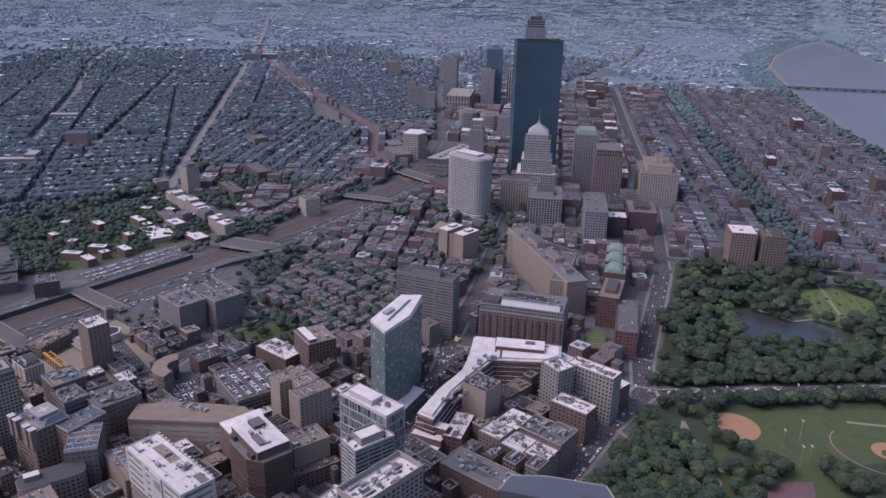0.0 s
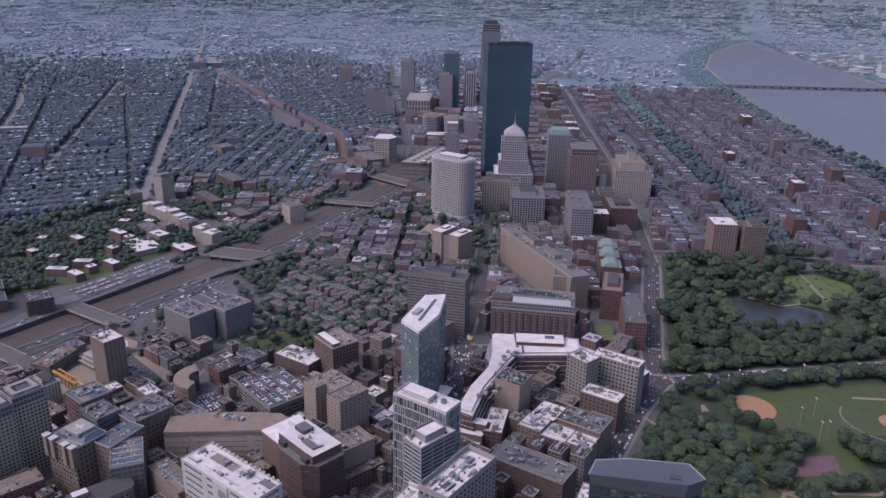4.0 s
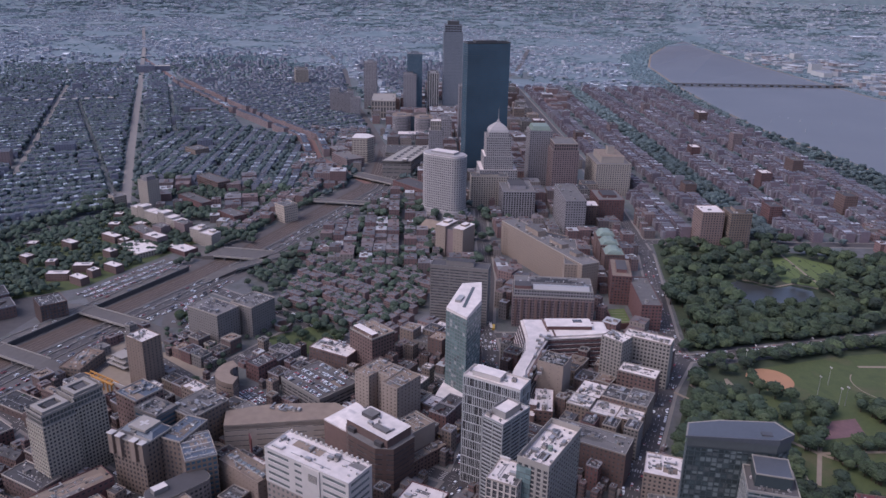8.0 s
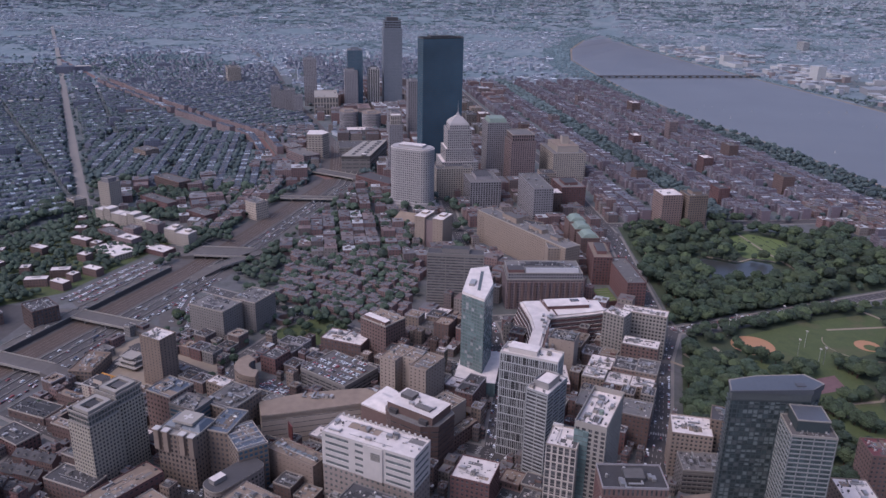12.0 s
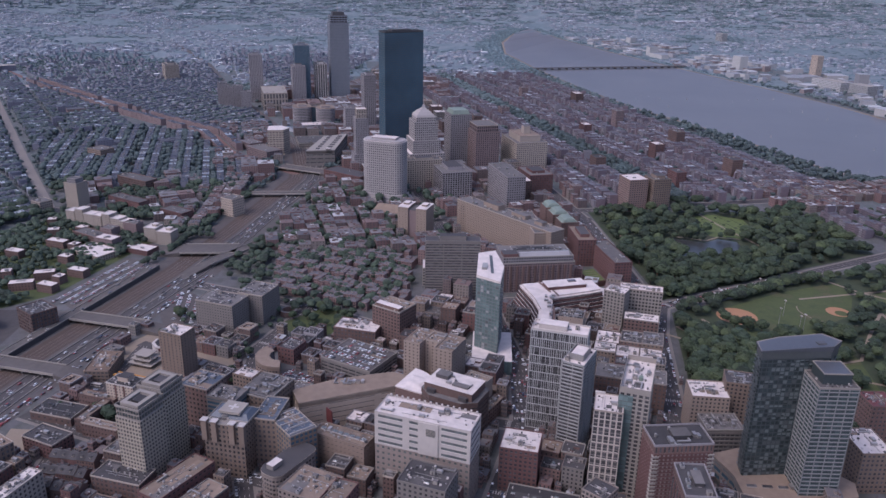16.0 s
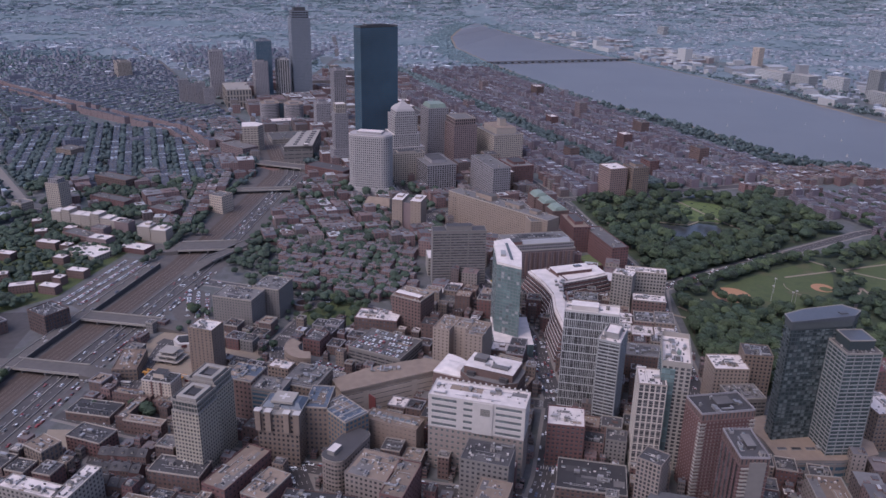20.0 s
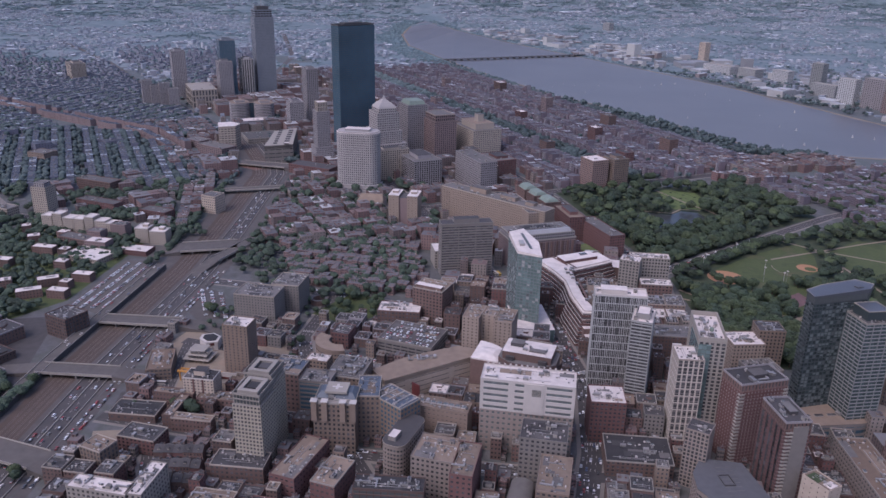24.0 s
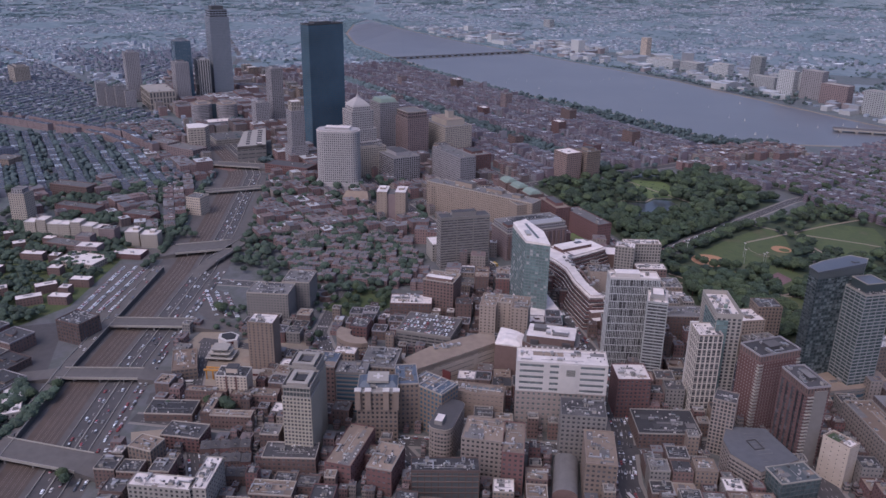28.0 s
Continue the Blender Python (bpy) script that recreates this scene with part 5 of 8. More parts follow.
b = block("glass_roof_pavilion", 543, 206, 20, 31, 2, 27, "slate_panel", "dark glass pavilion with pale-edged roof", glass="glass_sea", fh=4, wh=3.2, bay=4, ww=3.4, roof="slate_panel", units=3, cap="light_concrete")
b = block("stone_midrise", 472, 192, 17, 17, 52, 48, "warm_greige", "pale gridded mid-rise beside the brick tower", fh=3.3, wh=2.3, bay=2.7, ww=1.8, roof="dark_roof", units=1)
b = block("tan_midrise", 521, 259, 21, 13, 22, 34, "warm_wall", "cream mid-rise with a green roof garden", roof="gravel_roof", units=1, wh=1.0, bay=6, ww=1.0)
part("roof_garden", Geo().box(-4, -1, 34.05, 34.5, 9, 8).mesh("roof_garden", ["leaf_light"]), b)
part("white_roof_patch", Geo().box(6, 1, 34.05, 34.3, 6, 8).mesh("white_roof_patch", ["white_roof"]), b)
b = block("tan_long_block", 505, 308, 74, 24, -8, 30, "warm_greige", "long tan office block with brown gravel roof", roof="brown_roof", units=8)
# Glass twin towers.
GLASS = [(11, -30), (4, 19), (-4, 27), (-15, 18), (-10, -12), (-3, -29)]
b = poly_tower("glass_tower", 395, 334, 0, GLASS, 112, "navy_panel", "glass_sea", "dark glass apartment tower with sloping blue roof", fh=3.3, wh=2.6, bay=3.4, ww=2.8, roof="solar_blue", blinds=0.52, blind_mats=("cool_band", "slate_panel"))
occupy(400, 334, 50, 70, 5)
part("crown_wall", Geo().prism(GLASS, 112, 117.6).mesh("crown_wall", ["slate_panel"]), b)
PANEL = [(p[0] * 1.04, p[1] * 1.04) for p in GLASS]
g = Geo().prism(PANEL, 117.6, 119, floor=True)
g.v[6:] = [(x, y, 118.6 + 0.05 * (y + 30)) for x, y, _ in g.v[6:]]
part("roof_panel", g.mesh("roof_panel", ["solar_blue"]), b)
for (ax, ay), (cx_, cy_) in zip(PANEL, PANEL[1:] + PANEL[:1]):
    za, zc = 118.7 + 0.05 * (ay + 30), 118.7 + 0.05 * (cy_ + 30)
    g = Geo().quad((ax * 0.97, ay * 0.97, za), (cx_ * 0.97, cy_ * 0.97, zc), (cx_, cy_, zc + 0.3), (ax, ay, za + 0.3))
    part("roof_edge", g.mesh("roof_edge", ["light_concrete"]), b)
for k in range(34):
    part("end_louvre", shared("end_louvre", lambda: Geo().box(4, -29.9, 0, 0.5, 12.5, 0.5).mesh("end_louvre", ["slate_panel"])), b, "", (0, 0, 4 + 3.2 * k))
part("roof_opening", Geo().box(-1, 13, 120.2, 121.4, 4, 6, 8).mesh("roof_opening", ["dark_metal"]), b)
b = block("striped_glass_tower", 413, 350, 25, 27, 3, 103, "band_grey", "grey striped apartment tower with balcony bands", fh=3.2, wh=2.45, bay=6.5, ww=6.2, roof="grey_roof", units=0, depth=0.6, glass="glass_sea")
part("glass_crown", Geo().box(-2, 0, 103.1, 111, 18, 19, 0, 0, 1).mesh("glass_crown", ["navy_panel", "solar_blue"]), b)
part("crown_edge", ring(Geo(), 18.6, 19.6, 110.6, 111.5, 0.5).mesh("crown_edge", ["light_concrete"]), b, "", (-2, 0, 0))
b = poly_tower("glass_podium", 0, 0, 0, [(380, 289), (406, 299), (432, 300), (432, 348), (424, 380), (408, 384), (370, 350), (371, 311)], 17, "grey_concrete", "glass_blue", "broad low podium with tan roof terraces", fh=5.5, wh=3.2, bay=9, ww=8, roof="gravel_roof")
for k in range(4):
    part("skylight", shared("podium_light", lambda: Geo().box(0, 0, 17.4, 18.2, 3, 7, 0, 0, 1).mesh("skylight", ["light_concrete", "glass_dark"])), b, "", (418, 308 + k * 11, 0))
clutter(thing("podium_plant", 418, 340, 5, "grey rooftop plant boxes on the podium", "plant", z=17.4), 14, 40, 0, 5)
block("white_roof_office", 319, 299, 30, 27, 88, 38, "beige_stone", "beige stone office with white cluttered roof", fh=3.6, wh=2.0, bay=3.4, ww=1.6, roof="white_roof", units=7)
block("brown_turret_block", 312, 326, 24, 22, 80, 46, "tan_brick", "brown stone office block with crowded roof", fh=3.6, wh=2.0, bay=3.4, ww=1.6, roof="dark_roof", units=6)
block("grey_corner_office", 347, 304, 24, 30, 5, 25, "grey_concrete", "grey office block with ribbon windows and plant", fh=3.6, wh=1.9, bay=4, ww=3.3, roof="grey_roof", units=8)
block("white_roof_office", 378, 402, 34, 24, 5, 34, "tan_brick", "tan office block with white roof beside the park", roof="white_roof", units=5)
block("park_corner_block", 322, 434, 24, 22, 5, 38, "brick_brown", "brown block with red roof beside the park", roof="red_panel", units=2)
# White research block.
b = block("white_research_block", 417, 76, 72, 24, 74, 63, "white_panel", "white laboratory block with ribbon windows and white roof", fh=5.2, wh=2.3, bay=24, ww=19, roof="white_roof", units=7, base=37, low="warm_greige", glass="glass_pale")
for k in range(14):
    part("mullion", shared("mullion", lambda: Geo().box(0, 0, 0, 2.2, 0.3, 0.3).mesh("mullion", ["white_panel"])), b, "", (-30 + k * 4.4, -11.7, 41.0))
part("blank_bay", Geo().box(5, -12.2, 37, 63, 15, 1.2).mesh("blank_bay", ["white_panel"]), b)
part("louvre", Geo().box(7, -12.9, 53, 58.5, 7, 0.3).mesh("louvre", ["slate_panel"]), b)
for k in range(5):
    part("louvre_slat", shared("louvre_slat", lambda: Geo().box(7, -13.15, 0, 0.35, 7, 0.3).mesh("louvre_slat", ["light_concrete"])), b, "", (0, 0, 53.6 + k))
for k in range(16):
    part("roof_post", shared("roof_post", lambda: Geo().box(0, 11.6, 63, 65.4, 1.4, 1.0).mesh("roof_post", ["white_panel"])), b, "", (-33 + k * 4.4, 0, 0))
occupy(346, 92, 50, 40, 66)
b = poly_tower("dark_octagon_block", 346, 92, 66, [(-25, -10), (-14, -18), (14, -18), (25, -10), (25, 12), (14, 18), (-14, 18), (-25, 12)], 42, "brick_dark", "glass_dark", "dark brown brick block with cut corners and white roof", fh=4, wh=1.3, bay=12, ww=11, roof="grey_roof")
penthouse(b, 0, 0, 42, 25, 42.4, 49, "brick_dark", "white_roof")
for s in (-1, 1):
    part("roof_notch", Geo().box(s * 14, -11, 42.4, 46, 7, 9).mesh("roof_notch", ["dark_metal"]), b)
part("plant_box", Geo().box(-11, 3, 49.35, 52.5, 11, 9, 0, 0, 1).box(8, -5, 49.35, 50.8, 14, 5, 0, 1, 1).mesh("plant_box", ["dark_metal", "grey_roof"]), b)
clutter(b, 30, 18, 49.4, 6)
b = thing("fan_roof_hall", 326, 64, 66, "brown hall with a curved white fan-shaped roof", "building")
occupy(326, 64, 34, 30, 66)
FAN = [(-16, -17)] + [(-16 + 34 * math.sin(radians(a)), -17 + 34 * math.cos(radians(a))) for a in range(90, -1, -10)]
part("wall", Geo().prism(FAN, 0, 35).mesh("wall", ["brick_brown"]), b)
part("curved_roof", Geo().prism(FAN, 35, 36.2, floor=True).taper(-3, -4, 36.2, 38, 22, 22, 10, 10).mesh("curved_roof", ["white_roof"]), b)
b = block("cream_box_block", 311, 106, 30, 22, 152, 30, "beige_stone", "cream windowless stage house with ribbed brown roof", wh=0.4, bay=10, ww=0.9, joined=True, roof="gravel_roof", units=2)
for k in range(5):
    part("roof_rib", shared("roof_rib", lambda: Geo().box(0, 0, 0, 0.5, 0.6, 20).mesh("roof_rib", ["light_concrete"])), b, "", (-12 + k * 6, 0, 30.05))
block("brick_low_wing", 322, 119, 44, 10, 152, 13, "brick_brown", "low brown brick theatre wing", roof="gravel_roof", units=2, joined=True)
for u, wid, dep in ((-15.5, 16, 30), (0, 15, 19), (15.5, 17, 30)):
    a = radians(68)
    off = (19 - dep) / 2
    b = block("tan_l_block", 263 + math.cos(a) * u - math.sin(a) * off, 72 + math.sin(a) * u + math.cos(a) * off, wid, dep, 68, 46, "beige_stone", "tan apartment block wing with punched windows", fh=3.2, wh=1.4, bay=4.4, ww=1.3, units=2)
b = block("parking_deck", 249, -2, 56, 44, 63, 17, "grey_concrete", "open concrete parking deck with cars on top", fh=3.4, wh=1.8, bay=8, ww=7.3, roof="old_road", units=0)
b = poly_tower("theatre_hall", 320, 0, 0, [(37, -33), (-1, 47), (-16, 51), (-22, 36), (-15, 16), (-3, -14), (17, -43)], 28, "warm_wall", "glass_dark", "long beige windowless theatre hall with tan gravel roof", fh=4.8, wh=0.6, bay=40, ww=39, roof="tan_roof")
clutter(b, 10, 36, 28.4, 8)
for px, py, pw, pd, pa in ((322, 2, 32, 80, 38),):
    occupy(px, py, pw, pd, pa)
b = block("brick_school_tower", 183, 23, 34, 28, 60, 40, "brick_brown", "brown brick block with bright attic strip", units=3, roof="gravel_roof")
penthouse(b, 0, -8, 28, 7, 40, 43, "brick_brown", "white_roof")
b = block("white_roof_low", 192, -12, 44, 24, 78, 20, "brick_brown", "low brick block with white roof", roof="white_roof", units=8)
b = block("grey_pair_block", 170, -158, 44, 30, 74, 33, "grey_concrete", "grey ribbed apartment block", fh=2.9, wh=1.4, bay=3.2, ww=1.4, roof="grey_roof", units=3)
b = block("grey_pair_block", 142, -128, 30, 34, 74, 33, "grey_concrete", "grey ribbed apartment block", fh=2.9, wh=1.4, bay=3.2, ww=1.4, roof="grey_roof", units=3)
b = block("tan_tower", 276, -163, 24, 20, 73, 48, "tan_brick", "tan brick apartment tower with pale roof", fh=2.9, wh=1.4, bay=4, ww=1.3, roof="white_roof", units=4)
for tx, ty, tw_, td, th in ((423, -131, 22, 26, 65), (398, -126, 23, 25, 67)):
    b = block("cream_tower", tx, ty, tw_, td, 72, th - 8, "cream_stone", "cream apartment tower with gridded windows and glazed crown", fh=3.1, wh=1.9, bay=2.9, ww=1.75, roof="grey_roof", units=0, para=0.2)
    facade(b, tw_ - 1.5, td - 1.5, th - 8, th, 4, 3.2, 2.6, 2.2, "light_concrete", "slate_panel", 0.6, True)
    flat_roof(b, tw_ - 0.6, td - 0.6, th, "dark_roof", "light_concrete", 1.6)
    part("roof_frame", ring(Geo(), tw_ - 6, td - 6, th, th + 2.6, 3.2).mesh("roof_frame", ["light_concrete"]), b)
    penthouse(b, 1, 0, 7, 8, th, th + 2, "dark_metal", "dark_roof")
block("glass_link_tower", 410, -128, 12, 24.4, 72, 62, "dark_metal", "dark glass link between the cream towers", glass="glass_teal", fh=3.1, wh=2.7, bay=3, ww=2.7, joined=True, units=0, roof="dark_roof")
b = block("hospital_block", 403, -71, 32, 28, 80, 44, "tan_brick", "tan hospital block with corner turrets and blue sloping roof", fh=4, wh=2.2, bay=3.4, ww=1.8, roof="light_concrete", units=3)
part("blue_slope", Geo().taper(0, 4, 44.1, 47.5, 31, 19, 24, 10).mesh("blue_slope", ["blue_roof"]), b)
part("helipad", Geo().box(0, 3, 47.5, 49.5, 17, 15, 0, 0, 1).mesh("helipad", ["light_concrete", "light_concrete"]), b)
part("helipad_cross", Geo().box(0, 3, 49.52, 49.6, 8, 2, 0).box(0, 3, 49.56, 49.64, 2, 8, 0).mesh("helipad_cross", ["white_panel"]), b)
for sx in (-15, -7, 7, 15):
    part("turret", shared("turret", lambda: Geo().box(0, 0, 30, 46.5, 4.2, 4.2).box(0, 0, 46.5, 47.2, 5.2, 5.2, 0, 1, 1, True).mesh("turret", ["tan_brick", "white_panel"])), b, "", (sx, -14, 0))
b = block("hospital_wing", 388, -46, 18, 32, 85, 42, "tan_brick", "tan hospital wing with blue sloping roof", fh=4, wh=2.2, bay=3.4, ww=1.8, roof="blue_roof", units=1)
b = block("hospital_wing", 402, -26, 34, 22, 42, 40, "tan_brick", "tan hospital wing with blue ribbed roof", fh=4, wh=2.4, bay=3.8, ww=2.4, roof="blue_roof", units=2, glass="glass_blue")
for k in range(5):
    part("roof_truss", shared("roof_truss", lambda: Geo().box(0, 0, 0, 1.0, 0.5, 20).mesh("roof_truss", ["white_panel"])), b, "", (-14 + k * 7, 0, 40.1))
b = block("hospital_wing", 351, -112, 26, 26, 72, 42, "brick_brown", "brown hospital wing with blue louvred plant roof", fh=4, roof="blue_roof", units=6)
b = block("hospital_wing", 364, -88, 26, 20, 75, 39, "grey_concrete", "dark banded hospital wing", glass="glass_blue", fh=4, wh=2.4, bay=26, ww=25, roof="grey_roof", units=8)
b = block("hospital_wing", 345, -62, 30, 36, 72, 36, "tan_brick", "tan hospital wing with plant roof", fh=4, roof="grey_roof", units=14, joined=True)
b = block("tan_stair_block", 308, -90, 20, 14, 70, 26, "tan_brick", "tan block with pale sloping roof", roof="white_roof", units=1)
ARC = [(24 * math.cos(radians(a)), 24 * math.sin(radians(a))) for a in range(200, 341, 14)] + [(11 * math.cos(radians(a)), 11 * math.sin(radians(a))) for a in range(340, 199, -28)]
b = poly_tower("curved_tan_block", 262, -72, 30, ARC, 20, "tan_brick", "glass_dark", "curved tan brick block with banded windows", fh=4, wh=1.6, roof="gravel_roof")
occupy(262, -76, 46, 30, 30)
block("brick_round_block", 232, -70, 18, 22, 70, 16, "brick_red", "red brick block with plant on roof", roof="dark_roof", units=4, joined=True)
b = thing("red_sign_wall", 362, -7, 40, "tall red panel wall beside the theatre hall", "wall")
part("panel", Geo().box(0, 0, 0, 27.5, 9, 0.8).mesh("panel", ["red_panel"]), b)
# Low lodging round a court with a tree.
for bx, by, bw, bd in ((376, -188, 34, 9), (334, -211, 36, 9), (356, -205, 9, 34)):
    block("court_lodging", bx, by, bw, bd, 76, 12, "brick_brown", "low brick lodging wing round a court", fh=3.6, wh=1.7, bay=3, ww=1.4, roof="gravel_roof", units=1, joined=True)
b = thing("round_drum_house", 132, -99, 0, "low round dark brick drum with open court", "building")
occupy(132, -99, 18, 18, 0)
for k in range(18):
    a = k * 20
    part("wall_panel", shared("drum_panel", lambda: Geo().box(0, 0, 0, 6, 2.9, 3.0, 0, 0, 1).mesh("wall_panel", ["brick_dark", "grey_roof"])), b, "", (8 * math.cos(radians(a)), 8 * math.sin(radians(a)), 0), a + 90)
# Old row houses with pitched slate roofs and chimneys.
def gabled_house(x, y, ang, w, d, h, wall):
    b = thing("gabled_house", x, y, ang, LABEL_OF[wall] + " row house with pitched slate roof and chimney", "house", "pitched row houses")
    occupy(x, y, w, d, ang)
    g = Geo().box(0, 0, 0, h, w, d)
    g.sheet([(-w / 2, -d / 2, h), (-w / 2, d / 2, h), (-w / 2, 0, h + 3)][::-1], 0).sheet([(w / 2, -d / 2, h), (w / 2, d / 2, h), (w / 2, 0, h + 3)], 0)
    part("wall", g.mesh("wall", [wall]), b)
    for s in (-1, 1):
        r = Geo().quad((-w / 2, s * (d / 2 + 0.3), h - 0.1), (w / 2, s * (d / 2 + 0.3), h - 0.1), (w / 2, 0, h + 3.15), (-w / 2, 0, h + 3.15))
        r.quad((-w / 2, s * (d / 2 + 0.3), h - 0.35), (w / 2, s * (d / 2 + 0.3), h - 0.35), (w / 2, s * (d / 2 + 0.3), h - 0.1), (-w / 2, s * (d / 2 + 0.3), h - 0.1))
        part("roof", r.mesh("roof", ["grey_roof" if s > 0 else "dark_roof"]), b)
        part("dormer", shared("dormer", lambda: Geo().box(0, 0, 0, 1.5, 1.6, 1.8).box(0, 0, 1.5, 1.7, 1.9, 2.1, 0, 1, 1, True).mesh("dormer", ["light_concrete", "dark_roof"])), b, "", (0, s * d * 0.27, h + 0.8))
    part("chimney", shared("chimney", lambda: Geo().box(0, 0, 0, 4.2, 0.8, 1.4).mesh("chimney", ["brick_dark"])), b, "", (w / 2 - 0.6, 1.2, h))
    pane = shared("house_pane", lambda: Geo().box(0, 0, 0, 1.5, 1.0, 0.12, 0, 0, None, True).mesh("window", ["glass_dark"]))
    for k in range(int(h / 3.2)):
        for u in (-w * 0.3, 0, w * 0.3):
            part("window", pane, b, "", (u, -d / 2 - 0.02, 1.0 + 3.2 * k))


LABEL_OF = {"brick_red": "red brick", "brick_dark": "dark brick", "brick_brown": "brown brick"}
for row, (ox, oy) in enumerate(((413, -205), (431, -204), (448, -199))):
    for k in range(5):
        gabled_house(ox + math.cos(radians(82)) * 7.6 * k, oy + math.sin(radians(82)) * 7.6 * k, 82, 7.5, 11, rng.uniform(8.5, 11), rng.choice(("brick_red", "brick_dark", "brick_brown")))
# Building site with an orange steel frame.
b = thing("building_site", 299, -198, 75, "orange steel frame and hoardings of a building site", "building site")
for k in range(7):
    part("steel_beam", shared("site_beam", lambda: Geo().box(0, 0, 0, 9, 0.9, 0.9).box(0, 3, 8, 9, 0.9, 8).mesh("steel_beam", ["yellow_steel"])), b, "", (-18 + k * 6, 0, 0))
part("site_beam", Geo().box(0, 0, 9, 10.2, 40, 2.2, 0, 0, 0, True).box(0, 6, 8.5, 9.5, 40, 1.2, 0, 0, 0, True).mesh("site_beam", ["yellow_steel"]), b)
occupy(286, -196, 74, 52, -10)
for mx, my, mr in ((262, -178, 9), (278, -172, 7), (310, -184, 6)):
    solo("earth_mound", Geo().cyl(mx, my, 0, 2.6, mr, 12, 0, 0, mr * 0.3), ["tan_roof"], "heap of pale excavated earth on a building site", "earth", "earth heaps")
b = thing("site_hoarding", 303, -172, 75, "white and red hoarding wall on a building site", "hoarding")
part("panel", Geo().box(0, 0, 0, 11, 18, 0.6).mesh("panel", ["white_panel"]), b)
part("red_stripe", Geo().box(0, -0.45, 4.4, 6.6, 12, 0.2).mesh("red_stripe", ["red_panel"]), b)
g = Geo().sheet([(225, -244), (199, -231), (180, -221), (201, -200), (239, -182), (280, -175), (270, -226)], 0.11)
solo("vacant_lot", g, ["path_pale"], "bare tan sand of a cleared building plot", "ground", kind="structure")
occupy(232, -208, 88, 44, 14)
block("tan_low_block", 274, -236, 38, 22, 5, 11, "tan_brick", "low brown block with stepped terrace beside the motorway", roof="brown_roof", units=4, fh=3.6, wh=1.8, bay=4, ww=2.4)
b = thing("site_pavilion", 228, -199, 30, "white faceted pavilion with dark roof on a bare plot", "building")
HEX = [(-11, -5), (-4, -10), (8, -8), (12, 2), (3, 9), (-8, 6)]
part("wall", Geo().prism(HEX, 0, 9).mesh("wall", ["white_panel"]), b)
part("roof", Geo().prism([(x * 0.72, y * 0.72) for x, y in HEX], 9.01, 9.6).mesh("roof", ["black_roof"]), b)
part("red_sign", Geo().box(10.6, -2.5, 5, 8, 0.4, 7, 0).mesh("red_sign", ["red_panel"]), b)
b = thing("site_block", 255, -205, 75, "half-built tan concrete block", "building site")
for k in range(3):
    part("floor_slab", Geo().box(0, 0, k * 4 + 3.4, k * 4 + 4, 26 - 5 * k, 20 - 3 * k, 0, 0, 0, True).mesh("floor_slab", ["light_concrete"]), b)
    for q in range(6):
        part("column", shared("site_column", lambda: Geo().box(0, 0, 0, 3.4, 0.8, 0.8).mesh("column", ["light_concrete"])), b, "", (-10 + k * 2 + (q % 3) * 8, -7 + k + (q // 3) * 12, k * 4))
b = block("connector_bridge_block", 400, 12, 44, 16, 68, 30, "tan_brick", "tan connector block with skylight row", roof="gravel_roof", units=1, wh=0.8)
for k in range(8):
    part("rooflight", shared("rooflight", lambda: Geo().box(0, 0, 0, 1.2, 3.6, 3.2, 0, 0, 1).mesh("rooflight", ["white_panel", "glass_pale"])), b, "", (-18 + k * 5, 0, 30.1))
for bx, by, bw, bd, bh in ((450, -97, 52, 20, 22), (469, -73, 32, 19, 22), (450, -79, 14, 18, 14)):
    block("brick_warehouse", bx, by, bw, bd, 154, bh, "brick_red", "red brick warehouse wing with tan gravel roof", roof="gravel_roof", units=2, fh=4.4, wh=1.6, bay=4, ww=2.2)
b = block("brick_town_house", 423, -246, 20, 17, 60, 22, "tan_brick", "tall brick town house with blue shop front", fh=4, wh=2.6, bay=3.4, ww=1.8, roof="gravel_roof", units=1)
part("shop_front", Geo().box(0, -8.7, 0, 3.4, 18, 0.5).mesh("shop_front", ["blue_roof"]), b)
block("asphalt_roof_shed", 350, -238, 40, 22, 78, 7, "brick_dark", "low shed with wide dark asphalt roof", fh=7, wh=2.0, bay=6, ww=2, roof="dark_roof", units=0, joined=True)
block("brick_school", 396, -222, 32, 20, 70, 13, "brick_red", "low red brick school with dark roof", roof="dark_roof", units=2, joined=True)
block("gable_office", 480, 20, 16, 40, 72, 35, "brick_red", "red brick office with tan gravel roof", roof="gravel_roof", units=3)
block("cream_office", 466, 2, 32, 30, 68, 35, "warm_greige", "cream office block with cluttered roof", roof="gravel_roof", units=6)
b = poly_tower("curved_stone_block", 435, -21, 152, rounded(44, 19, 7, 4), 31, "warm_greige", "glass_dark", "greige stone block with rounded corners and black deck roof", fh=3.6, wh=1.9, bay=3.2, ww=1.9, roof="dark_roof")
part("parapet", Geo().prism(rounded(44.4, 19.4, 7, 4), 30.6, 31.2, floor=True).mesh("parapet", ["pale_stone"]), b)
part("roof_house", Geo().box(-12, 2, 31.4, 35, 10, 6, 0, 0, 1).mesh("roof_house", ["grey_concrete", "white_roof"]), b)
occupy(435, -21, 46, 22, 152)
block("glass_front_block", 494, -34, 48, 16, 80, 28, "brick_dark", "dark glass-fronted block with crowded rooftop plant", glass="slate_panel", fh=4.6, wh=3.6, bay=5, ww=4.2, roof="dark_roof", units=12)
block("tan_loft", 502, 78, 22, 42, 72, 35, "tan_brick", "tan loft building with gravel roof", roof="gravel_roof", units=4)
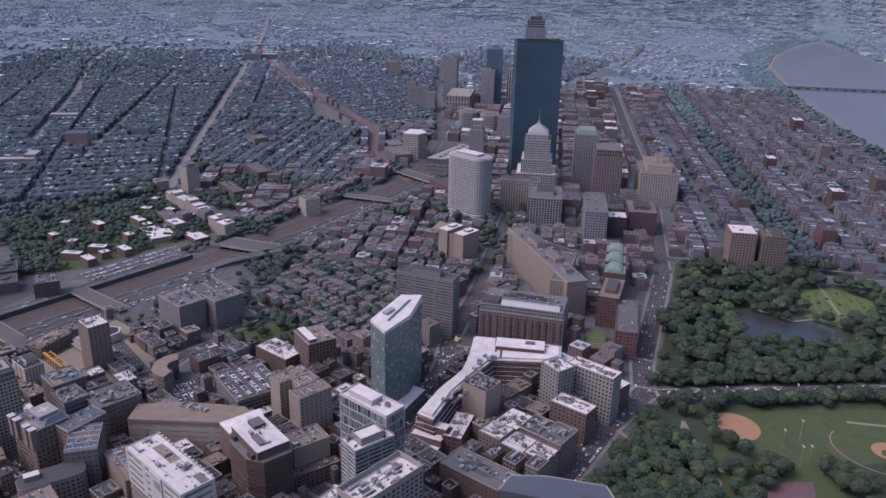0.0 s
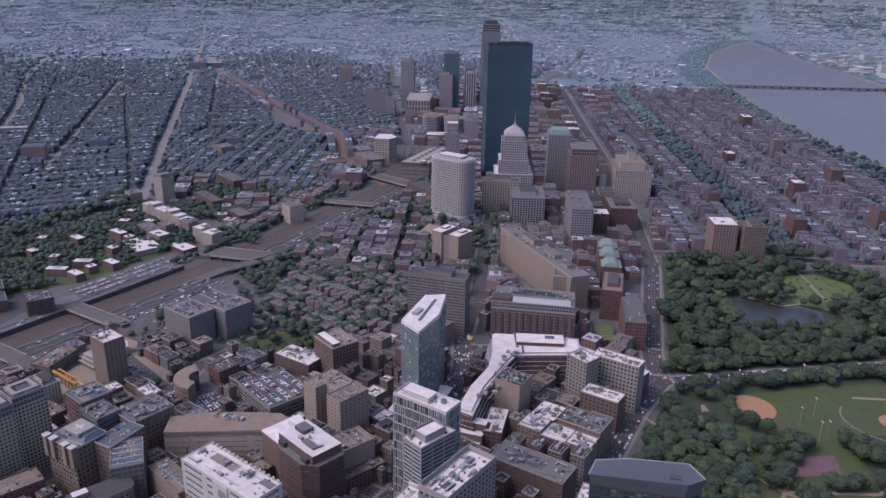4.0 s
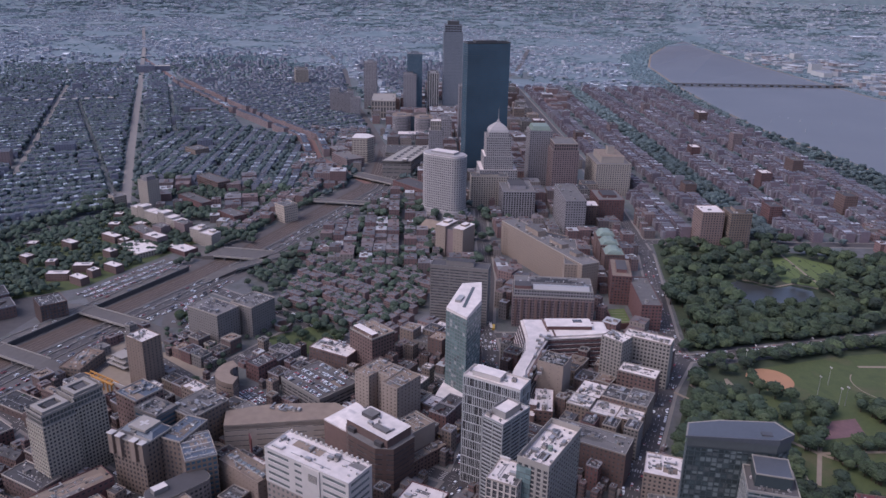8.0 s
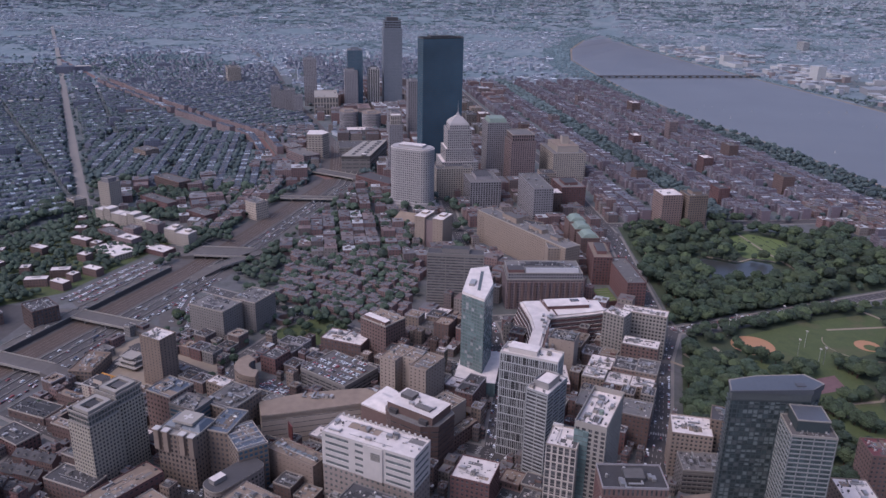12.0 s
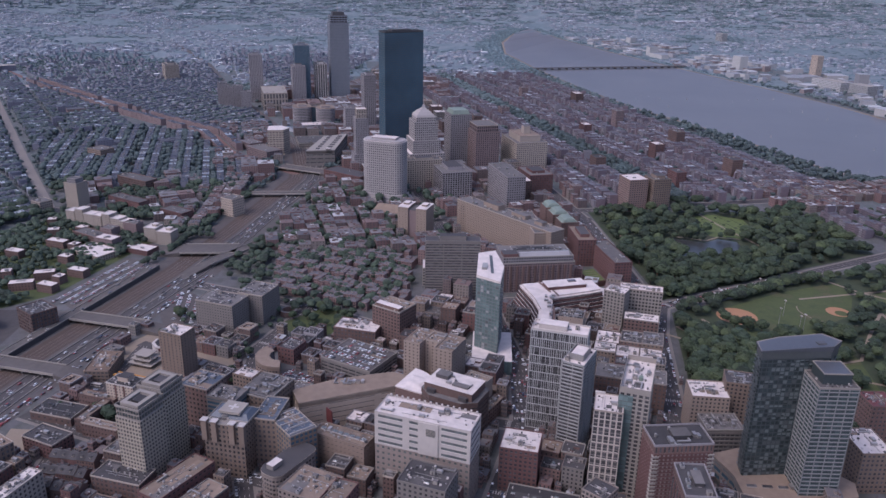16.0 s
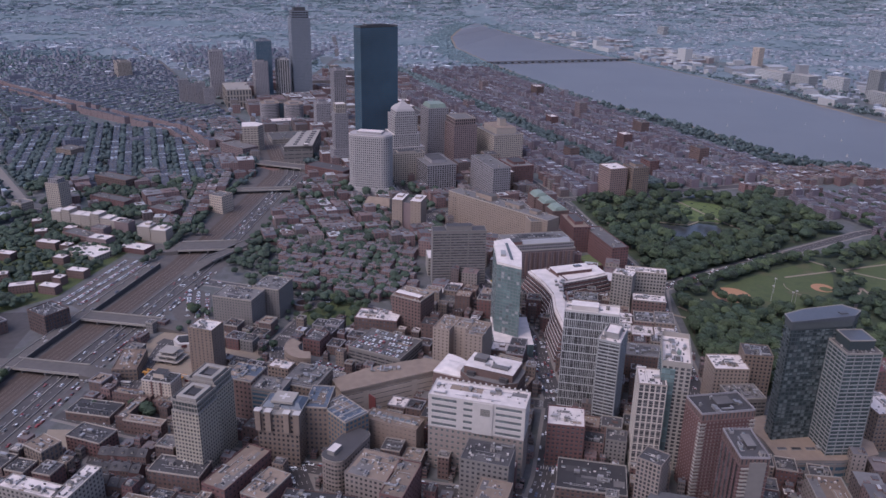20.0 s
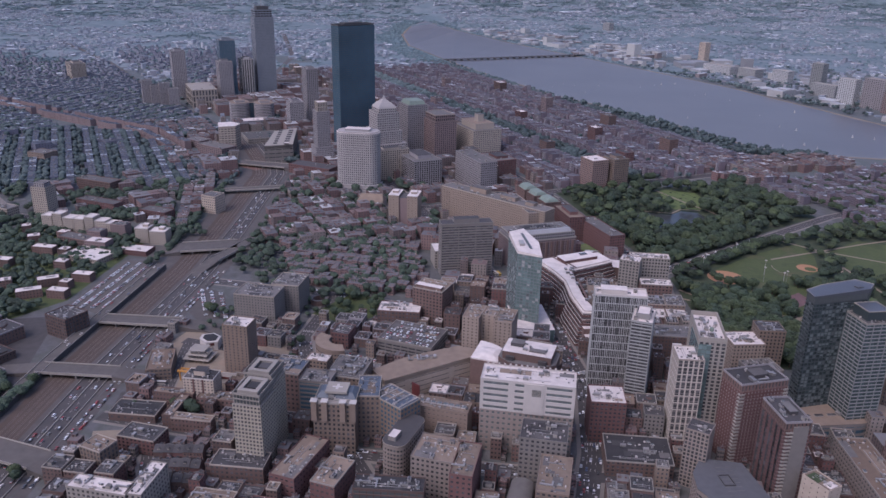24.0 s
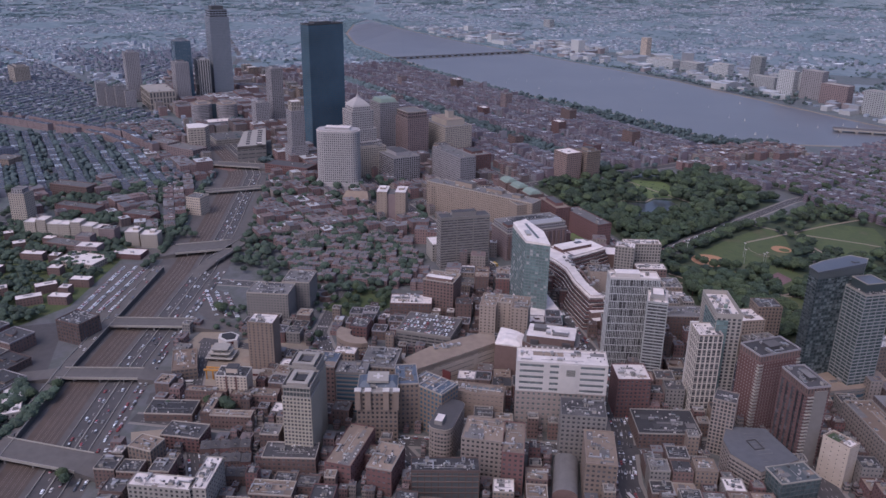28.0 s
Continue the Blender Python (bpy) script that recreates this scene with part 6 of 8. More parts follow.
block("stone_office", 460, 80, 34, 26, 73, 42, "grey_concrete", "grey stone office with punched windows", roof="dark_roof", units=6)
block("brick_podium", 440, -141, 40, 20, 78, 15, "brick_dark", "low dark brick podium with black roof", roof="dark_roof", units=2)
block("garage_roof_block", 484, -154, 30, 16, 75, 16, "brick_brown", "low brick block with gravel roof", roof="gravel_roof", units=2)
block("tiled_roof_block", 404, 144, 28, 27, 80, 36, "brick_red", "brick block with pale patched roof", roof="white_roof", units=3)
block("black_roof_market", 447, 157, 50, 36, 78, 13, "brick_dark", "low block with black membrane roof", roof="black_roof", units=9)
block("white_roof_school", 481, -226, 44, 14, 72, 28, "light_concrete", "long pale block with white roof", roof="white_roof", units=4)
block("white_roof_school", 476, -198, 36, 12, 165, 28, "light_concrete", "pale wing with white roof", roof="white_roof", units=3)
b = thing("barrel_vault_hall", 498, 55, 160, "grey hall with a barrel-vaulted slate roof", "building")
occupy(498, 55, 46, 19, 160)
VAULT = [(9 * math.cos(radians(a)), 9 + 6 * math.sin(radians(a))) for a in range(0, 181, 15)]
g = Geo().box(0, 0, 0, 9, 44, 18)
for (y0, z0), (y1, z1) in zip(VAULT, VAULT[1:]):
    g.quad((-22, y0, z0), (22, y0, z0), (22, y1, z1), (-22, y1, z1), 1)
g.sheet([(22, y, z) for y, z in VAULT], 0).sheet([(-22, y, z) for y, z in reversed(VAULT)], 0)
part("vault", g.mesh("vault", ["brick_brown", "grey_roof"]), b)
b = block("red_panel_block", 330, -188, 27, 17, 76, 25, "warm_wall", "cream apartment block with red brick stripes and dark roof", fh=2.9, wh=1.5, bay=3, ww=1.4, roof="dark_roof", units=2, cap="white_panel")
for sx in (-4.2, 4.2):
    part("brick_stripe", shared("brick_stripe", lambda: Geo().box(0, -8.6, 0, 25, 1.6, 0.3).mesh("brick_stripe", ["brick_red"])), b, "", (sx, 0, 0))
penthouse(b, -1, 2, 10, 9, 25, 29, "warm_wall", "dark_roof")
occupy(354, -195, 18, 16, 76)
block("brick_lodging", 345, -170, 40, 14, 76, 12, "brick_brown", "low brick lodging round a courtyard", roof="gravel_roof", units=2)
block("brick_grid_block", 190, -346, 30, 27, 56, 22, "brick_brown", "brick warehouse with large gridded windows", fh=4, wh=2.5, bay=4, ww=2.6, roof="dark_roof", units=2)
for k in range(7):
    x, y, h = -136 + k * 5.6, -476 + k * 15.6, (22, 26, 21.5, 22, 26, 22, 20)[k]
    b = block("white_estate_block", x, y, 16, 15.6 if k % 3 != 1 else 14, -18, h, "pale_stone", "pale estate apartment block with white roof", fh=2.9, wh=1.4, bay=3, ww=1.3, roof="white_roof", units=0, joined=True, group="estate blocks", cap="white_panel")
b = block("estate_tower", -207, -508, 24, 22, 72, 42, "pale_stone", "cream framed apartment tower beside the estate", fh=3.2, wh=1.8, bay=3.6, ww=1.8, roof="grey_roof", units=3, joined=True)
facade(b, 16, 15, 42.1, 48, 3, 2.2, 3.6, 2.5, "greige_hazed", "glass_dark", 0.4, True)
flat_roof(b, 16, 15, 48, "grey_roof", "greige_hazed", 0.8)
for x, y, w, d, h, m in ((-52, -388, 30, 18, 13, "rosy_stone"), (-80, -398, 20, 16, 17, "rosy_stone"), (-96, -372, 22, 15, 20, "rosy_stone"), (-38, -338, 40, 22, 6, "brick_red")):
    block("estate_house", x, y, w, d, 72, h, m, "rosy brick estate building with pale roof", roof="white_roof" if h < 15 else "grey_roof", units=2, joined=True, fh=2.9, wh=1.4, bay=3, ww=1.3)
for x, y, w, h in ((-82, -338, 18, 20), (-74, -316, 22, 18)):
    b = block("white_estate_block", x, y, 18, w, -12, h, "pale_stone", "pale estate apartment block with white roof", fh=2.9, wh=1.4, bay=3, ww=1.3, roof="white_roof", units=0, joined=True, group="estate blocks", cap="white_panel")
    penthouse(b, -3, 2, 7, 7, h, h + 3, "pale_stone", "white_roof")
for x, y, w, d, h, m in ((-519, -624, 40, 30, 19, "tan_brick"), (-210, -270, 24, 24, 26, "warm_wall"), (-226, -438, 72, 20, 14, "brick_red"), (-180, -345, 46, 22, 13, "brick_red"), (-185, -552, 22, 20, 18, "pale_stone"), (-330, -470, 70, 24, 18, "brick_brown"), (-20, -390, 56, 34, 7, "pale_stone"), (-70, -420, 50, 20, 12, "brick_brown")):
    block("brick_apartment_block", x, y, w, d, 62, h, m, "brick apartment block with flat roof at the estate edge", joined=True, units=3, roof="white_roof" if h < 10 else "grey_roof")

# ---- river bridges and far bank ----
b = thing("river_bridge", -2096, 548, math.degrees(math.atan2(566, -185)), "long low steel river bridge on stone piers", "bridge")
part("deck", Geo().box(0, 0, 5, 7, 610, 20, 0, 0, 1, True).mesh("deck", ["dark_metal", "old_road"]), b)
pm = Geo().box(0, 0, 0, 5, 4, 18).mesh("bridge_pier", ["grey_concrete"])
for k in range(22):
    part("bridge_pier", pm, b, "", (-290 + k * 27.6, 0, 0))
b = thing("river_bridge", -560, 1240, 62, "low stone arch bridge over the river", "bridge")
part("deck", Geo().box(0, 0, 4, 8, 330, 24, 0, 0, 1, True).mesh("deck", ["light_concrete", "worn_concrete"]), b)
pm = Geo().box(0, 0, 0, 4, 6, 22).mesh("bridge_pier", ["light_concrete"])
for k in range(10):
    part("bridge_pier", pm, b, "", (-150 + k * 33, 0, 0))
for x, y, w, d, h, m in ((-1949, 1225, 30, 26, 80, "warm_wall"), (-1101, 1275, 50, 24, 71, "cool_white"), (-1049, 1322, 62, 30, 78, "greige_hazed"), (-958, 1330, 78, 30, 53, "rosy_stone"), (-780, 1345, 110, 36, 60, "cool_panel"), (-1364, 1340, 38, 26, 79, "band_grey"), (-3016, 1182, 46, 30, 65, "cool_panel"), (-1160, 1380, 40, 30, 55, "cool_panel"), (-1500, 1300, 60, 30, 40, "cool_white"), (-1250, 1300, 80, 26, 34, "cool_panel"), (-1720, 1190, 120, 40, 28, "cool_white"), (-1600, 1240, 70, 40, 32, "cool_panel")):
    block("riverside_block", x, y, w, d, 24, h, m, "pale institutional block on the far river bank", joined=True, units=0, fh=4.5, bay=6, ww=3, roof="light_concrete")

# ---- fast joined meshes ----
def bulk(name, verts, faces, mats, mi=None, label="", category="", kind="stuff", smooth=False):
    """verts: n x 3; faces: m x k, all with the same count of corners."""
    me = bpy.data.meshes.new(name)
    verts, faces = np.asarray(verts, np.float32), np.asarray(faces, np.int32)
    me.vertices.add(len(verts))
    me.vertices.foreach_set("co", verts.ravel())
    me.loops.add(faces.size)
    me.loops.foreach_set("vertex_index", faces.ravel())
    me.polygons.add(len(faces))
    me.polygons.foreach_set("loop_start", np.arange(len(faces), dtype=np.int32) * faces.shape[1])
    for q in mats:
        me.materials.append(MATS[q])
    if mi is not None:
        me.polygons.foreach_set("material_index", np.asarray(mi, np.int32))
    me.polygons.foreach_set("use_smooth", np.full(len(faces), smooth, dtype=bool))
    me.update(calc_edges=True)
    return tagged(new(name, me), label, category, "", kind)


class Boxes:
    """Many boxes joined in one mesh: walls, roof and, on their sides, rows of dark panes."""

    def __init__(self):
        self.v, self.f, self.m, self.n = [], [], [], 0

    def quad(self, pts, mi):
        self.v += pts
        self.f.append((self.n, self.n + 1, self.n + 2, self.n + 3))
        self.m.append(mi)
        self.n += 4

    def box(self, x, y, z0, z1, w, d, ang, wall=0, top=1):
        c, s = math.cos(ang), math.sin(ang)
        p = [(x + c * a - s * b, y + s * a + c * b) for a, b in ((-w / 2, -d / 2), (w / 2, -d / 2), (w / 2, d / 2), (-w / 2, d / 2))]
        n = self.n
        self.v += [(a, b, z0) for a, b in p] + [(a, b, z1) for a, b in p]
        for i in range(4):
            j = (i + 1) % 4
            self.f.append((n + i, n + j, n + 4 + j, n + 4 + i))
            self.m.append(wall)
        self.n += 8
        self.quad([(a, b, z1) for a, b in p], top)
        return p

    def panes(self, p, z0, z1, storeys, per, glass=2, sides=(0, 2)):
        for i in sides:
            a, b = p[i], p[(i + 1) % 4]
            length = math.dist(a, b)
            tx, ty = (b[0] - a[0]) / length, (b[1] - a[1]) / length
            nx, ny = ty * 0.08, -tx * 0.08
            fh = (z1 - z0) / storeys
            for k in range(storeys):
                for q in range(per):
                    m = (q + 0.5) / per * length
                    z = z0 + (k + 0.35) * fh
                    e = [(a[0] + tx * (m + o) + nx, a[1] + ty * (m + o) + ny) for o in (-0.55, 0.55)]
                    self.quad([(*e[0], z), (*e[1], z), (*e[1], z + 0.5 * fh), (*e[0], z + 0.5 * fh)], glass)

    def done(self, name, mats, label, category, kind="stuff"):
        return bulk(name, self.v, self.f, mats, self.m, label, category, kind)


TREES = []


def terraces(name, ox, oy, ang, count, length, spacing, label, depth=11.0, house=6.2, h=12.0, gap=0.0, panes=True, trees=None, skip=None, mats=("row_walls", "row_roofs", "glass_dark")):
    """Parallel rows of narrow brick houses; the first row begins at ox, oy, and the rows follow one another to the left of the line."""
    a = radians(ang)
    c, s = math.cos(a), math.sin(a)
    for r in range(count):
        bx = Boxes()
        n = int(length / house)
        off = r * spacing
        hh = h + rng.uniform(-1, 1)
        for i in range(n):
            if i % 22 in (0,) and gap:
                continue
            u = (i + 0.5) * house
            x, y = ox + c * u - s * off, oy + s * u + c * off
            if not is_free(x, y, 3) or (skip and skip(x, y)):
                continue
            if rng.random() < 0.055 + max(0.0, (-1400 - x) / 900) * 0.6:
                TREES.append((x, y, rng.uniform(0.9, 1.3)))
                continue
            z1 = hh + rng.choice((-2.6, -1.4, -0.6, 0, 0, 0.8, 1.8, 3.4 if rng.random() < 0.4 else 0))
            if rng.random() < 0.03:
                z1 += rng.uniform(4, 11)
            d = depth + rng.uniform(-1.2, 1.5)
            p = bx.box(x, y, 0, z1, house, d, a)
            if rng.random() < 0.75:
                bx.box(x + rng.uniform(-1.5, 1.5), y + rng.uniform(-2, 2), z1, z1 + rng.uniform(0.8, 2.4), rng.uniform(1.2, 3), rng.uniform(1.0, 3.2), a, 0, 1)
            if rng.random() < 0.6:
                bx.box(x - s * d * 0.62, y + c * d * 0.62, 0, z1 - rng.uniform(2, 6), house * 0.6, 4.5, a)
            if panes:
                bx.panes(p, 1, z1 - 0.5, 3 if z1 < 12 else 4, 3)
        if bx.n:
            bx.done(name, list(mats), label, "row houses")
        if trees:
            for i in range(int(length / 9)):
                u = rng.uniform(0, length)
                o = off + spacing * 0.5 + rng.uniform(-0.28, 0.28) * (spacing - depth)
                trees.append((ox + c * u - s * o, oy + s * u + c * o, rng.uniform(0.5, 0.85)))


def inside(x, y, poly):
    c = False
    for (ax, ay), (bx, by) in zip(poly, poly[1:] + poly[:1]):
        if (ay > y) != (by > y) and x < (bx - ax) * (y - ay) / (by - ay) + ax:
            c = not c
    return c


U = radians(199)
UX, UY = math.cos(U), math.sin(U)


def back(u, v):
    """Streets west of the garden: u along them, v towards the river."""
    return -262 + u * UX + v * UY * 1.0, 268 + u * UY - v * UX


for u, v, w, d, h in ((180, 372, 30, 22, 31), (330, 300, 26, 20, 30), (420, 398, 34, 20, 33), (560, 252, 28, 18, 26), (640, 372, 24, 20, 38), (790, 138, 30, 20, 27), (930, 398, 36, 22, 34), (1080, 300, 26, 18, 28), (260, 138, 26, 20, 27), (480, 62, 30, 22, 29), (700, 40, 28, 20, 26), (130, 226, 30, 20, 28)):
    x, y = back(u, v)
    block("row_apartment_block", x, y, w, d, 19, h, rng.choice(("brick_red", "brick_brown", "rosy_stone")), "tall brick apartment block among town houses", joined=True, units=2, roof=rng.choice(("grey_roof", "dark_roof", "white_roof")))
# Brick walls and roofs with a little haze painted into the colour.
MID_ROWS = ("row_walls_mid_hazed", "row_roofs_mid_hazed", "glass_dark")
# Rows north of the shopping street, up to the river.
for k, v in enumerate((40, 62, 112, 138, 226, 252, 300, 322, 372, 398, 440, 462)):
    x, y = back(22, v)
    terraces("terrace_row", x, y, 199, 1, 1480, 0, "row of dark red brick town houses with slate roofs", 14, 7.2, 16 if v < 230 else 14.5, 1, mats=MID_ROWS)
for k in range(950):
    x, y = back(rng.uniform(15, 1600), 182 + rng.uniform(-22, 22))
    TREES.append((x, y, rng.uniform(1.1, 1.6)))
for v in (87, 276, 347, 420):
    for k in range(70):
        x, y = back(rng.uniform(15, 1480), v + rng.choice((-7, 7)))
        TREES.append((x, y, rng.uniform(0.9, 1.25)))
# Shopping street blocks.
for k in range(46):
    x, y = back(60 + k * 31, rng.choice((-38, -62)) + rng.uniform(-4, 4))
    if is_free(x, y, 14):
        h = rng.choice((16, 20, 24, 30, 38))
        block("street_block", x, y, 28, 26, 19, h, rng.choice(("brick_brown", "tan_brick", "beige_stone", "brick_red", "grey_concrete")), "office and shop block on the shopping street", joined=True, units=3, roof=rng.choice(("grey_roof", "dark_roof", "gravel_roof", "white_roof")))

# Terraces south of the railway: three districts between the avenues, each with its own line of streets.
# Haze is painted into these wall and roof colours.
FAR_ROWS = ("row_walls_hazed", "row_roofs_hazed", "glass_dark", "grey_concrete")
sp = random.Random(91)
sr = random.Random(31)


def along(e, f):
    """A place e metres out along the broad avenue and f metres to the railway's side of it."""
    return -224 - 0.815 * e - 0.58 * f, -568 - 0.58 * e + 0.815 * f


big = Boxes()
for k in range(46):
    e, f = sr.uniform(-20, 1750), sr.uniform(-800, 360)
    x, y = along(e, f)
    w, d, h = sr.uniform(20, 48), sr.uniform(14, 26), sr.uniform(12, 24)
    if not is_free(x, y, 22) or x > -300:
        continue
    p = big.box(x, y, 0, h, w, d, radians(125))
    big.panes(p, 1, h - 0.6, int(h / 4), int(w / 5), 2, (0, 1, 2, 3))
    big.box(x, y, h, h + 3, w * 0.3, d * 0.4, radians(125))
    occupy(x, y, w + 6, d + 6, 125)
# Brick fronts along the reddish avenue, and a row of white-roofed blocks far out.
for a, b in (((-604, -402), (-740, -482)), ((-740, -482), (-875, -655)), ((-875, -655), (-1014, -830)), ((-1014, -830), (-1390, -1250))):
    n, t = int(math.dist(a, b) / 21), Vector((b[0] - a[0], b[1] - a[1])).normalized()
    for i in range(n):
        for side in (-1, 1):
            if sr.random() < 0.1:
                continue
            f = (i + 0.5) / n
            x, y = a[0] + (b[0] - a[0]) * f - t.y * side * 18, a[1] + (b[1] - a[1]) * f + t.x * side * 18
            h = sr.uniform(13.5, 16.5)
            p = big.box(x, y, 0, h, 21, 13, math.atan2(t.y, t.x), 3, 1)
            big.panes(p, 1, h - 0.6, 4, 5, 2)
            big.box(x + sr.uniform(-4, 4), y, h, h + 2, 4, 3, math.atan2(t.y, t.x))
            occupy(x, y, 21, 17, math.degrees(math.atan2(t.y, t.x)))
for k in range(8):
    x, y = along(1010, -70 - k * 30)
    big.box(x, y, 0, 11, 13, 20, radians(125), 0, 4)
    occupy(x, y, 16, 24, 125)
for e, f, w, d, h, m in ((300, -230, 42, 30, 27, 3), (150, -300, 70, 18, 12, 4), (170, -275, 20, 34, 17, 4), (560, -330, 60, 20, 14, 4), (1620, 14, 60, 40, 24, 0), (1660, 60, 70, 34, 18, 4), (760, 150, 40, 26, 15, 3)):
    x, y = along(e, f)
    p = big.box(x, y, 0, h, w, d, radians(125), 3 if m == 3 else 0, m if m == 4 else 1)
    big.panes(p, 1, h - 0.6, int(h / 4), int(w / 5), 2, (0, 1, 2, 3))
    occupy(x, y, w + 6, d + 6, 125)
big.done("school_blocks", ["row_walls_hazed", "row_roofs_hazed", "glass_dark", "rosy_stone", "light_concrete"], "larger flat-roofed buildings among row houses", "buildings")


def row_field(poly, ang, pitch, label, panes=False):
    """Fills a many-sided plot with rows of narrow houses: pairs back to back over gardens, with trees in the streets."""
    a = radians(ang)
    c, s = math.cos(a), math.sin(a)
    xs, ys = [p[0] for p in poly], [p[1] for p in poly]
    mx, my = (min(xs) + max(xs)) / 2, (min(ys) + max(ys)) / 2
    reach = math.hypot(max(xs) - min(xs), max(ys) - min(ys)) / 2
    for r in range(int(-reach / pitch) - 1, int(reach / pitch) + 1):
        bx = Boxes()
        v = r * pitch + (2.5 if r % 2 else -2.5)
        base = 11.8 + sr.uniform(-0.8, 0.8)
        for i in range(int(-reach / 6.4), int(reach / 6.4)):
            x, y = mx + c * i * 6.4 - s * v, my + s * i * 6.4 + c * v
            if i % 31 < 2 or not inside(x, y, poly) or not is_free(x, y, 5):
                continue
            gone = 0.04 + min(0.85, max(0.0, (-224 - x) * 0.815 - (y + 568) * 0.58 - 950) / 900)
            if sr.random() < gone:
                TREES.append((x, y, sr.uniform(0.9, 1.3)))
                continue
            h = base + sr.choice((-0.7, 0, 0, 0, 0.5, 1.0)) + (3.5 if sr.random() < 0.02 else 0)
            p = bx.box(x, y, 0, h, 6.4, 11.5 + sr.uniform(-0.6, 0.6), a)
            if panes:
                bx.panes(p, 1, h - 0.5, 3, 2)
            if sr.random() < 0.4:
                bx.box(x + sr.uniform(-1.5, 1.5), y + sr.uniform(-2, 2), h, h + sr.uniform(0.6, 1.6), sr.uniform(1.0, 2.2), sr.uniform(1.0, 2.4), a)
            for _ in range(sp.choice((0, 1, 1, 2))):
                bx.box(x + sp.uniform(-2.4, 2.4), y + sp.uniform(-2.4, 2.4), h, h + sp.uniform(0.5, 1.5), sp.uniform(0.7, 1.6), sp.uniform(0.7, 2.6), a, 3, 3)
            back_side = 1 if r % 2 else -1
            if sr.random() < 0.6:
                bx.box(x + s * back_side * 8, y - c * back_side * 8, 0, h - sr.uniform(3, 6), 3.6, 5, a)
            for side, chance, spread in ((back_side, 0.6, (9.5, 14)), (-back_side, 0.95, (8.5, 14.5))):
                if sr.random() < chance:
                    o = side * sr.uniform(*spread)
                    tx, ty = x + s * o + sr.uniform(-2, 2), y - c * o
                    if is_free(tx, ty, 2):
                        TREES.append((tx, ty, sr.uniform(1.05, 1.6)))
        if bx.n:
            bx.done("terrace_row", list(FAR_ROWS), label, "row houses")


for a, b in zip(AVENUE[:4], AVENUE[1:4]):
    t = Vector((b[0] - a[0], b[1] - a[1])).normalized()
    for k in range(int(math.dist(a, b) / 13)):
        f, o = sr.random(), sr.choice((-1, 1)) * sr.uniform(11, 14)
        TREES.append((a[0] + (b[0] - a[0]) * f - t.y * o, a[1] + (b[1] - a[1]) * f + t.x * o, sr.uniform(0.6, 1.0)))
row_field([(-332, -345), (-332, -610), (-620, -820), (-790, -672), (-745, -535), (-600, -425), (-440, -300)], 199, 29, "row of dark brick town houses with tree-lined street", panes=True)
row_field([(-640, -835), (-800, -690), (-1010, -860), (-1390, -1270), (-1900, -1740), (-2000, -1800), (-1323, -1325)], 125.4, 30, "row of dark brick town houses between two avenues")
row_field([along(-84, -16), along(1000, -16), along(1900, -16), along(1900, -800), along(800, -900), along(-120, -420), along(-112, -200)], 133, 31, "row of dark brick town houses south of the avenue")
row_field([(-700, -445), (-770, -350), (-1250, -590), (-1880, -910), (-2250, -1480), (-1900, -1700), (-1400, -1235), (-1030, -820), (-760, -480)], 150, 30, "row of dark brick town houses between avenues")
row_field([(-1330, -450), (-1560, -380), (-2300, -360), (-2400, -1000), (-1950, -880)], 165, 32, "row of dark brick town houses west of the towers")
# Hillside rows north of the two parks.
for r in range(15):
    x, y = -300 - r * 14, 628 + r * 34
    terraces("terrace_row", x, y, 19, 1, 420, 0, "row of old red brick town houses on the hill", 13, 6.6, 13, 1, panes=r < 9, mats=MID_ROWS)
    for i in range(60):
        u = rng.uniform(0, 420)
        TREES.append((x + u * 0.945, y + u * 0.326 + 17, rng.uniform(0.85, 1.2)))

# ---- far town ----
def scatter(name, count, xr, yr, test, hs, sizes, label, seed, ang=0.3, mats=("far_walls_hazed", "far_roofs_hazed")):
    q = random.Random(seed)
    bx = Boxes()
    for _ in range(count):
        x, y = q.uniform(*xr), q.uniform(*yr)
        if not test(x, y):
            continue
        if x > -1900 and not is_free(x, y, 8):
            continue
        X, Y, Z, k = lay(x, y)
        low = 0.45 if x < -2600 else 0.8
        w, d, h = q.uniform(*sizes), q.uniform(*sizes), q.uniform(*hs)
        if q.random() < 0.06:
            w, d = w * 2.4, d * 1.8
        if q.random() < 0.03:
            h *= 2.6
        bx.box(X, Y, Z - 1, Z + h * k * low, w * k, d * k, ang + q.choice((0, 0.2, -0.4)))
    bx.done(name, list(mats), label, "town")


def bank_y(line, x):
    for a, b in zip(line, line[1:]):
        if b[0] <= x <= a[0]:
            f = (x - a[0]) / (b[0] - a[0])
            return a[1] + f * (b[1] - a[1])
    return None


def left_town(x, y):
    s = bank_y(SOUTH_BANK, x)
    if y > (s - 95 if s is not None else 340):
        return False
    u, v = (x + 262) * UX + (y - 268) * UY, (x + 262) * UY - (y - 268) * UX
    if -40 < u < 1510 and -80 < v < 520:
        return False
    e, f = (x + 224) * -0.815 + (y + 568) * -0.58, (x + 224) * -0.58 + (y + 568) * 0.815
    if -200 < e < 1050 and -800 < f < 300 + e * 0.22:
        return False
    if x > -800 and y > -720:
        return False
    return x < -420


def right_town(x, y):
    n = bank_y(NORTH_BANK, x)
    return y > (n + 60 if n is not None else 340) and (x < -600 or y > 2000)


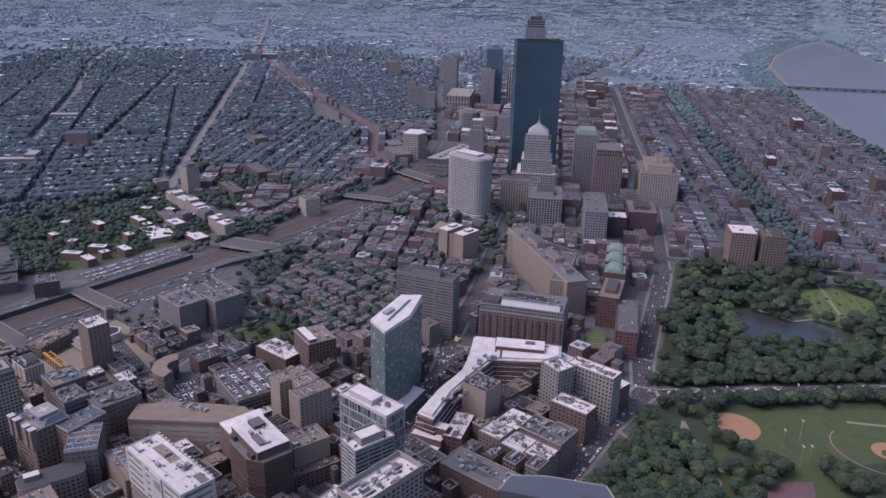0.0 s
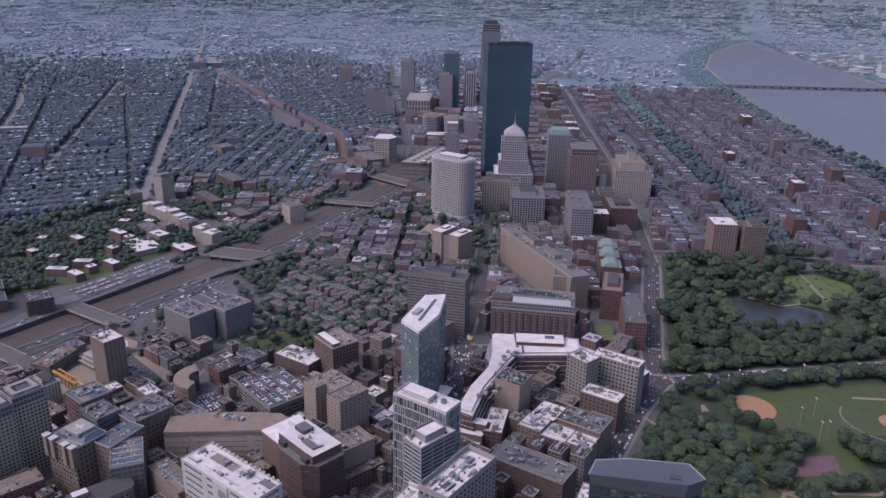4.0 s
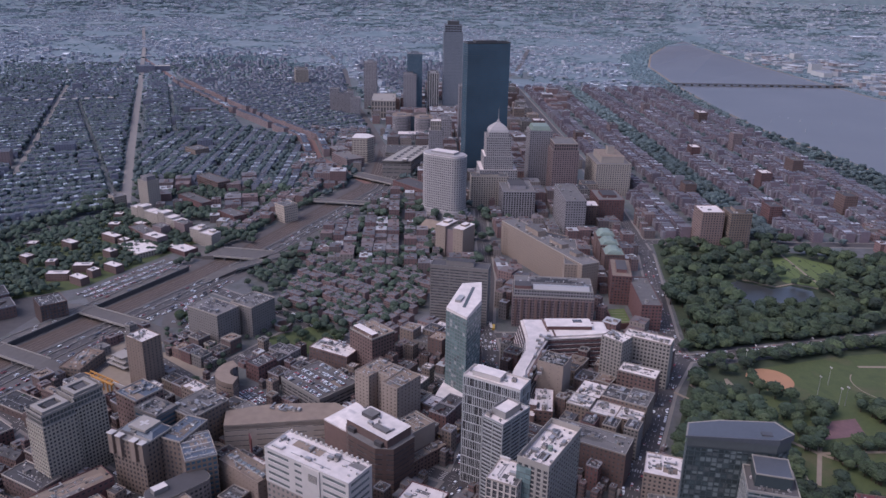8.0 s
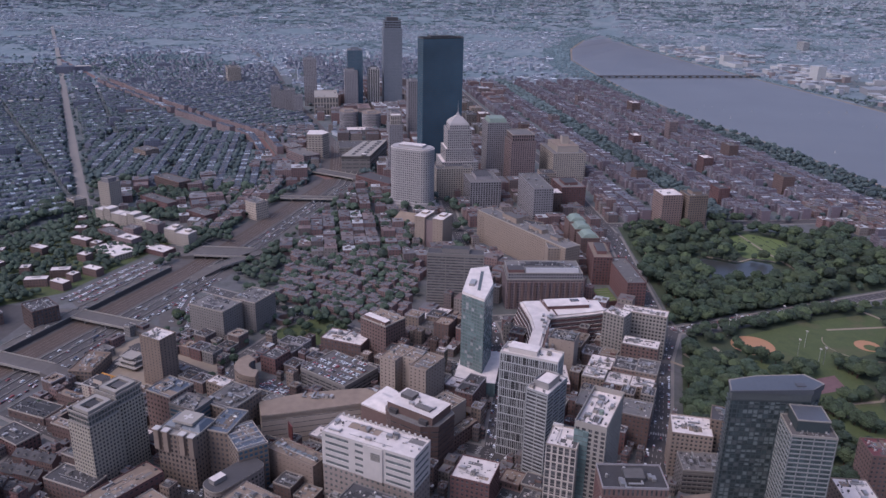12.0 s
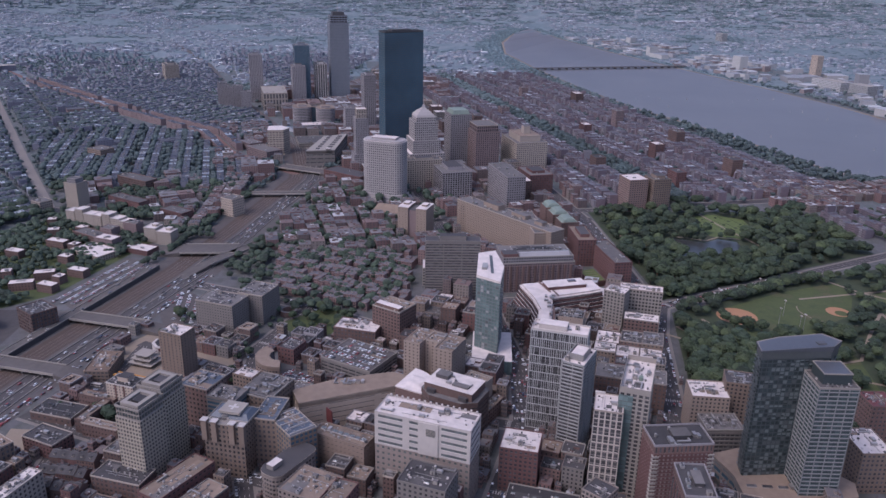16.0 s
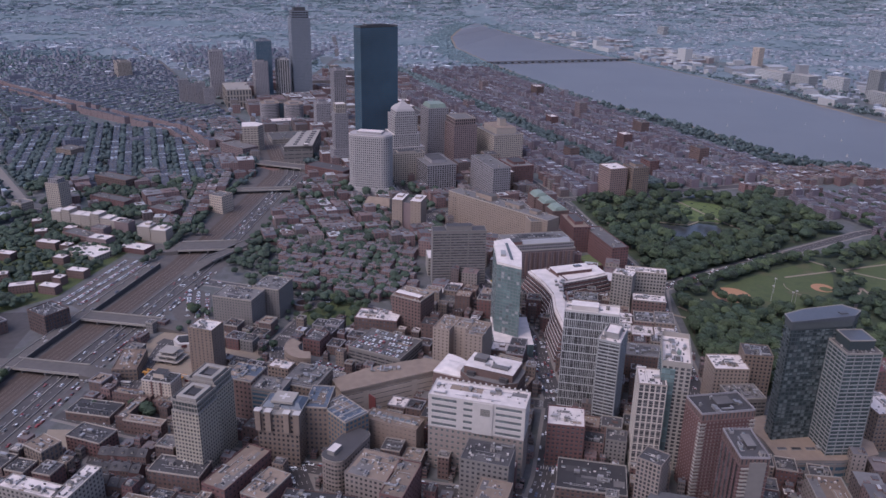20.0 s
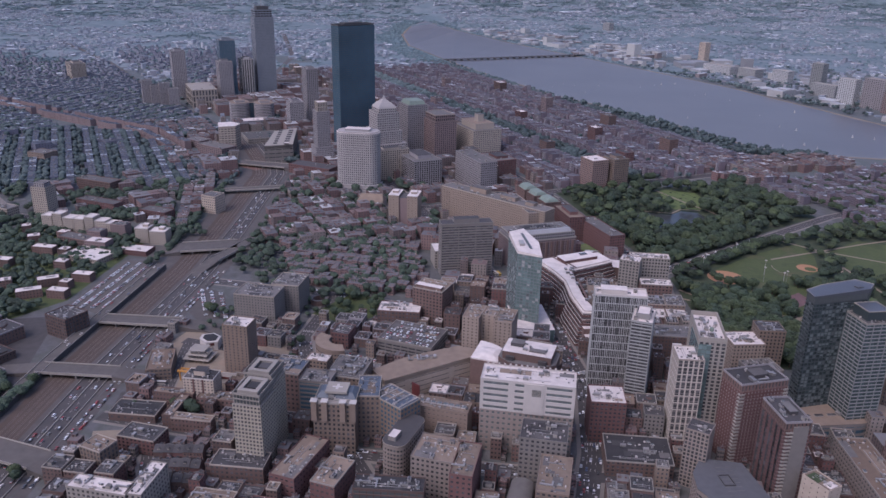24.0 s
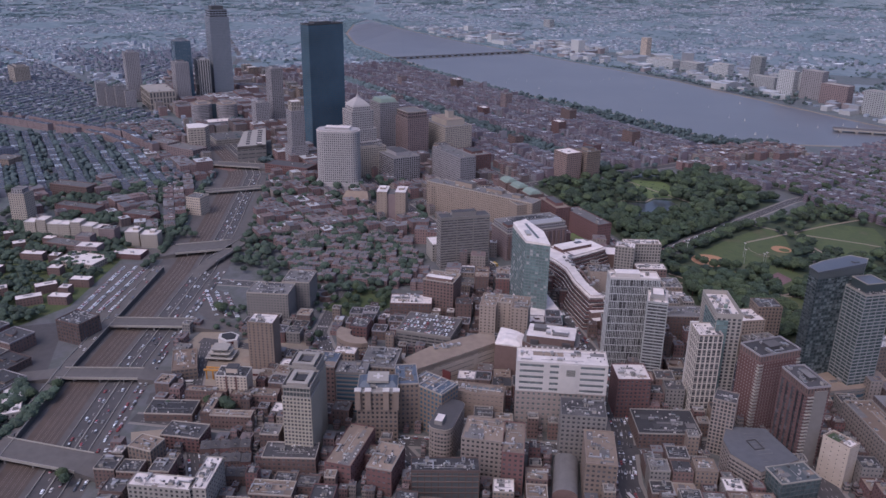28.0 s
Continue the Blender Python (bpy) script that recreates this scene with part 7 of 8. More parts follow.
def wooded(x, y):
    """Above nought where the far suburbs are woods and gardens, below where they are built up."""
    return math.sin(x * 0.0085 + 1.3 * math.sin(y * 0.0047)) + math.sin(y * 0.0074 + 1.7 * math.sin(x * 0.0041)) + 0.6 * math.sin((x + 0.6 * y) * 0.021)


def left_built(x, y):
    return left_town(x, y) and wooded(x, y) < (0.45 if x < -1700 else 1.2)


def right_built(x, y):
    return right_town(x, y) and wooded(x, y) < 0.45


# Default wall and roof colours here carry painted distance haze.
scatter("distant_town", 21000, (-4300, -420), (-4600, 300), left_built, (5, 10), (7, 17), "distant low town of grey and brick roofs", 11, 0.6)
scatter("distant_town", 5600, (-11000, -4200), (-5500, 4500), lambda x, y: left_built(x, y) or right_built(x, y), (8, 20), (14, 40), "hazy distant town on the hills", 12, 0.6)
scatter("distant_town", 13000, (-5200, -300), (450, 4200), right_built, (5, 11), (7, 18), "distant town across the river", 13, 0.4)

def bank_strip(x, y):
    n = bank_y(NORTH_BANK, x)
    return n is not None and n + 45 < y < n + 420


scatter("campus_buildings", 900, (-3300, -560), (300, 1800), bank_strip, (9, 26), (14, 46), "pale campus buildings along the far river bank", 14, 0.4, ("campus_walls", "campus_roofs"))

# ---- trees ----
def crown_template(seed, clumps, rx, rz, size):
    """A lumpy inner crown with loose clumps of leaves round it."""
    q = random.Random(seed)
    v, f = [], []
    rows, cols = (5, 9) if clumps > 10 else (4, 7) if clumps > 4 else (2, 5)
    v.append((0, 0, rz * 0.95))
    for i in range(rows):
        b = math.pi * (i + 1) / (rows + 1)
        for j in range(cols):
            a = 2 * math.pi * (j + 0.5 * (i % 2)) / cols
            k = q.uniform(0.72, 1.05)
            v.append((rx * k * math.sin(b) * math.cos(a), rx * k * math.sin(b) * math.sin(a), rz * k * math.cos(b)))
    v.append((0, 0, -rz * 0.7))
    last = len(v) - 1
    for j in range(cols):
        n = (j + 1) % cols
        f.append((0, 1 + j, 1 + n))
        for i in range(rows - 1):
            p, r = 1 + i * cols, 1 + (i + 1) * cols
            f += [(p + j, r + j, r + n), (p + j, r + n, p + n)]
        f.append((last, 1 + (rows - 1) * cols + n, 1 + (rows - 1) * cols + j))
    for i in range(clumps):
        u, a = q.uniform(-0.6, 1), q.uniform(0, 2 * math.pi)
        e = math.sqrt(max(0.0, 1 - u * u)) * q.uniform(0.7, 1.02)
        cx, cy, cz = rx * e * math.cos(a), rx * e * math.sin(a), rz * u * q.uniform(0.75, 1.0)
        r = size * q.uniform(0.6, 1.2)
        n = len(v)
        for dx, dy, dz in ((1, 0, 0), (0, 1, 0), (-1, 0, 0), (0, -1, 0), (0, 0, 1), (0, 0, -1)):
            k = r * q.uniform(0.6, 1.35)
            v.append((cx + dx * k + q.uniform(-0.3, 0.3) * r, cy + dy * k + q.uniform(-0.3, 0.3) * r, cz + dz * k * 0.75))
        f += [(n, n + 1, n + 4), (n + 1, n + 2, n + 4), (n + 2, n + 3, n + 4), (n + 3, n, n + 4), (n + 1, n, n + 5), (n + 2, n + 1, n + 5), (n + 3, n + 2, n + 5), (n, n + 3, n + 5)]
    return np.array(v, np.float32), np.array(f, np.int32)


def tree_mesh(seed, leaf):
    q = random.Random(seed)
    v, f = crown_template(seed, 120, 5.8, 4.3, 0.85)
    me = bpy.data.meshes.new("crown")
    me.from_pydata([(p[0], p[1], p[2] + 9.0) for p in v], [], f.tolist())
    me.materials.append(MATS[leaf])
    g = Geo().cyl(0, 0, 0, 5, 0.4, 7, 0, 0, 0.28)
    for k in range(5):
        a = q.uniform(0, 6.28)
        e = Vector((3 * math.cos(a), 3 * math.sin(a), 10))
        g.v += [(0.2, 0, 4), (-0.2, 0, 4), (0, 0.2, 4.5), tuple(e)]
        n = len(g.v) - 4
        g.f += [(n, n + 1, n + 3), (n + 1, n + 2, n + 3), (n + 2, n, n + 3)]
        g.m += [0] * 3
    return me, g.mesh("trunk", ["bark"])


TREE_KINDS = [tree_mesh(s, l) for s, l in ((1, "leaf"), (2, "leaf_dark"), (3, "leaf"), (4, "leaf_light"), (5, "leaf_dark"))]


def plant(x, y, k):
    me, trunk = rng.choice(TREE_KINDS)
    t = tagged(new("tree", trunk), "leafy deciduous park tree with a full green crown", "tree", "park trees")
    t.matrix_basis = pose(x, y, 0, 0, 0, rng.uniform(0, 360)) @ Matrix.Diagonal((k, k, k * rng.uniform(0.9, 1.15), 1))
    part("crown", me, t)


GARDEN = [(-285, 272), (46, 322), (-66, 500), (-140, 630), (-330, 600)]
COMMON = [(88, 326), (300, 302), (330, 420), (290, 640), (120, 780), (-120, 700), (-40, 535)]
OPEN = [FLOWER, POND, [(-118, 362), (-84, 384), (-92, 432), (-126, 468), (-150, 470)], [(96, 324), (108, 322), (128, 350), (162, 392), (154, 400), (128, 384), (92, 360)], [(128, 318), (150, 316), (150, 330), (130, 334)],
        [(64, 376), (108, 376), (116, 404), (134, 440), (120, 470), (92, 514), (20, 545), (-25, 548), (12, 470), (40, 424)], [(17, 554), (65, 560), (112, 578), (108, 636), (48, 686), (2, 704), (-36, 640)], [(104, 478), (113, 420), (150, 388), (196, 394), (262, 400), (260, 446), (240, 484), (180, 490)]]
placed = []


def grove(poly, count, near, kmin=0.7, kmax=1.3, open_ground=True):
    xs, ys = [p[0] for p in poly], [p[1] for p in poly]
    made = 0
    for _ in range(count * 8):
        if made >= count:
            break
        x, y = rng.uniform(min(xs), max(xs)), rng.uniform(min(ys), max(ys))
        if not inside(x, y, poly) or (open_ground and any(inside(x, y, o) for o in OPEN)):
            continue
        if any((x - a) ** 2 + (y - b) ** 2 < 30 for a, b in placed[-400:]):
            continue
        placed.append((x, y))
        made += 1
        if near:
            plant(x, y, rng.uniform(kmin, kmax))
        else:
            TREES.append((x, y, rng.uniform(kmin, kmax)))


grove([(88, 326), (300, 302), (330, 420), (290, 560), (100, 420)], 115, True, 0.75, 1.4)
grove([(100, 330), (290, 306), (325, 420), (200, 400), (130, 372)], 110, False, 0.9, 1.5)
grove(COMMON, 400, False, 0.75, 1.5)
grove([(-100, 290), (46, 322), (-66, 500), (-120, 460)], 80, True, 0.8, 1.6)
grove(GARDEN, 400, False, 0.75, 1.75)
grove([(-190, -520), (-110, -335), (-10, -352), (110, -378), (180, -440), (60, -580)], 900, False, 0.6, 1.0)
grove([(-150, -560), (-88, -596), (0, -670), (120, -750), (260, -640), (110, -540), (60, -575)], 420, False, 0.8, 1.3, False)
grove([(105, -60), (160, -105), (192, -66), (165, -30), (130, -28)], 22, True, 0.6, 0.9)
grove([(-100, -190), (40, -195), (140, -120), (110, 0), (20, 30), (-140, -40)], 330, False, 0.75, 1.15)
grove([(-190, -300), (-95, -262), (-100, -330), (-180, -350)], 60, False, 0.7, 1.0)
grove([(-250, 545), (-330, 600), (-420, 640), (-350, 590)], 20, False)
grove([(320, -385), (480, -352), (480, -390), (330, -420)], 40, False, 0.6, 1.0, False)
grove([(150, -100), (215, -120), (225, -190), (195, -215), (120, -190)], 40, False, 0.5, 0.8, False)
grove([(330, -215), (345, -215), (345, -200), (330, -200)], 4, True, 0.7, 0.9, False)
for k in range(230):
    f = rng.uniform(0.03, 1.0)
    o = rng.choice((-1, 1)) * rng.uniform(9.5, 25)
    TREES.append((70 - 123 * f + o * 0.86, 311 + 204 * f + o * 0.52, rng.uniform(0.7, 1.15)))
for cx, cy, r, n in ((158, 404, 7, 5), (140, 428, 8, 8), (122, 476, 11, 10), (199, 416, 7, 6), (209, 438, 8, 8), (232, 460, 10, 9), (176, 470, 7, 5), (250, 430, 6, 4), (133, 433, 8, 6), (160, 427, 6, 4), (153, 407, 5, 3), (180, 408, 6, 4), (192, 421, 6, 4), (124, 484, 9, 7), (136, 480, 6, 4), (205, 433, 6, 5), (217, 443, 6, 5), (232, 454, 6, 4), (273, 420, 7, 5), (297, 423, 6, 4), (189, 463, 6, 4), (184, 452, 5, 3)):
    for k in range(n):
        plant(cx + rng.uniform(-r, r), cy + rng.uniform(-r, r), rng.uniform(0.7, 1.1))
for x, y, k in ((352, -196, 1.1), (357, -191, 0.9), (349, -201, 0.8), (151, -214, 0.9), (145, -217, 0.8), (156, -210, 0.8), (148, -209, 0.7), (334, -374, 0.9), (322, -366, 0.8), (310, -358, 0.9), (294, -342, 0.9), (428, -306, 0.8), (436, -302, 0.7), (300, -250, 0.6), (340, -243, 0.6), (233, -112, 0.8), (241, -121, 0.7), (268, -118, 0.7), (285, -112, 0.6), (372, 96, 0.7), (300, 60, 0.6)):
    plant(x, y, k)
block("rail_shed", 318, -371, 48, 16, 12, 8, "light_concrete", "long pale-roofed shed beside the railway", roof="white_roof", units=3, joined=True)
for k in range(34):
    f = rng.random()
    TREES.append((296 + 76 * f + rng.uniform(-3, 3), -342 - 22 * f + rng.uniform(-5, 5), rng.uniform(0.6, 1.0)))
for k in range(46):
    f = rng.random()
    TREES.append((286 + 130 * f + rng.uniform(-4, 4), -352 - 32 * f - rng.uniform(4, 22), rng.uniform(0.7, 1.1)))
def leafy_block(x, y):
    return math.sin(x * 0.052 + y * 0.02) + math.sin(y * 0.047 - x * 0.015) > -0.25


for k in range(160):
    f, o = rng.random(), rng.uniform(-34, 34)
    x, y = -285 - 130 * f, -608 - 30 * f + o
    if is_free(x, y, 3):
        TREES.append((x, y, rng.uniform(0.8, 1.2)))
for k in range(900):
    x, y = rng.uniform(-415, -150), rng.uniform(-540, -330)
    if leafy_block(x, y) and is_free(x, y, 3):
        TREES.append((x, y, rng.uniform(0.7, 1.15)))
for k in range(170):
    TREES.append((rng.uniform(-400, -60), rng.uniform(-170, 60), rng.uniform(1.0, 1.5)))
for k in range(110):
    TREES.append((rng.uniform(-480, -330), rng.uniform(-420, -290), rng.uniform(0.8, 1.2)))
for k in range(190):
    f, o = rng.random(), rng.choice((-1, 1)) * rng.uniform(50, 82)
    TREES.append((-430 - 300 * f + o * 0.28, -216 - 80 * f + o * 0.95, rng.uniform(0.7, 1.2)))
for a, b in zip(PIKE[3:6], PIKE[4:6] + PIKE[6:7]):
    t = Vector((b[0] - a[0], b[1] - a[1])).normalized()
    for k in range(int(math.dist(a, b) / 3.2)):
        f, o = rng.random(), rng.choice((-1, 1)) * rng.uniform(46, 58)
        TREES.append((a[0] + (b[0] - a[0]) * f - t.y * o, a[1] + (b[1] - a[1]) * f + t.x * o, rng.uniform(0.6, 1.05)))
for a, b in zip(SOUTH_BANK[3:], SOUTH_BANK[4:]):
    for i in range(int(math.dist(a, b) / 1.25)):
        f = rng.random()
        TREES.append((a[0] + (b[0] - a[0]) * f + rng.uniform(2, 20), a[1] + (b[1] - a[1]) * f - rng.uniform(8, 125), rng.uniform(0.9, 1.45)))
for a, b in zip(NORTH_BANK[5:], NORTH_BANK[6:]):
    for i in range(int(math.dist(a, b) / 3)):
        f = rng.random()
        TREES.append((a[0] + (b[0] - a[0]) * f, a[1] + (b[1] - a[1]) * f + rng.choice((rng.uniform(14, 60), rng.uniform(60, 380))), rng.uniform(0.9, 1.5)))
for _ in range(3600):
    x, y = rng.uniform(-9500, -400), rng.uniform(-5000, 300)
    if left_town(x, y) and wooded(x, y) + rng.uniform(-0.6, 0.6) > (0.3 if x < -1700 else -0.5) or (left_town(x, y) and rng.random() < 0.5):
        for k in range(9 if wooded(x, y) > 0.2 else 5):
            TREES.append((x + rng.gauss(0, 30), y + rng.gauss(0, 30), rng.uniform(0.9, 1.8) * (1.5 if x < -3800 else 1)))
for _ in range(3200):
    x, y = rng.uniform(-9000, -300), rng.uniform(500, 5200)
    if right_town(x, y) and wooded(x, y) + rng.uniform(-0.6, 0.6) > 0.2 or (right_town(x, y) and rng.random() < 0.5):
        for k in range(8 if wooded(x, y) > 0.2 else 5):
            TREES.append((x + rng.gauss(0, 30), y + rng.gauss(0, 30), rng.uniform(0.9, 1.8) * (1.5 if x < -3800 else 1)))


def join_trees(name, spots, clumps, label, leaf, flat=1.0):
    temps = [crown_template(50 + i, clumps, 5.6 if clumps > 10 else 5.2, 4.0, 0.9 if clumps > 10 else 1.3 if clumps > 4 else 2.6) for i in range(6)]
    lift = 7.5 if clumps > 10 else 5.8 if flat > 0.7 else 2.8
    vs, fs, n = [], [], 0
    for x, y, k in spots:
        v, f = rng.choice(temps)
        X, Y, Z, q = lay(x, y)
        a = rng.uniform(0, 6.28)
        c, s = math.cos(a) * k * q, math.sin(a) * k * q
        w = np.empty_like(v)
        w[:, 0], w[:, 1], w[:, 2] = X + c * v[:, 0] - s * v[:, 1], Y + s * v[:, 0] + c * v[:, 1], Z + (v[:, 2] + lift) * k * q * flat
        vs.append(w)
        fs.append(f + n)
        n += len(v)
    bulk(name, np.concatenate(vs), np.concatenate(fs), [leaf], None, label, "trees", smooth=clumps < 10)


# Low estate houses in clearings among the trees.
ESTATE = [(126, -367, 36, 75), (99, -387, 20, 75), (107, -361, 15, 75), (52, -375, 21, 76), (58, -349, 13, 76), (82, -356, 13, 76), (74, -387, 11, 74), (64, -410, 21, 112), (97, -419, 24, 110), (10, -413, 14, 75), (-5, -369, 12, 75), (7, -343, 20, 75), (-33, -424, 12, 75), (-43, -452, 26, 75), (-66, -408, 14, 75), (31, -342, 10, 75)]
er = random.Random(8)
for k in range(22):
    x, y = er.uniform(-150, 90), er.uniform(-540, -395)
    if inside(x, y, [(-190, -520), (-110, -350), (110, -385), (170, -440), (60, -560)]) and all((x - q[0]) ** 2 + (y - q[1]) ** 2 > 900 for q in ESTATE):
        ESTATE.append((x, y, er.choice((11, 14, 20)), er.choice((75, 75, 110))))
for x, y, w, ang in ESTATE:
    if is_free(x, y, 3):
        block("low_estate_house", x, y, w * 1.1, 12, ang, 9.5, "brick_brown", "low brick estate house with white flat roof among trees", fh=3, wh=1.3, bay=3.4, ww=1.2, roof="white_roof", para=0.4, units=1, joined=True, category="house", group="estate houses")
TREES = [t for t in TREES if not (t[1] < -325 and t[0] > -190 and any(-10 < t[0] - x < 21 and abs(t[1] - y) < w / 2 + 5 for x, y, w, _ in ESTATE))]
mid = [t for t in TREES if t[0] > -350 and t[1] > -600]
farther = [t for t in TREES if -2300 < t[0] and not (t[0] > -350 and t[1] > -600)]
rim = [(x, y, k * 1.55) for x, y, k in TREES if x <= -2300]
park = [t for t in mid if t[1] > 250]
mid = [t for t in mid if t[1] <= 250]
for k, leaf in enumerate(("leaf", "leaf_dark", "leaf", "leaf_light", "leaf_dark")):
    join_trees("park_trees", park[k::5], 34, "dense canopy of leafy green park trees", leaf)
join_trees("street_trees", mid, 11, "leafy green city trees among houses", "leaf_city")
# Split by distance; each farther band takes a hazier painted leaf colour.
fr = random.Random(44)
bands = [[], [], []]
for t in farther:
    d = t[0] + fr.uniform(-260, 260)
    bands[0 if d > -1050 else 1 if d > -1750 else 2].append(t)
join_trees("row_trees", bands[0], 1, "haze-tinted green trees between terraces of houses", "leaf_haze_mid")
join_trees("row_trees", bands[1], 1, "haze-tinted pale trees between far terraces", "leaf_haze_between", 0.75)
join_trees("distant_trees", bands[2], 1, "distant tree canopy in pale haze colour", "leaf_haze_far", 0.4)
join_trees("distant_trees", rim, 0, "hazy tree canopy of the far suburbs", "leaf_haze_far", 0.18)

# ---- low town between the landmarks ----
WALLS = ("brick_red", "brick_brown", "brick_dark", "tan_brick", "brick_red", "brick_brown", "grey_concrete", "brick_dark")
ROOFS = ("gravel_roof", "grey_roof", "dark_roof", "dark_roof", "grey_roof", "dark_roof", "dark_roof", "dark_roof", "white_roof")
LABELS = {"brick_red": "red brick", "brick_brown": "brown brick", "brick_dark": "dark brick", "tan_brick": "tan brick", "beige_stone": "beige stone", "grey_concrete": "grey concrete"}


LIMIT = [290]


def infill(x0, x1, y0, y1, ang, cell, hs, name, tail, streets=(4, 3), units=(1, 4), things=True, test=None):
    a = radians(ang)
    c, s = math.cos(a), math.sin(a)
    mx, my = (x0 + x1) / 2, (y0 + y1) / 2
    reach = math.hypot(x1 - x0, y1 - y0) / 2
    n = int(reach / cell) + 1
    joined = Boxes()
    for i in range(-n, n):
        for j in range(-n, n):
            u, v = i * cell + (i // streets[0]) * 7, j * cell + (j // streets[1]) * 7
            x, y = mx + c * u - s * v, my + s * u + c * v
            if not (x0 < x < x1 and y0 < y < y1) or (test and not test(x, y)):
                continue
            w, d = cell * rng.uniform(0.88, 1.0), cell * rng.uniform(0.88, 1.0)
            ok = all(is_free(x + c * px - s * py, y + s * px + c * py, 0.5) for px, py in ((-w / 2, -d / 2), (w / 2, -d / 2), (w / 2, d / 2), (-w / 2, d / 2), (0, 0)))
            if not ok:
                w, d = w * 0.55, d * 0.55
                ok = all(is_free(x + c * px - s * py, y + s * px + c * py, 0.5) for px, py in ((-w / 2, -d / 2), (w / 2, -d / 2), (w / 2, d / 2), (-w / 2, d / 2), (0, 0)))
            if not ok:
                continue
            wall = rng.choice(WALLS)
            h = rng.uniform(*hs)
            if not things:
                single = x > 100 and cell > 12 and LIMIT[0] > 0
                bx, px, py, pa = (Boxes(), 0, 0, 0) if single else (joined, x, y, a)
                p = bx.box(px, py, 0, h, w, d, pa)
                occupy(x, y, w, d, ang)
                bx.panes(p, 1, h - 0.6, max(2, int(h / 3.6)), max(3, int(w / 3.4)), 2, (0, 1, 2, 3))
                for _ in range(3):
                    bx.box(px + rng.uniform(-0.28, 0.28) * w, py + rng.uniform(-0.28, 0.28) * d, h, h + rng.uniform(0.7, 2.2), rng.uniform(0.12, 0.34) * w, rng.uniform(0.12, 0.34) * d, pa)
                if single:
                    LIMIT[0] -= 1
                    wall, top = rng.choice(WALLS), rng.choice(ROOFS)
                    for qx, qy, qw, qd in ((0, d / 2, w + 0.1, 0.5), (0, -d / 2, w + 0.1, 0.5), (w / 2, 0, 0.5, d - 0.5), (-w / 2, 0, 0.5, d - 0.5)):
                        bx.box(qx, qy, h - 0.4, h + 0.9, qw, qd, 0, 3, 3)
                    for _ in range(8):
                        bx.box(rng.uniform(-0.42, 0.42) * w, rng.uniform(-0.42, 0.42) * d, h, h + rng.uniform(0.3, 1.3), rng.uniform(0.5, 1.8), rng.uniform(0.5, 1.6), 0, 4, 4)
                    ob = bx.done("flat_roofed_building", [wall, top, "glass_dark", rng.choice((wall, "light_concrete", "greige_hazed")), "steel"], LABELS[wall] + " " + tail, "building", "")
                    ob.matrix_basis = pose(x, y, 0, 0, 0, ang)
                continue
            block(name, x, y, w, d, ang, h, wall, LABELS[wall] + " " + tail, joined=True, roof=rng.choice(ROOFS), units=rng.randint(*units), fh=3.5, wh=1.8, bay=3.2, ww=1.4, keep=True, depth=0.35)
    if joined.n:
        joined.done(name, ["row_walls", "row_roofs", "glass_dark"], "cluster of " + tail + "s", "buildings")


infill(392, 640, -275, 330, 75, 16.5, (10, 21), "town_building", "town building with cluttered flat roof", (5, 4), (1, 3))
infill(95, 392, 40, 300, 75, 17, (12, 24), "theatre_quarter", "theatre district building with flat roof", (5, 4), (2, 4), False)
infill(-62, 95, 35, 300, 75, 18, (12, 26), "theatre_quarter", "city building with flat roof", (5, 4), (2, 4), False)
infill(185, 392, -250, 50, 72, 15, (7, 16), "hospital_quarter", "town building near the hospital", (5, 4), (1, 4), False)
infill(392, 640, -275, 330, 75, 9.5, (5, 13), "back_lot", "low back building with flat roof", (60, 60), (0, 1), False)
infill(95, 392, 40, 300, 75, 10, (6, 15), "back_lot", "low back building with flat roof", (60, 60), (0, 1), False)
infill(185, 392, -250, 50, 72, 9.5, (4, 11), "back_lot", "low back building with flat roof", (60, 60), (0, 1), False)
infill(-420, -60, -180, 260, 19, 17, (9, 19), "city_quarter", "low city building with flat roof", (3, 3), (1, 3), False)
infill(180, 640, -720, -380, 55, 30, (7, 16), "works_quarter", "low works building by the railway", (4, 3), (0, 3), False)
infill(-950, -420, -330, 110, 19, 28, (12, 26), "city_quarter", "city building with flat roof", (3, 3), (1, 2), False)
infill(-1600, -950, -480, -20, 19, 34, (12, 30), "city_quarter", "city building with flat roof", (3, 3), (1, 2), False)
infill(-420, -150, -540, -330, 30, 26, (9, 16), "city_quarter", "brick building near the estate", (3, 3), (1, 2), False, lambda x, y: not leafy_block(x, y))

infill(-420, -130, -350, -292, 8, 16, (8, 14), "city_quarter", "brick building beside the railway", (4, 3), (1, 2), False)
infill(-490, -330, 575, 700, 19, 15, (10, 16), "city_quarter", "old brick building below the hill", (4, 3), (1, 2), False)
infill(-490, -400, 700, 880, 19, 15, (10, 16), "city_quarter", "old brick building below the hill", (4, 3), (1, 2), False)
infill(-860, -400, -640, -240, 20, 20, (9, 17), "city_quarter", "brick building beside the railway", (3, 3), (1, 2), False, lambda x, y: y > -345 + 0.384 * (x + 372) and y < -262 + 0.18 * (x + 418) + 30)
infill(392, 640, -275, 330, 75, 6.5, (3, 9), "back_lot", "low yard building with flat roof", (60, 60), (0, 1), False)
infill(425, 640, 318, 540, 80, 20, (12, 28), "back_lot", "office building with flat roof", (5, 4), (0, 1), False)
infill(95, 392, 40, 300, 75, 6.5, (3, 10), "back_lot", "low yard building with flat roof", (60, 60), (0, 1), False)

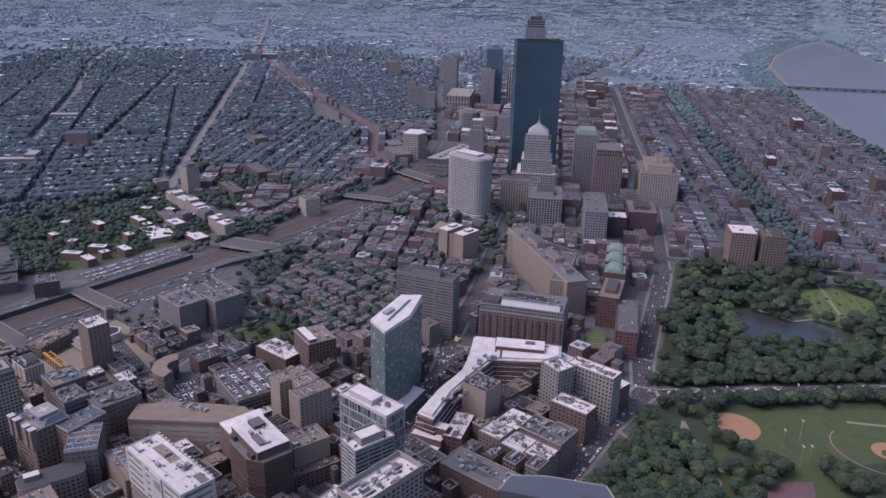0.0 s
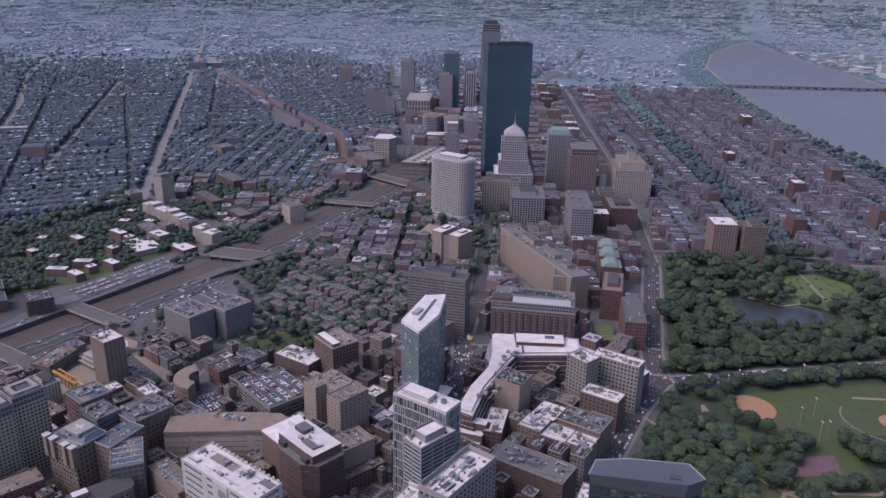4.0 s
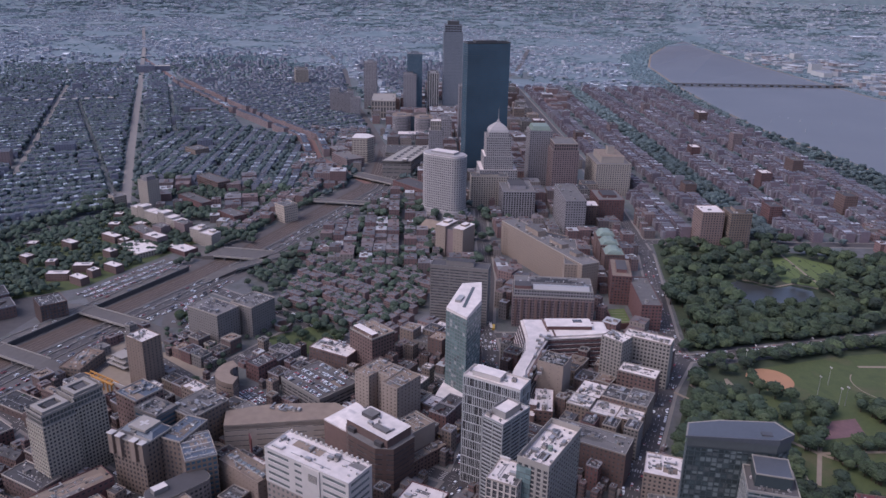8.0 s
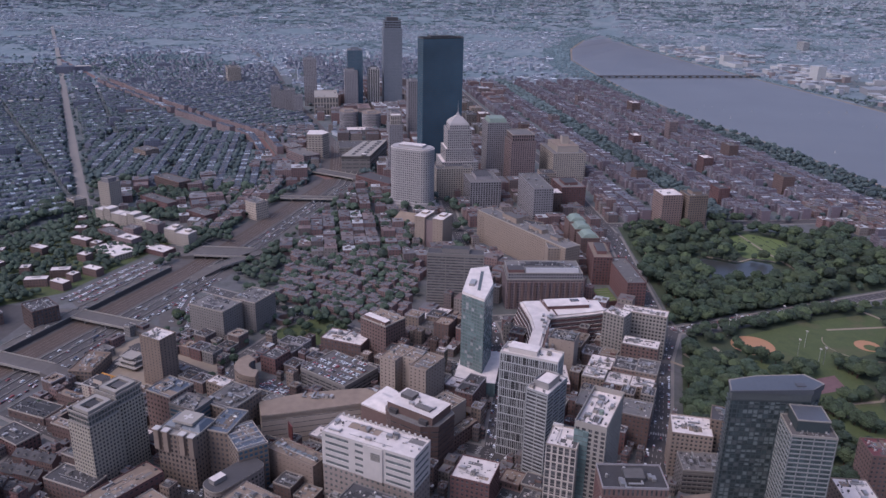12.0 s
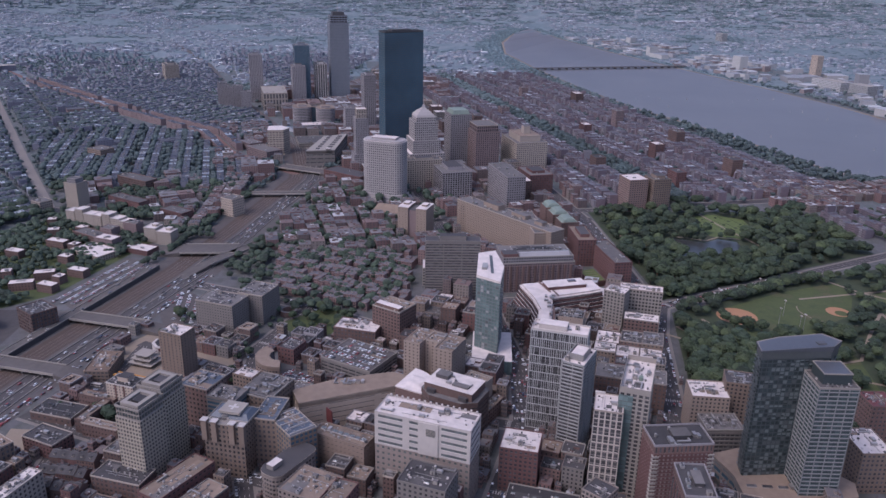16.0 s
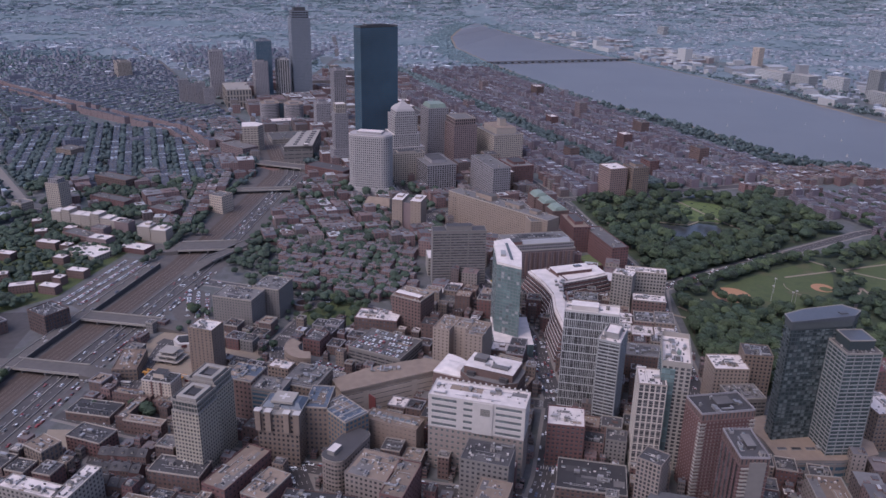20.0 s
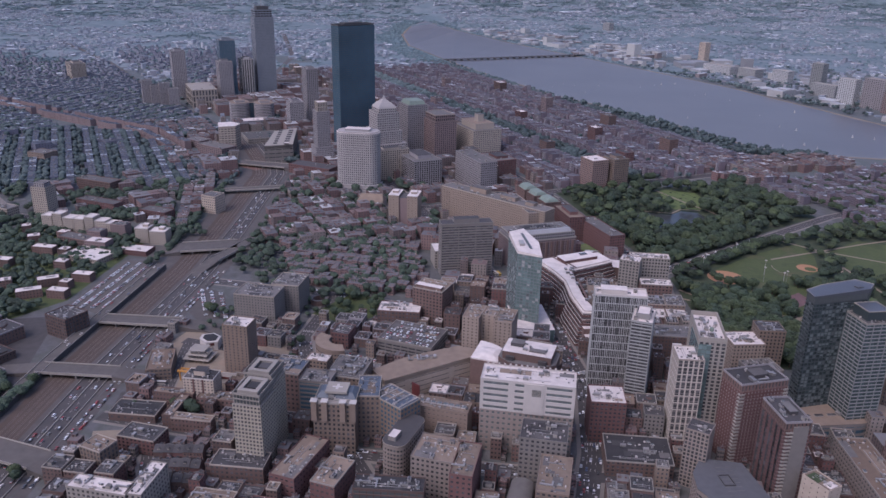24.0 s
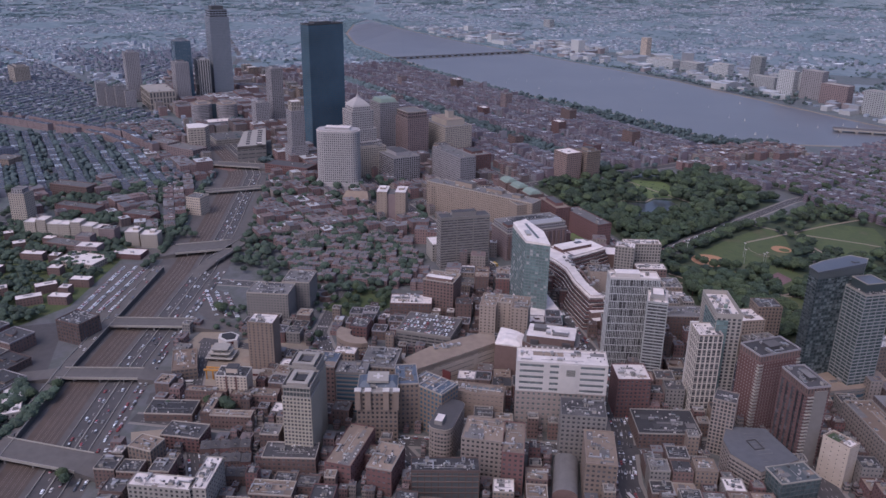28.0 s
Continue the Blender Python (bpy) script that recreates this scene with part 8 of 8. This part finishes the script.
# Small brick houses of the old quarter.
hr = random.Random(21)
for r in range(13):
    for i in range(26):
        u, v = i * 7.0 + (i // (6 + r % 4)) * 7 + r * 3, r * 18 + (r % 2) * -4 + hr.uniform(-1.5, 1.5)
        if hr.random() < 0.14:
            continue
        a = radians(70)
        x, y = -135 + v * 1.0 + u * 0.34, -170 + u * 0.94 + v * 0.05
        if not is_free(x, y, 4) or not (-140 < x < 150 and -190 < y < 25):
            continue
        h = hr.uniform(8.5, 11)
        bx = Boxes()
        p = bx.box(0, 0, 0, h, 6.8, 10, 0)
        bx.panes(p, 0.8, h - 0.4, 3, 3)
        bx.box(hr.choice((-2.6, 2.6)), hr.uniform(-3, 3), h, h + 1.8, 1.0, 0.7, 0, 0, 0)
        bx.box(hr.uniform(-1, 1), hr.uniform(-2, 2), h, h + 1.0, 1.6, 1.4, 0, 0, 1)
        ob = bx.done("brick_house", ["row_walls", "row_roofs", "glass_dark"], "small old brick row house with slate roof", "house")
        del ob["kind"]
        tagged(ob, group="old quarter houses").matrix_basis = pose(x, y, 0, 0, 0, 70 + hr.uniform(-3, 3))

# ---- cars, buses and boats ----
def car_mesh(color, length=4.5, width=1.85):
    g = Geo().box(0, 0, 0.35, 0.95, length, width, 0, 0)
    for sx in (-1, 1):
        for sy in (-1, 1):
            g.box(sx * length * 0.31, sy * (width / 2 - 0.1), 0, 0.62, 0.62, 0.24, 0, 2)
    cabin = Geo().taper(-0.15, 0, 0.95, 1.45, length * 0.55, width * 0.92, length * 0.38, width * 0.8, 0, 1).box(-0.15, 0, 1.44, 1.5, length * 0.36, width * 0.78, 0, 0)
    return g.mesh("car", [color, "glass_dark", "dark_metal"]), cabin.mesh("cabin", [color, "glass_dark"])


CARS = [("white", car_mesh("car_white")), ("silver grey", car_mesh("car_grey")), ("black", car_mesh("car_black")), ("red", car_mesh("car_red")), ("blue", car_mesh("car_blue")), ("white", car_mesh("car_white"))]
cr = random.Random(5)
PARKED = []
CAR_LIMIT = [150]


def car(x, y, ang, z=0.12, where="driving on the street", group="cars on the streets", single=True):
    if not single or CAR_LIMIT[0] <= 0:
        PARKED.append((x, y, z, radians(ang)))
        return
    CAR_LIMIT[0] -= 1
    word, me = cr.choice(CARS)
    ob = tagged(new("car", me[0]), word + " car " + where, "car", group)
    ob.matrix_basis = pose(x, y, z, 0, 0, ang)
    part("cabin", me[1], ob)


def traffic(pts, step, lanes, where, z=0.14):
    for a, b in zip(pts, pts[1:]):
        length = math.dist(a, b)
        ang = math.degrees(math.atan2(b[1] - a[1], b[0] - a[0]))
        t = ((b[0] - a[0]) / length, (b[1] - a[1]) / length)
        for o in lanes:
            u = cr.uniform(3, step)
            while u < length - 3:
                car(a[0] + t[0] * u - t[1] * o, a[1] + t[1] * u + t[0] * o, ang + (180 if o > 0 else 0), z, where)
                u += step * cr.uniform(0.5, 1.6)


traffic(PIKE[:6], 90, (-10, -14, -20, -25), "driving on the motorway")
traffic(shifted(PIKE, -39)[1:4], 20, (-3, 3), "queueing beside the motorway")
traffic(shifted(PIKE, 37)[1:4], 40, (-3, 3), "on the frontage road", 5.32)
traffic([(560, 95), (500, 103), (432, 127), (330, 150), (225, 148), (115, 125), (60, 105)], 28, (-6, -2, 3, 6.5), "in heavy street traffic")
traffic([(430, 262), (288, 281), (138, 296), (70, 311), (16, 296), (-231, 262)], 36, (-7, -2, 3, 7), "on the street beside the park")
traffic([(70, 311), (-53, 515)], 14, (-4.6, 1.5, 4.6), "on the street between the parks")
traffic([(255, 285), (215, 150), (165, 30), (110, -80), (60, -236)], 34, (-4, 4), "on a side street")
traffic([(462, 120), (440, 20), (405, -110)], 30, (-4, 4), "on a side street")
for row in range(4):
    for i in range(52):
        if cr.random() < 0.85:
            f = i / 52
            x, y = 2 + f * 132, -296 - row * 14 - f * 34 + row * 2 * f
            car(x, y, 80, 0.14, "parked in the long car park", "cars in the car park", False)
for row in range(5):
    for i in range(14):
        if cr.random() < 0.75:
            u, v = -23 + i * 3.5, -18 + row * 9
            a = radians(63)
            car(249 + math.cos(a) * u - math.sin(a) * v, -2 + math.sin(a) * u + math.cos(a) * v, 63 + 90, 17.1, "parked on the deck roof", "cars on the parking deck", False)
for pts, lanes, step in (([(500, 103), (432, 127), (330, 150), (225, 148), (115, 125), (60, 105)], (-7, -4.2, 0.6, 4.6, 7.4), 15), ([(430, 262), (288, 281), (138, 296)], (-8, 8), 7), ([(335, 275), (330, 150)], (-4.5, 4.5), 7), ([(255, 285), (215, 150), (165, 30)], (-5.8, 5.8), 8), ([(462, 120), (440, 20), (405, -110)], (-5, 5), 8), ([(590, 0), (470, -42), (330, -95), (215, -110)], (-5.4, 5.4), 8), ([(480, -205), (345, -225)], (-4, 4), 9)):
    for a, b in zip(pts, pts[1:]):
        length = math.dist(a, b)
        t = ((b[0] - a[0]) / length, (b[1] - a[1]) / length)
        for o in lanes:
            u = cr.uniform(2, step)
            while u < length - 4:
                if cr.random() < 0.6:
                    car(a[0] + t[0] * u - t[1] * o, a[1] + t[1] * u + t[0] * o, math.degrees(math.atan2(t[1], t[0])), 0.14, "", "", False)
                u += step * cr.uniform(0.8, 1.3)
for row in range(3):
    for i in range(22):
        if cr.random() < 0.75:
            car(92 + i * 3.1 + row * 4, -233 + row * 11 + i * 0.75, 100, 0.14, "", "", False)
for row in range(3):
    for i in range(11):
        if cr.random() < 0.8:
            car(308 + row * 15, -257 + i * 3, 8, 0.14, "", "", False)
for row in range(5):
    for i in range(11):
        if cr.random() < 0.85:
            u, v = -15 + i * 3.0, -12 + row * 6
            car(273 + 0.5 * u - 0.866 * v, -59 + 0.866 * u + 0.5 * v, 150, 0.14, "", "", False)
for off, step in ((-36.5, 6.5), (-41.5, 7.5), (-10.5, 34), (-14.5, 38), (-20, 30), (-24.5, 26)):
    line = shifted(PIKE, off)[1:6]
    for a, b in zip(line, line[1:]):
        length = math.dist(a, b)
        t = ((b[0] - a[0]) / length, (b[1] - a[1]) / length)
        u = cr.uniform(0, step)
        while u < length - 3:
            if cr.random() < 0.75 and (off > -30 or a[0] > 60):
                car(a[0] + t[0] * u, a[1] + t[1] * u, math.degrees(math.atan2(t[1], t[0])), 0.16, "", "", False)
            u += step * cr.uniform(0.8, 1.4)
lot = Boxes()
for x, y, z, a in PARKED:
    lot.box(x, y, z + 0.3, z + 0.95, 4.4, 1.8, a, 0, 0)
    lot.box(x - 0.15, y, z + 0.95, z + 1.45, 2.4, 1.6, a, 1, 0)
mix_mat("car_paints", [(0.7, 0.7, 0.7), (0.03, 0.03, 0.032), (0.3, 0.31, 0.32), (0.5, 0.5, 0.5), (0.25, 0.03, 0.03), (0.06, 0.062, 0.075), (0.65, 0.65, 0.64)], 0.3, 0.4, True)
lot.done("parked_cars", ["car_paints", "glass_dark"], "parked and queueing cars in many colours", "cars")
bus = Geo().box(0, 0, 0.4, 3.1, 11, 2.6, 0, 0).box(0, 0, 1.5, 2.5, 11.06, 2.66, 0, 1).mesh("bus", ["car_white", "glass_dark"])
for x, y, a in ((300, -232, 80), (60, 112, 200), (330, -222, 170), (520, 98, 190)):
    tagged(new("bus", bus), "long white city bus on the street", "bus").matrix_basis = pose(x, y, 0.1, 0, 0, a)
boat = Geo().taper(0, 0, 0.2, 0.8, 3, 1.2, 4.6, 1.7, 0, 0).taper(0, 0, 0.8, 6.5, 2.6, 0.2, 0.3, 0.1, 0, 0).mesh("sailing_boat", ["boat_white"])
for k in range(28):
    x = cr.uniform(-1500, -560)
    lo, hi = bank_y(SOUTH_BANK, x), bank_y(NORTH_BANK, x)
    if lo and hi and hi - lo > 120:
        y = cr.uniform(lo + 60, hi - 60)
        tagged(new("sailing_boat", boat), "small white sailing boat on the river", "boat", "sailing boats").matrix_basis = pose(x, y, 0.0, 0, 0, cr.uniform(0, 360))

# Floodlight masts of the ball fields, a school bus and a steel frame by the street.
MAST = Geo().cyl(0, 0, 0, 19, 0.28, 7, 0, 0, 0.16).mesh("floodlight_mast", ["steel"])
HEAD = Geo().box(0, 0, 18.4, 19.6, 2.6, 0.5).mesh("lamp_head", ["white_panel"])
for x, y in [(67, 371), (53, 380), (102, 433), (116, 454), (17, 437), (80, 445), (120, 448)]:
    ob = tagged(new("floodlight_mast", MAST), "tall pale floodlight mast beside the ball field", "mast", "floodlight masts")
    ob.matrix_basis = pose(x, y, 0.2, 0, 0, 40)
    part("lamp_head", HEAD, ob)
school = Geo().box(0, 0, 0.5, 3.0, 10, 2.5, 0, 0).box(0, 0, 1.6, 2.5, 10.06, 2.56, 0, 1).mesh("school_bus", ["bus_yellow", "glass_dark"])
tagged(new("school_bus", school), "yellow school bus parked on the street", "bus").matrix_basis = pose(61, 115, 0.2, 0, 0, 12)
b = thing("steel_frame", 282, 126, 62, "yellow steel frame of a building under construction", "building site")
for k in range(3):
    for q in range(3):
        part("column", shared("frame_column", lambda: Geo().box(0, 0, 0, 11, 0.6, 0.6).mesh("column", ["yellow_steel"])), b, "", (-6 + 6 * k, -8 + 8 * q, 0))
for k in range(3):
    part("floor_deck", shared("frame_deck", lambda: Geo().box(0, 0, 0, 0.5, 14, 18, 0, 0, 0, True).mesh("floor_deck", ["tan_roof"])), b, "", (0, 0, 3.2 + 3.6 * k))
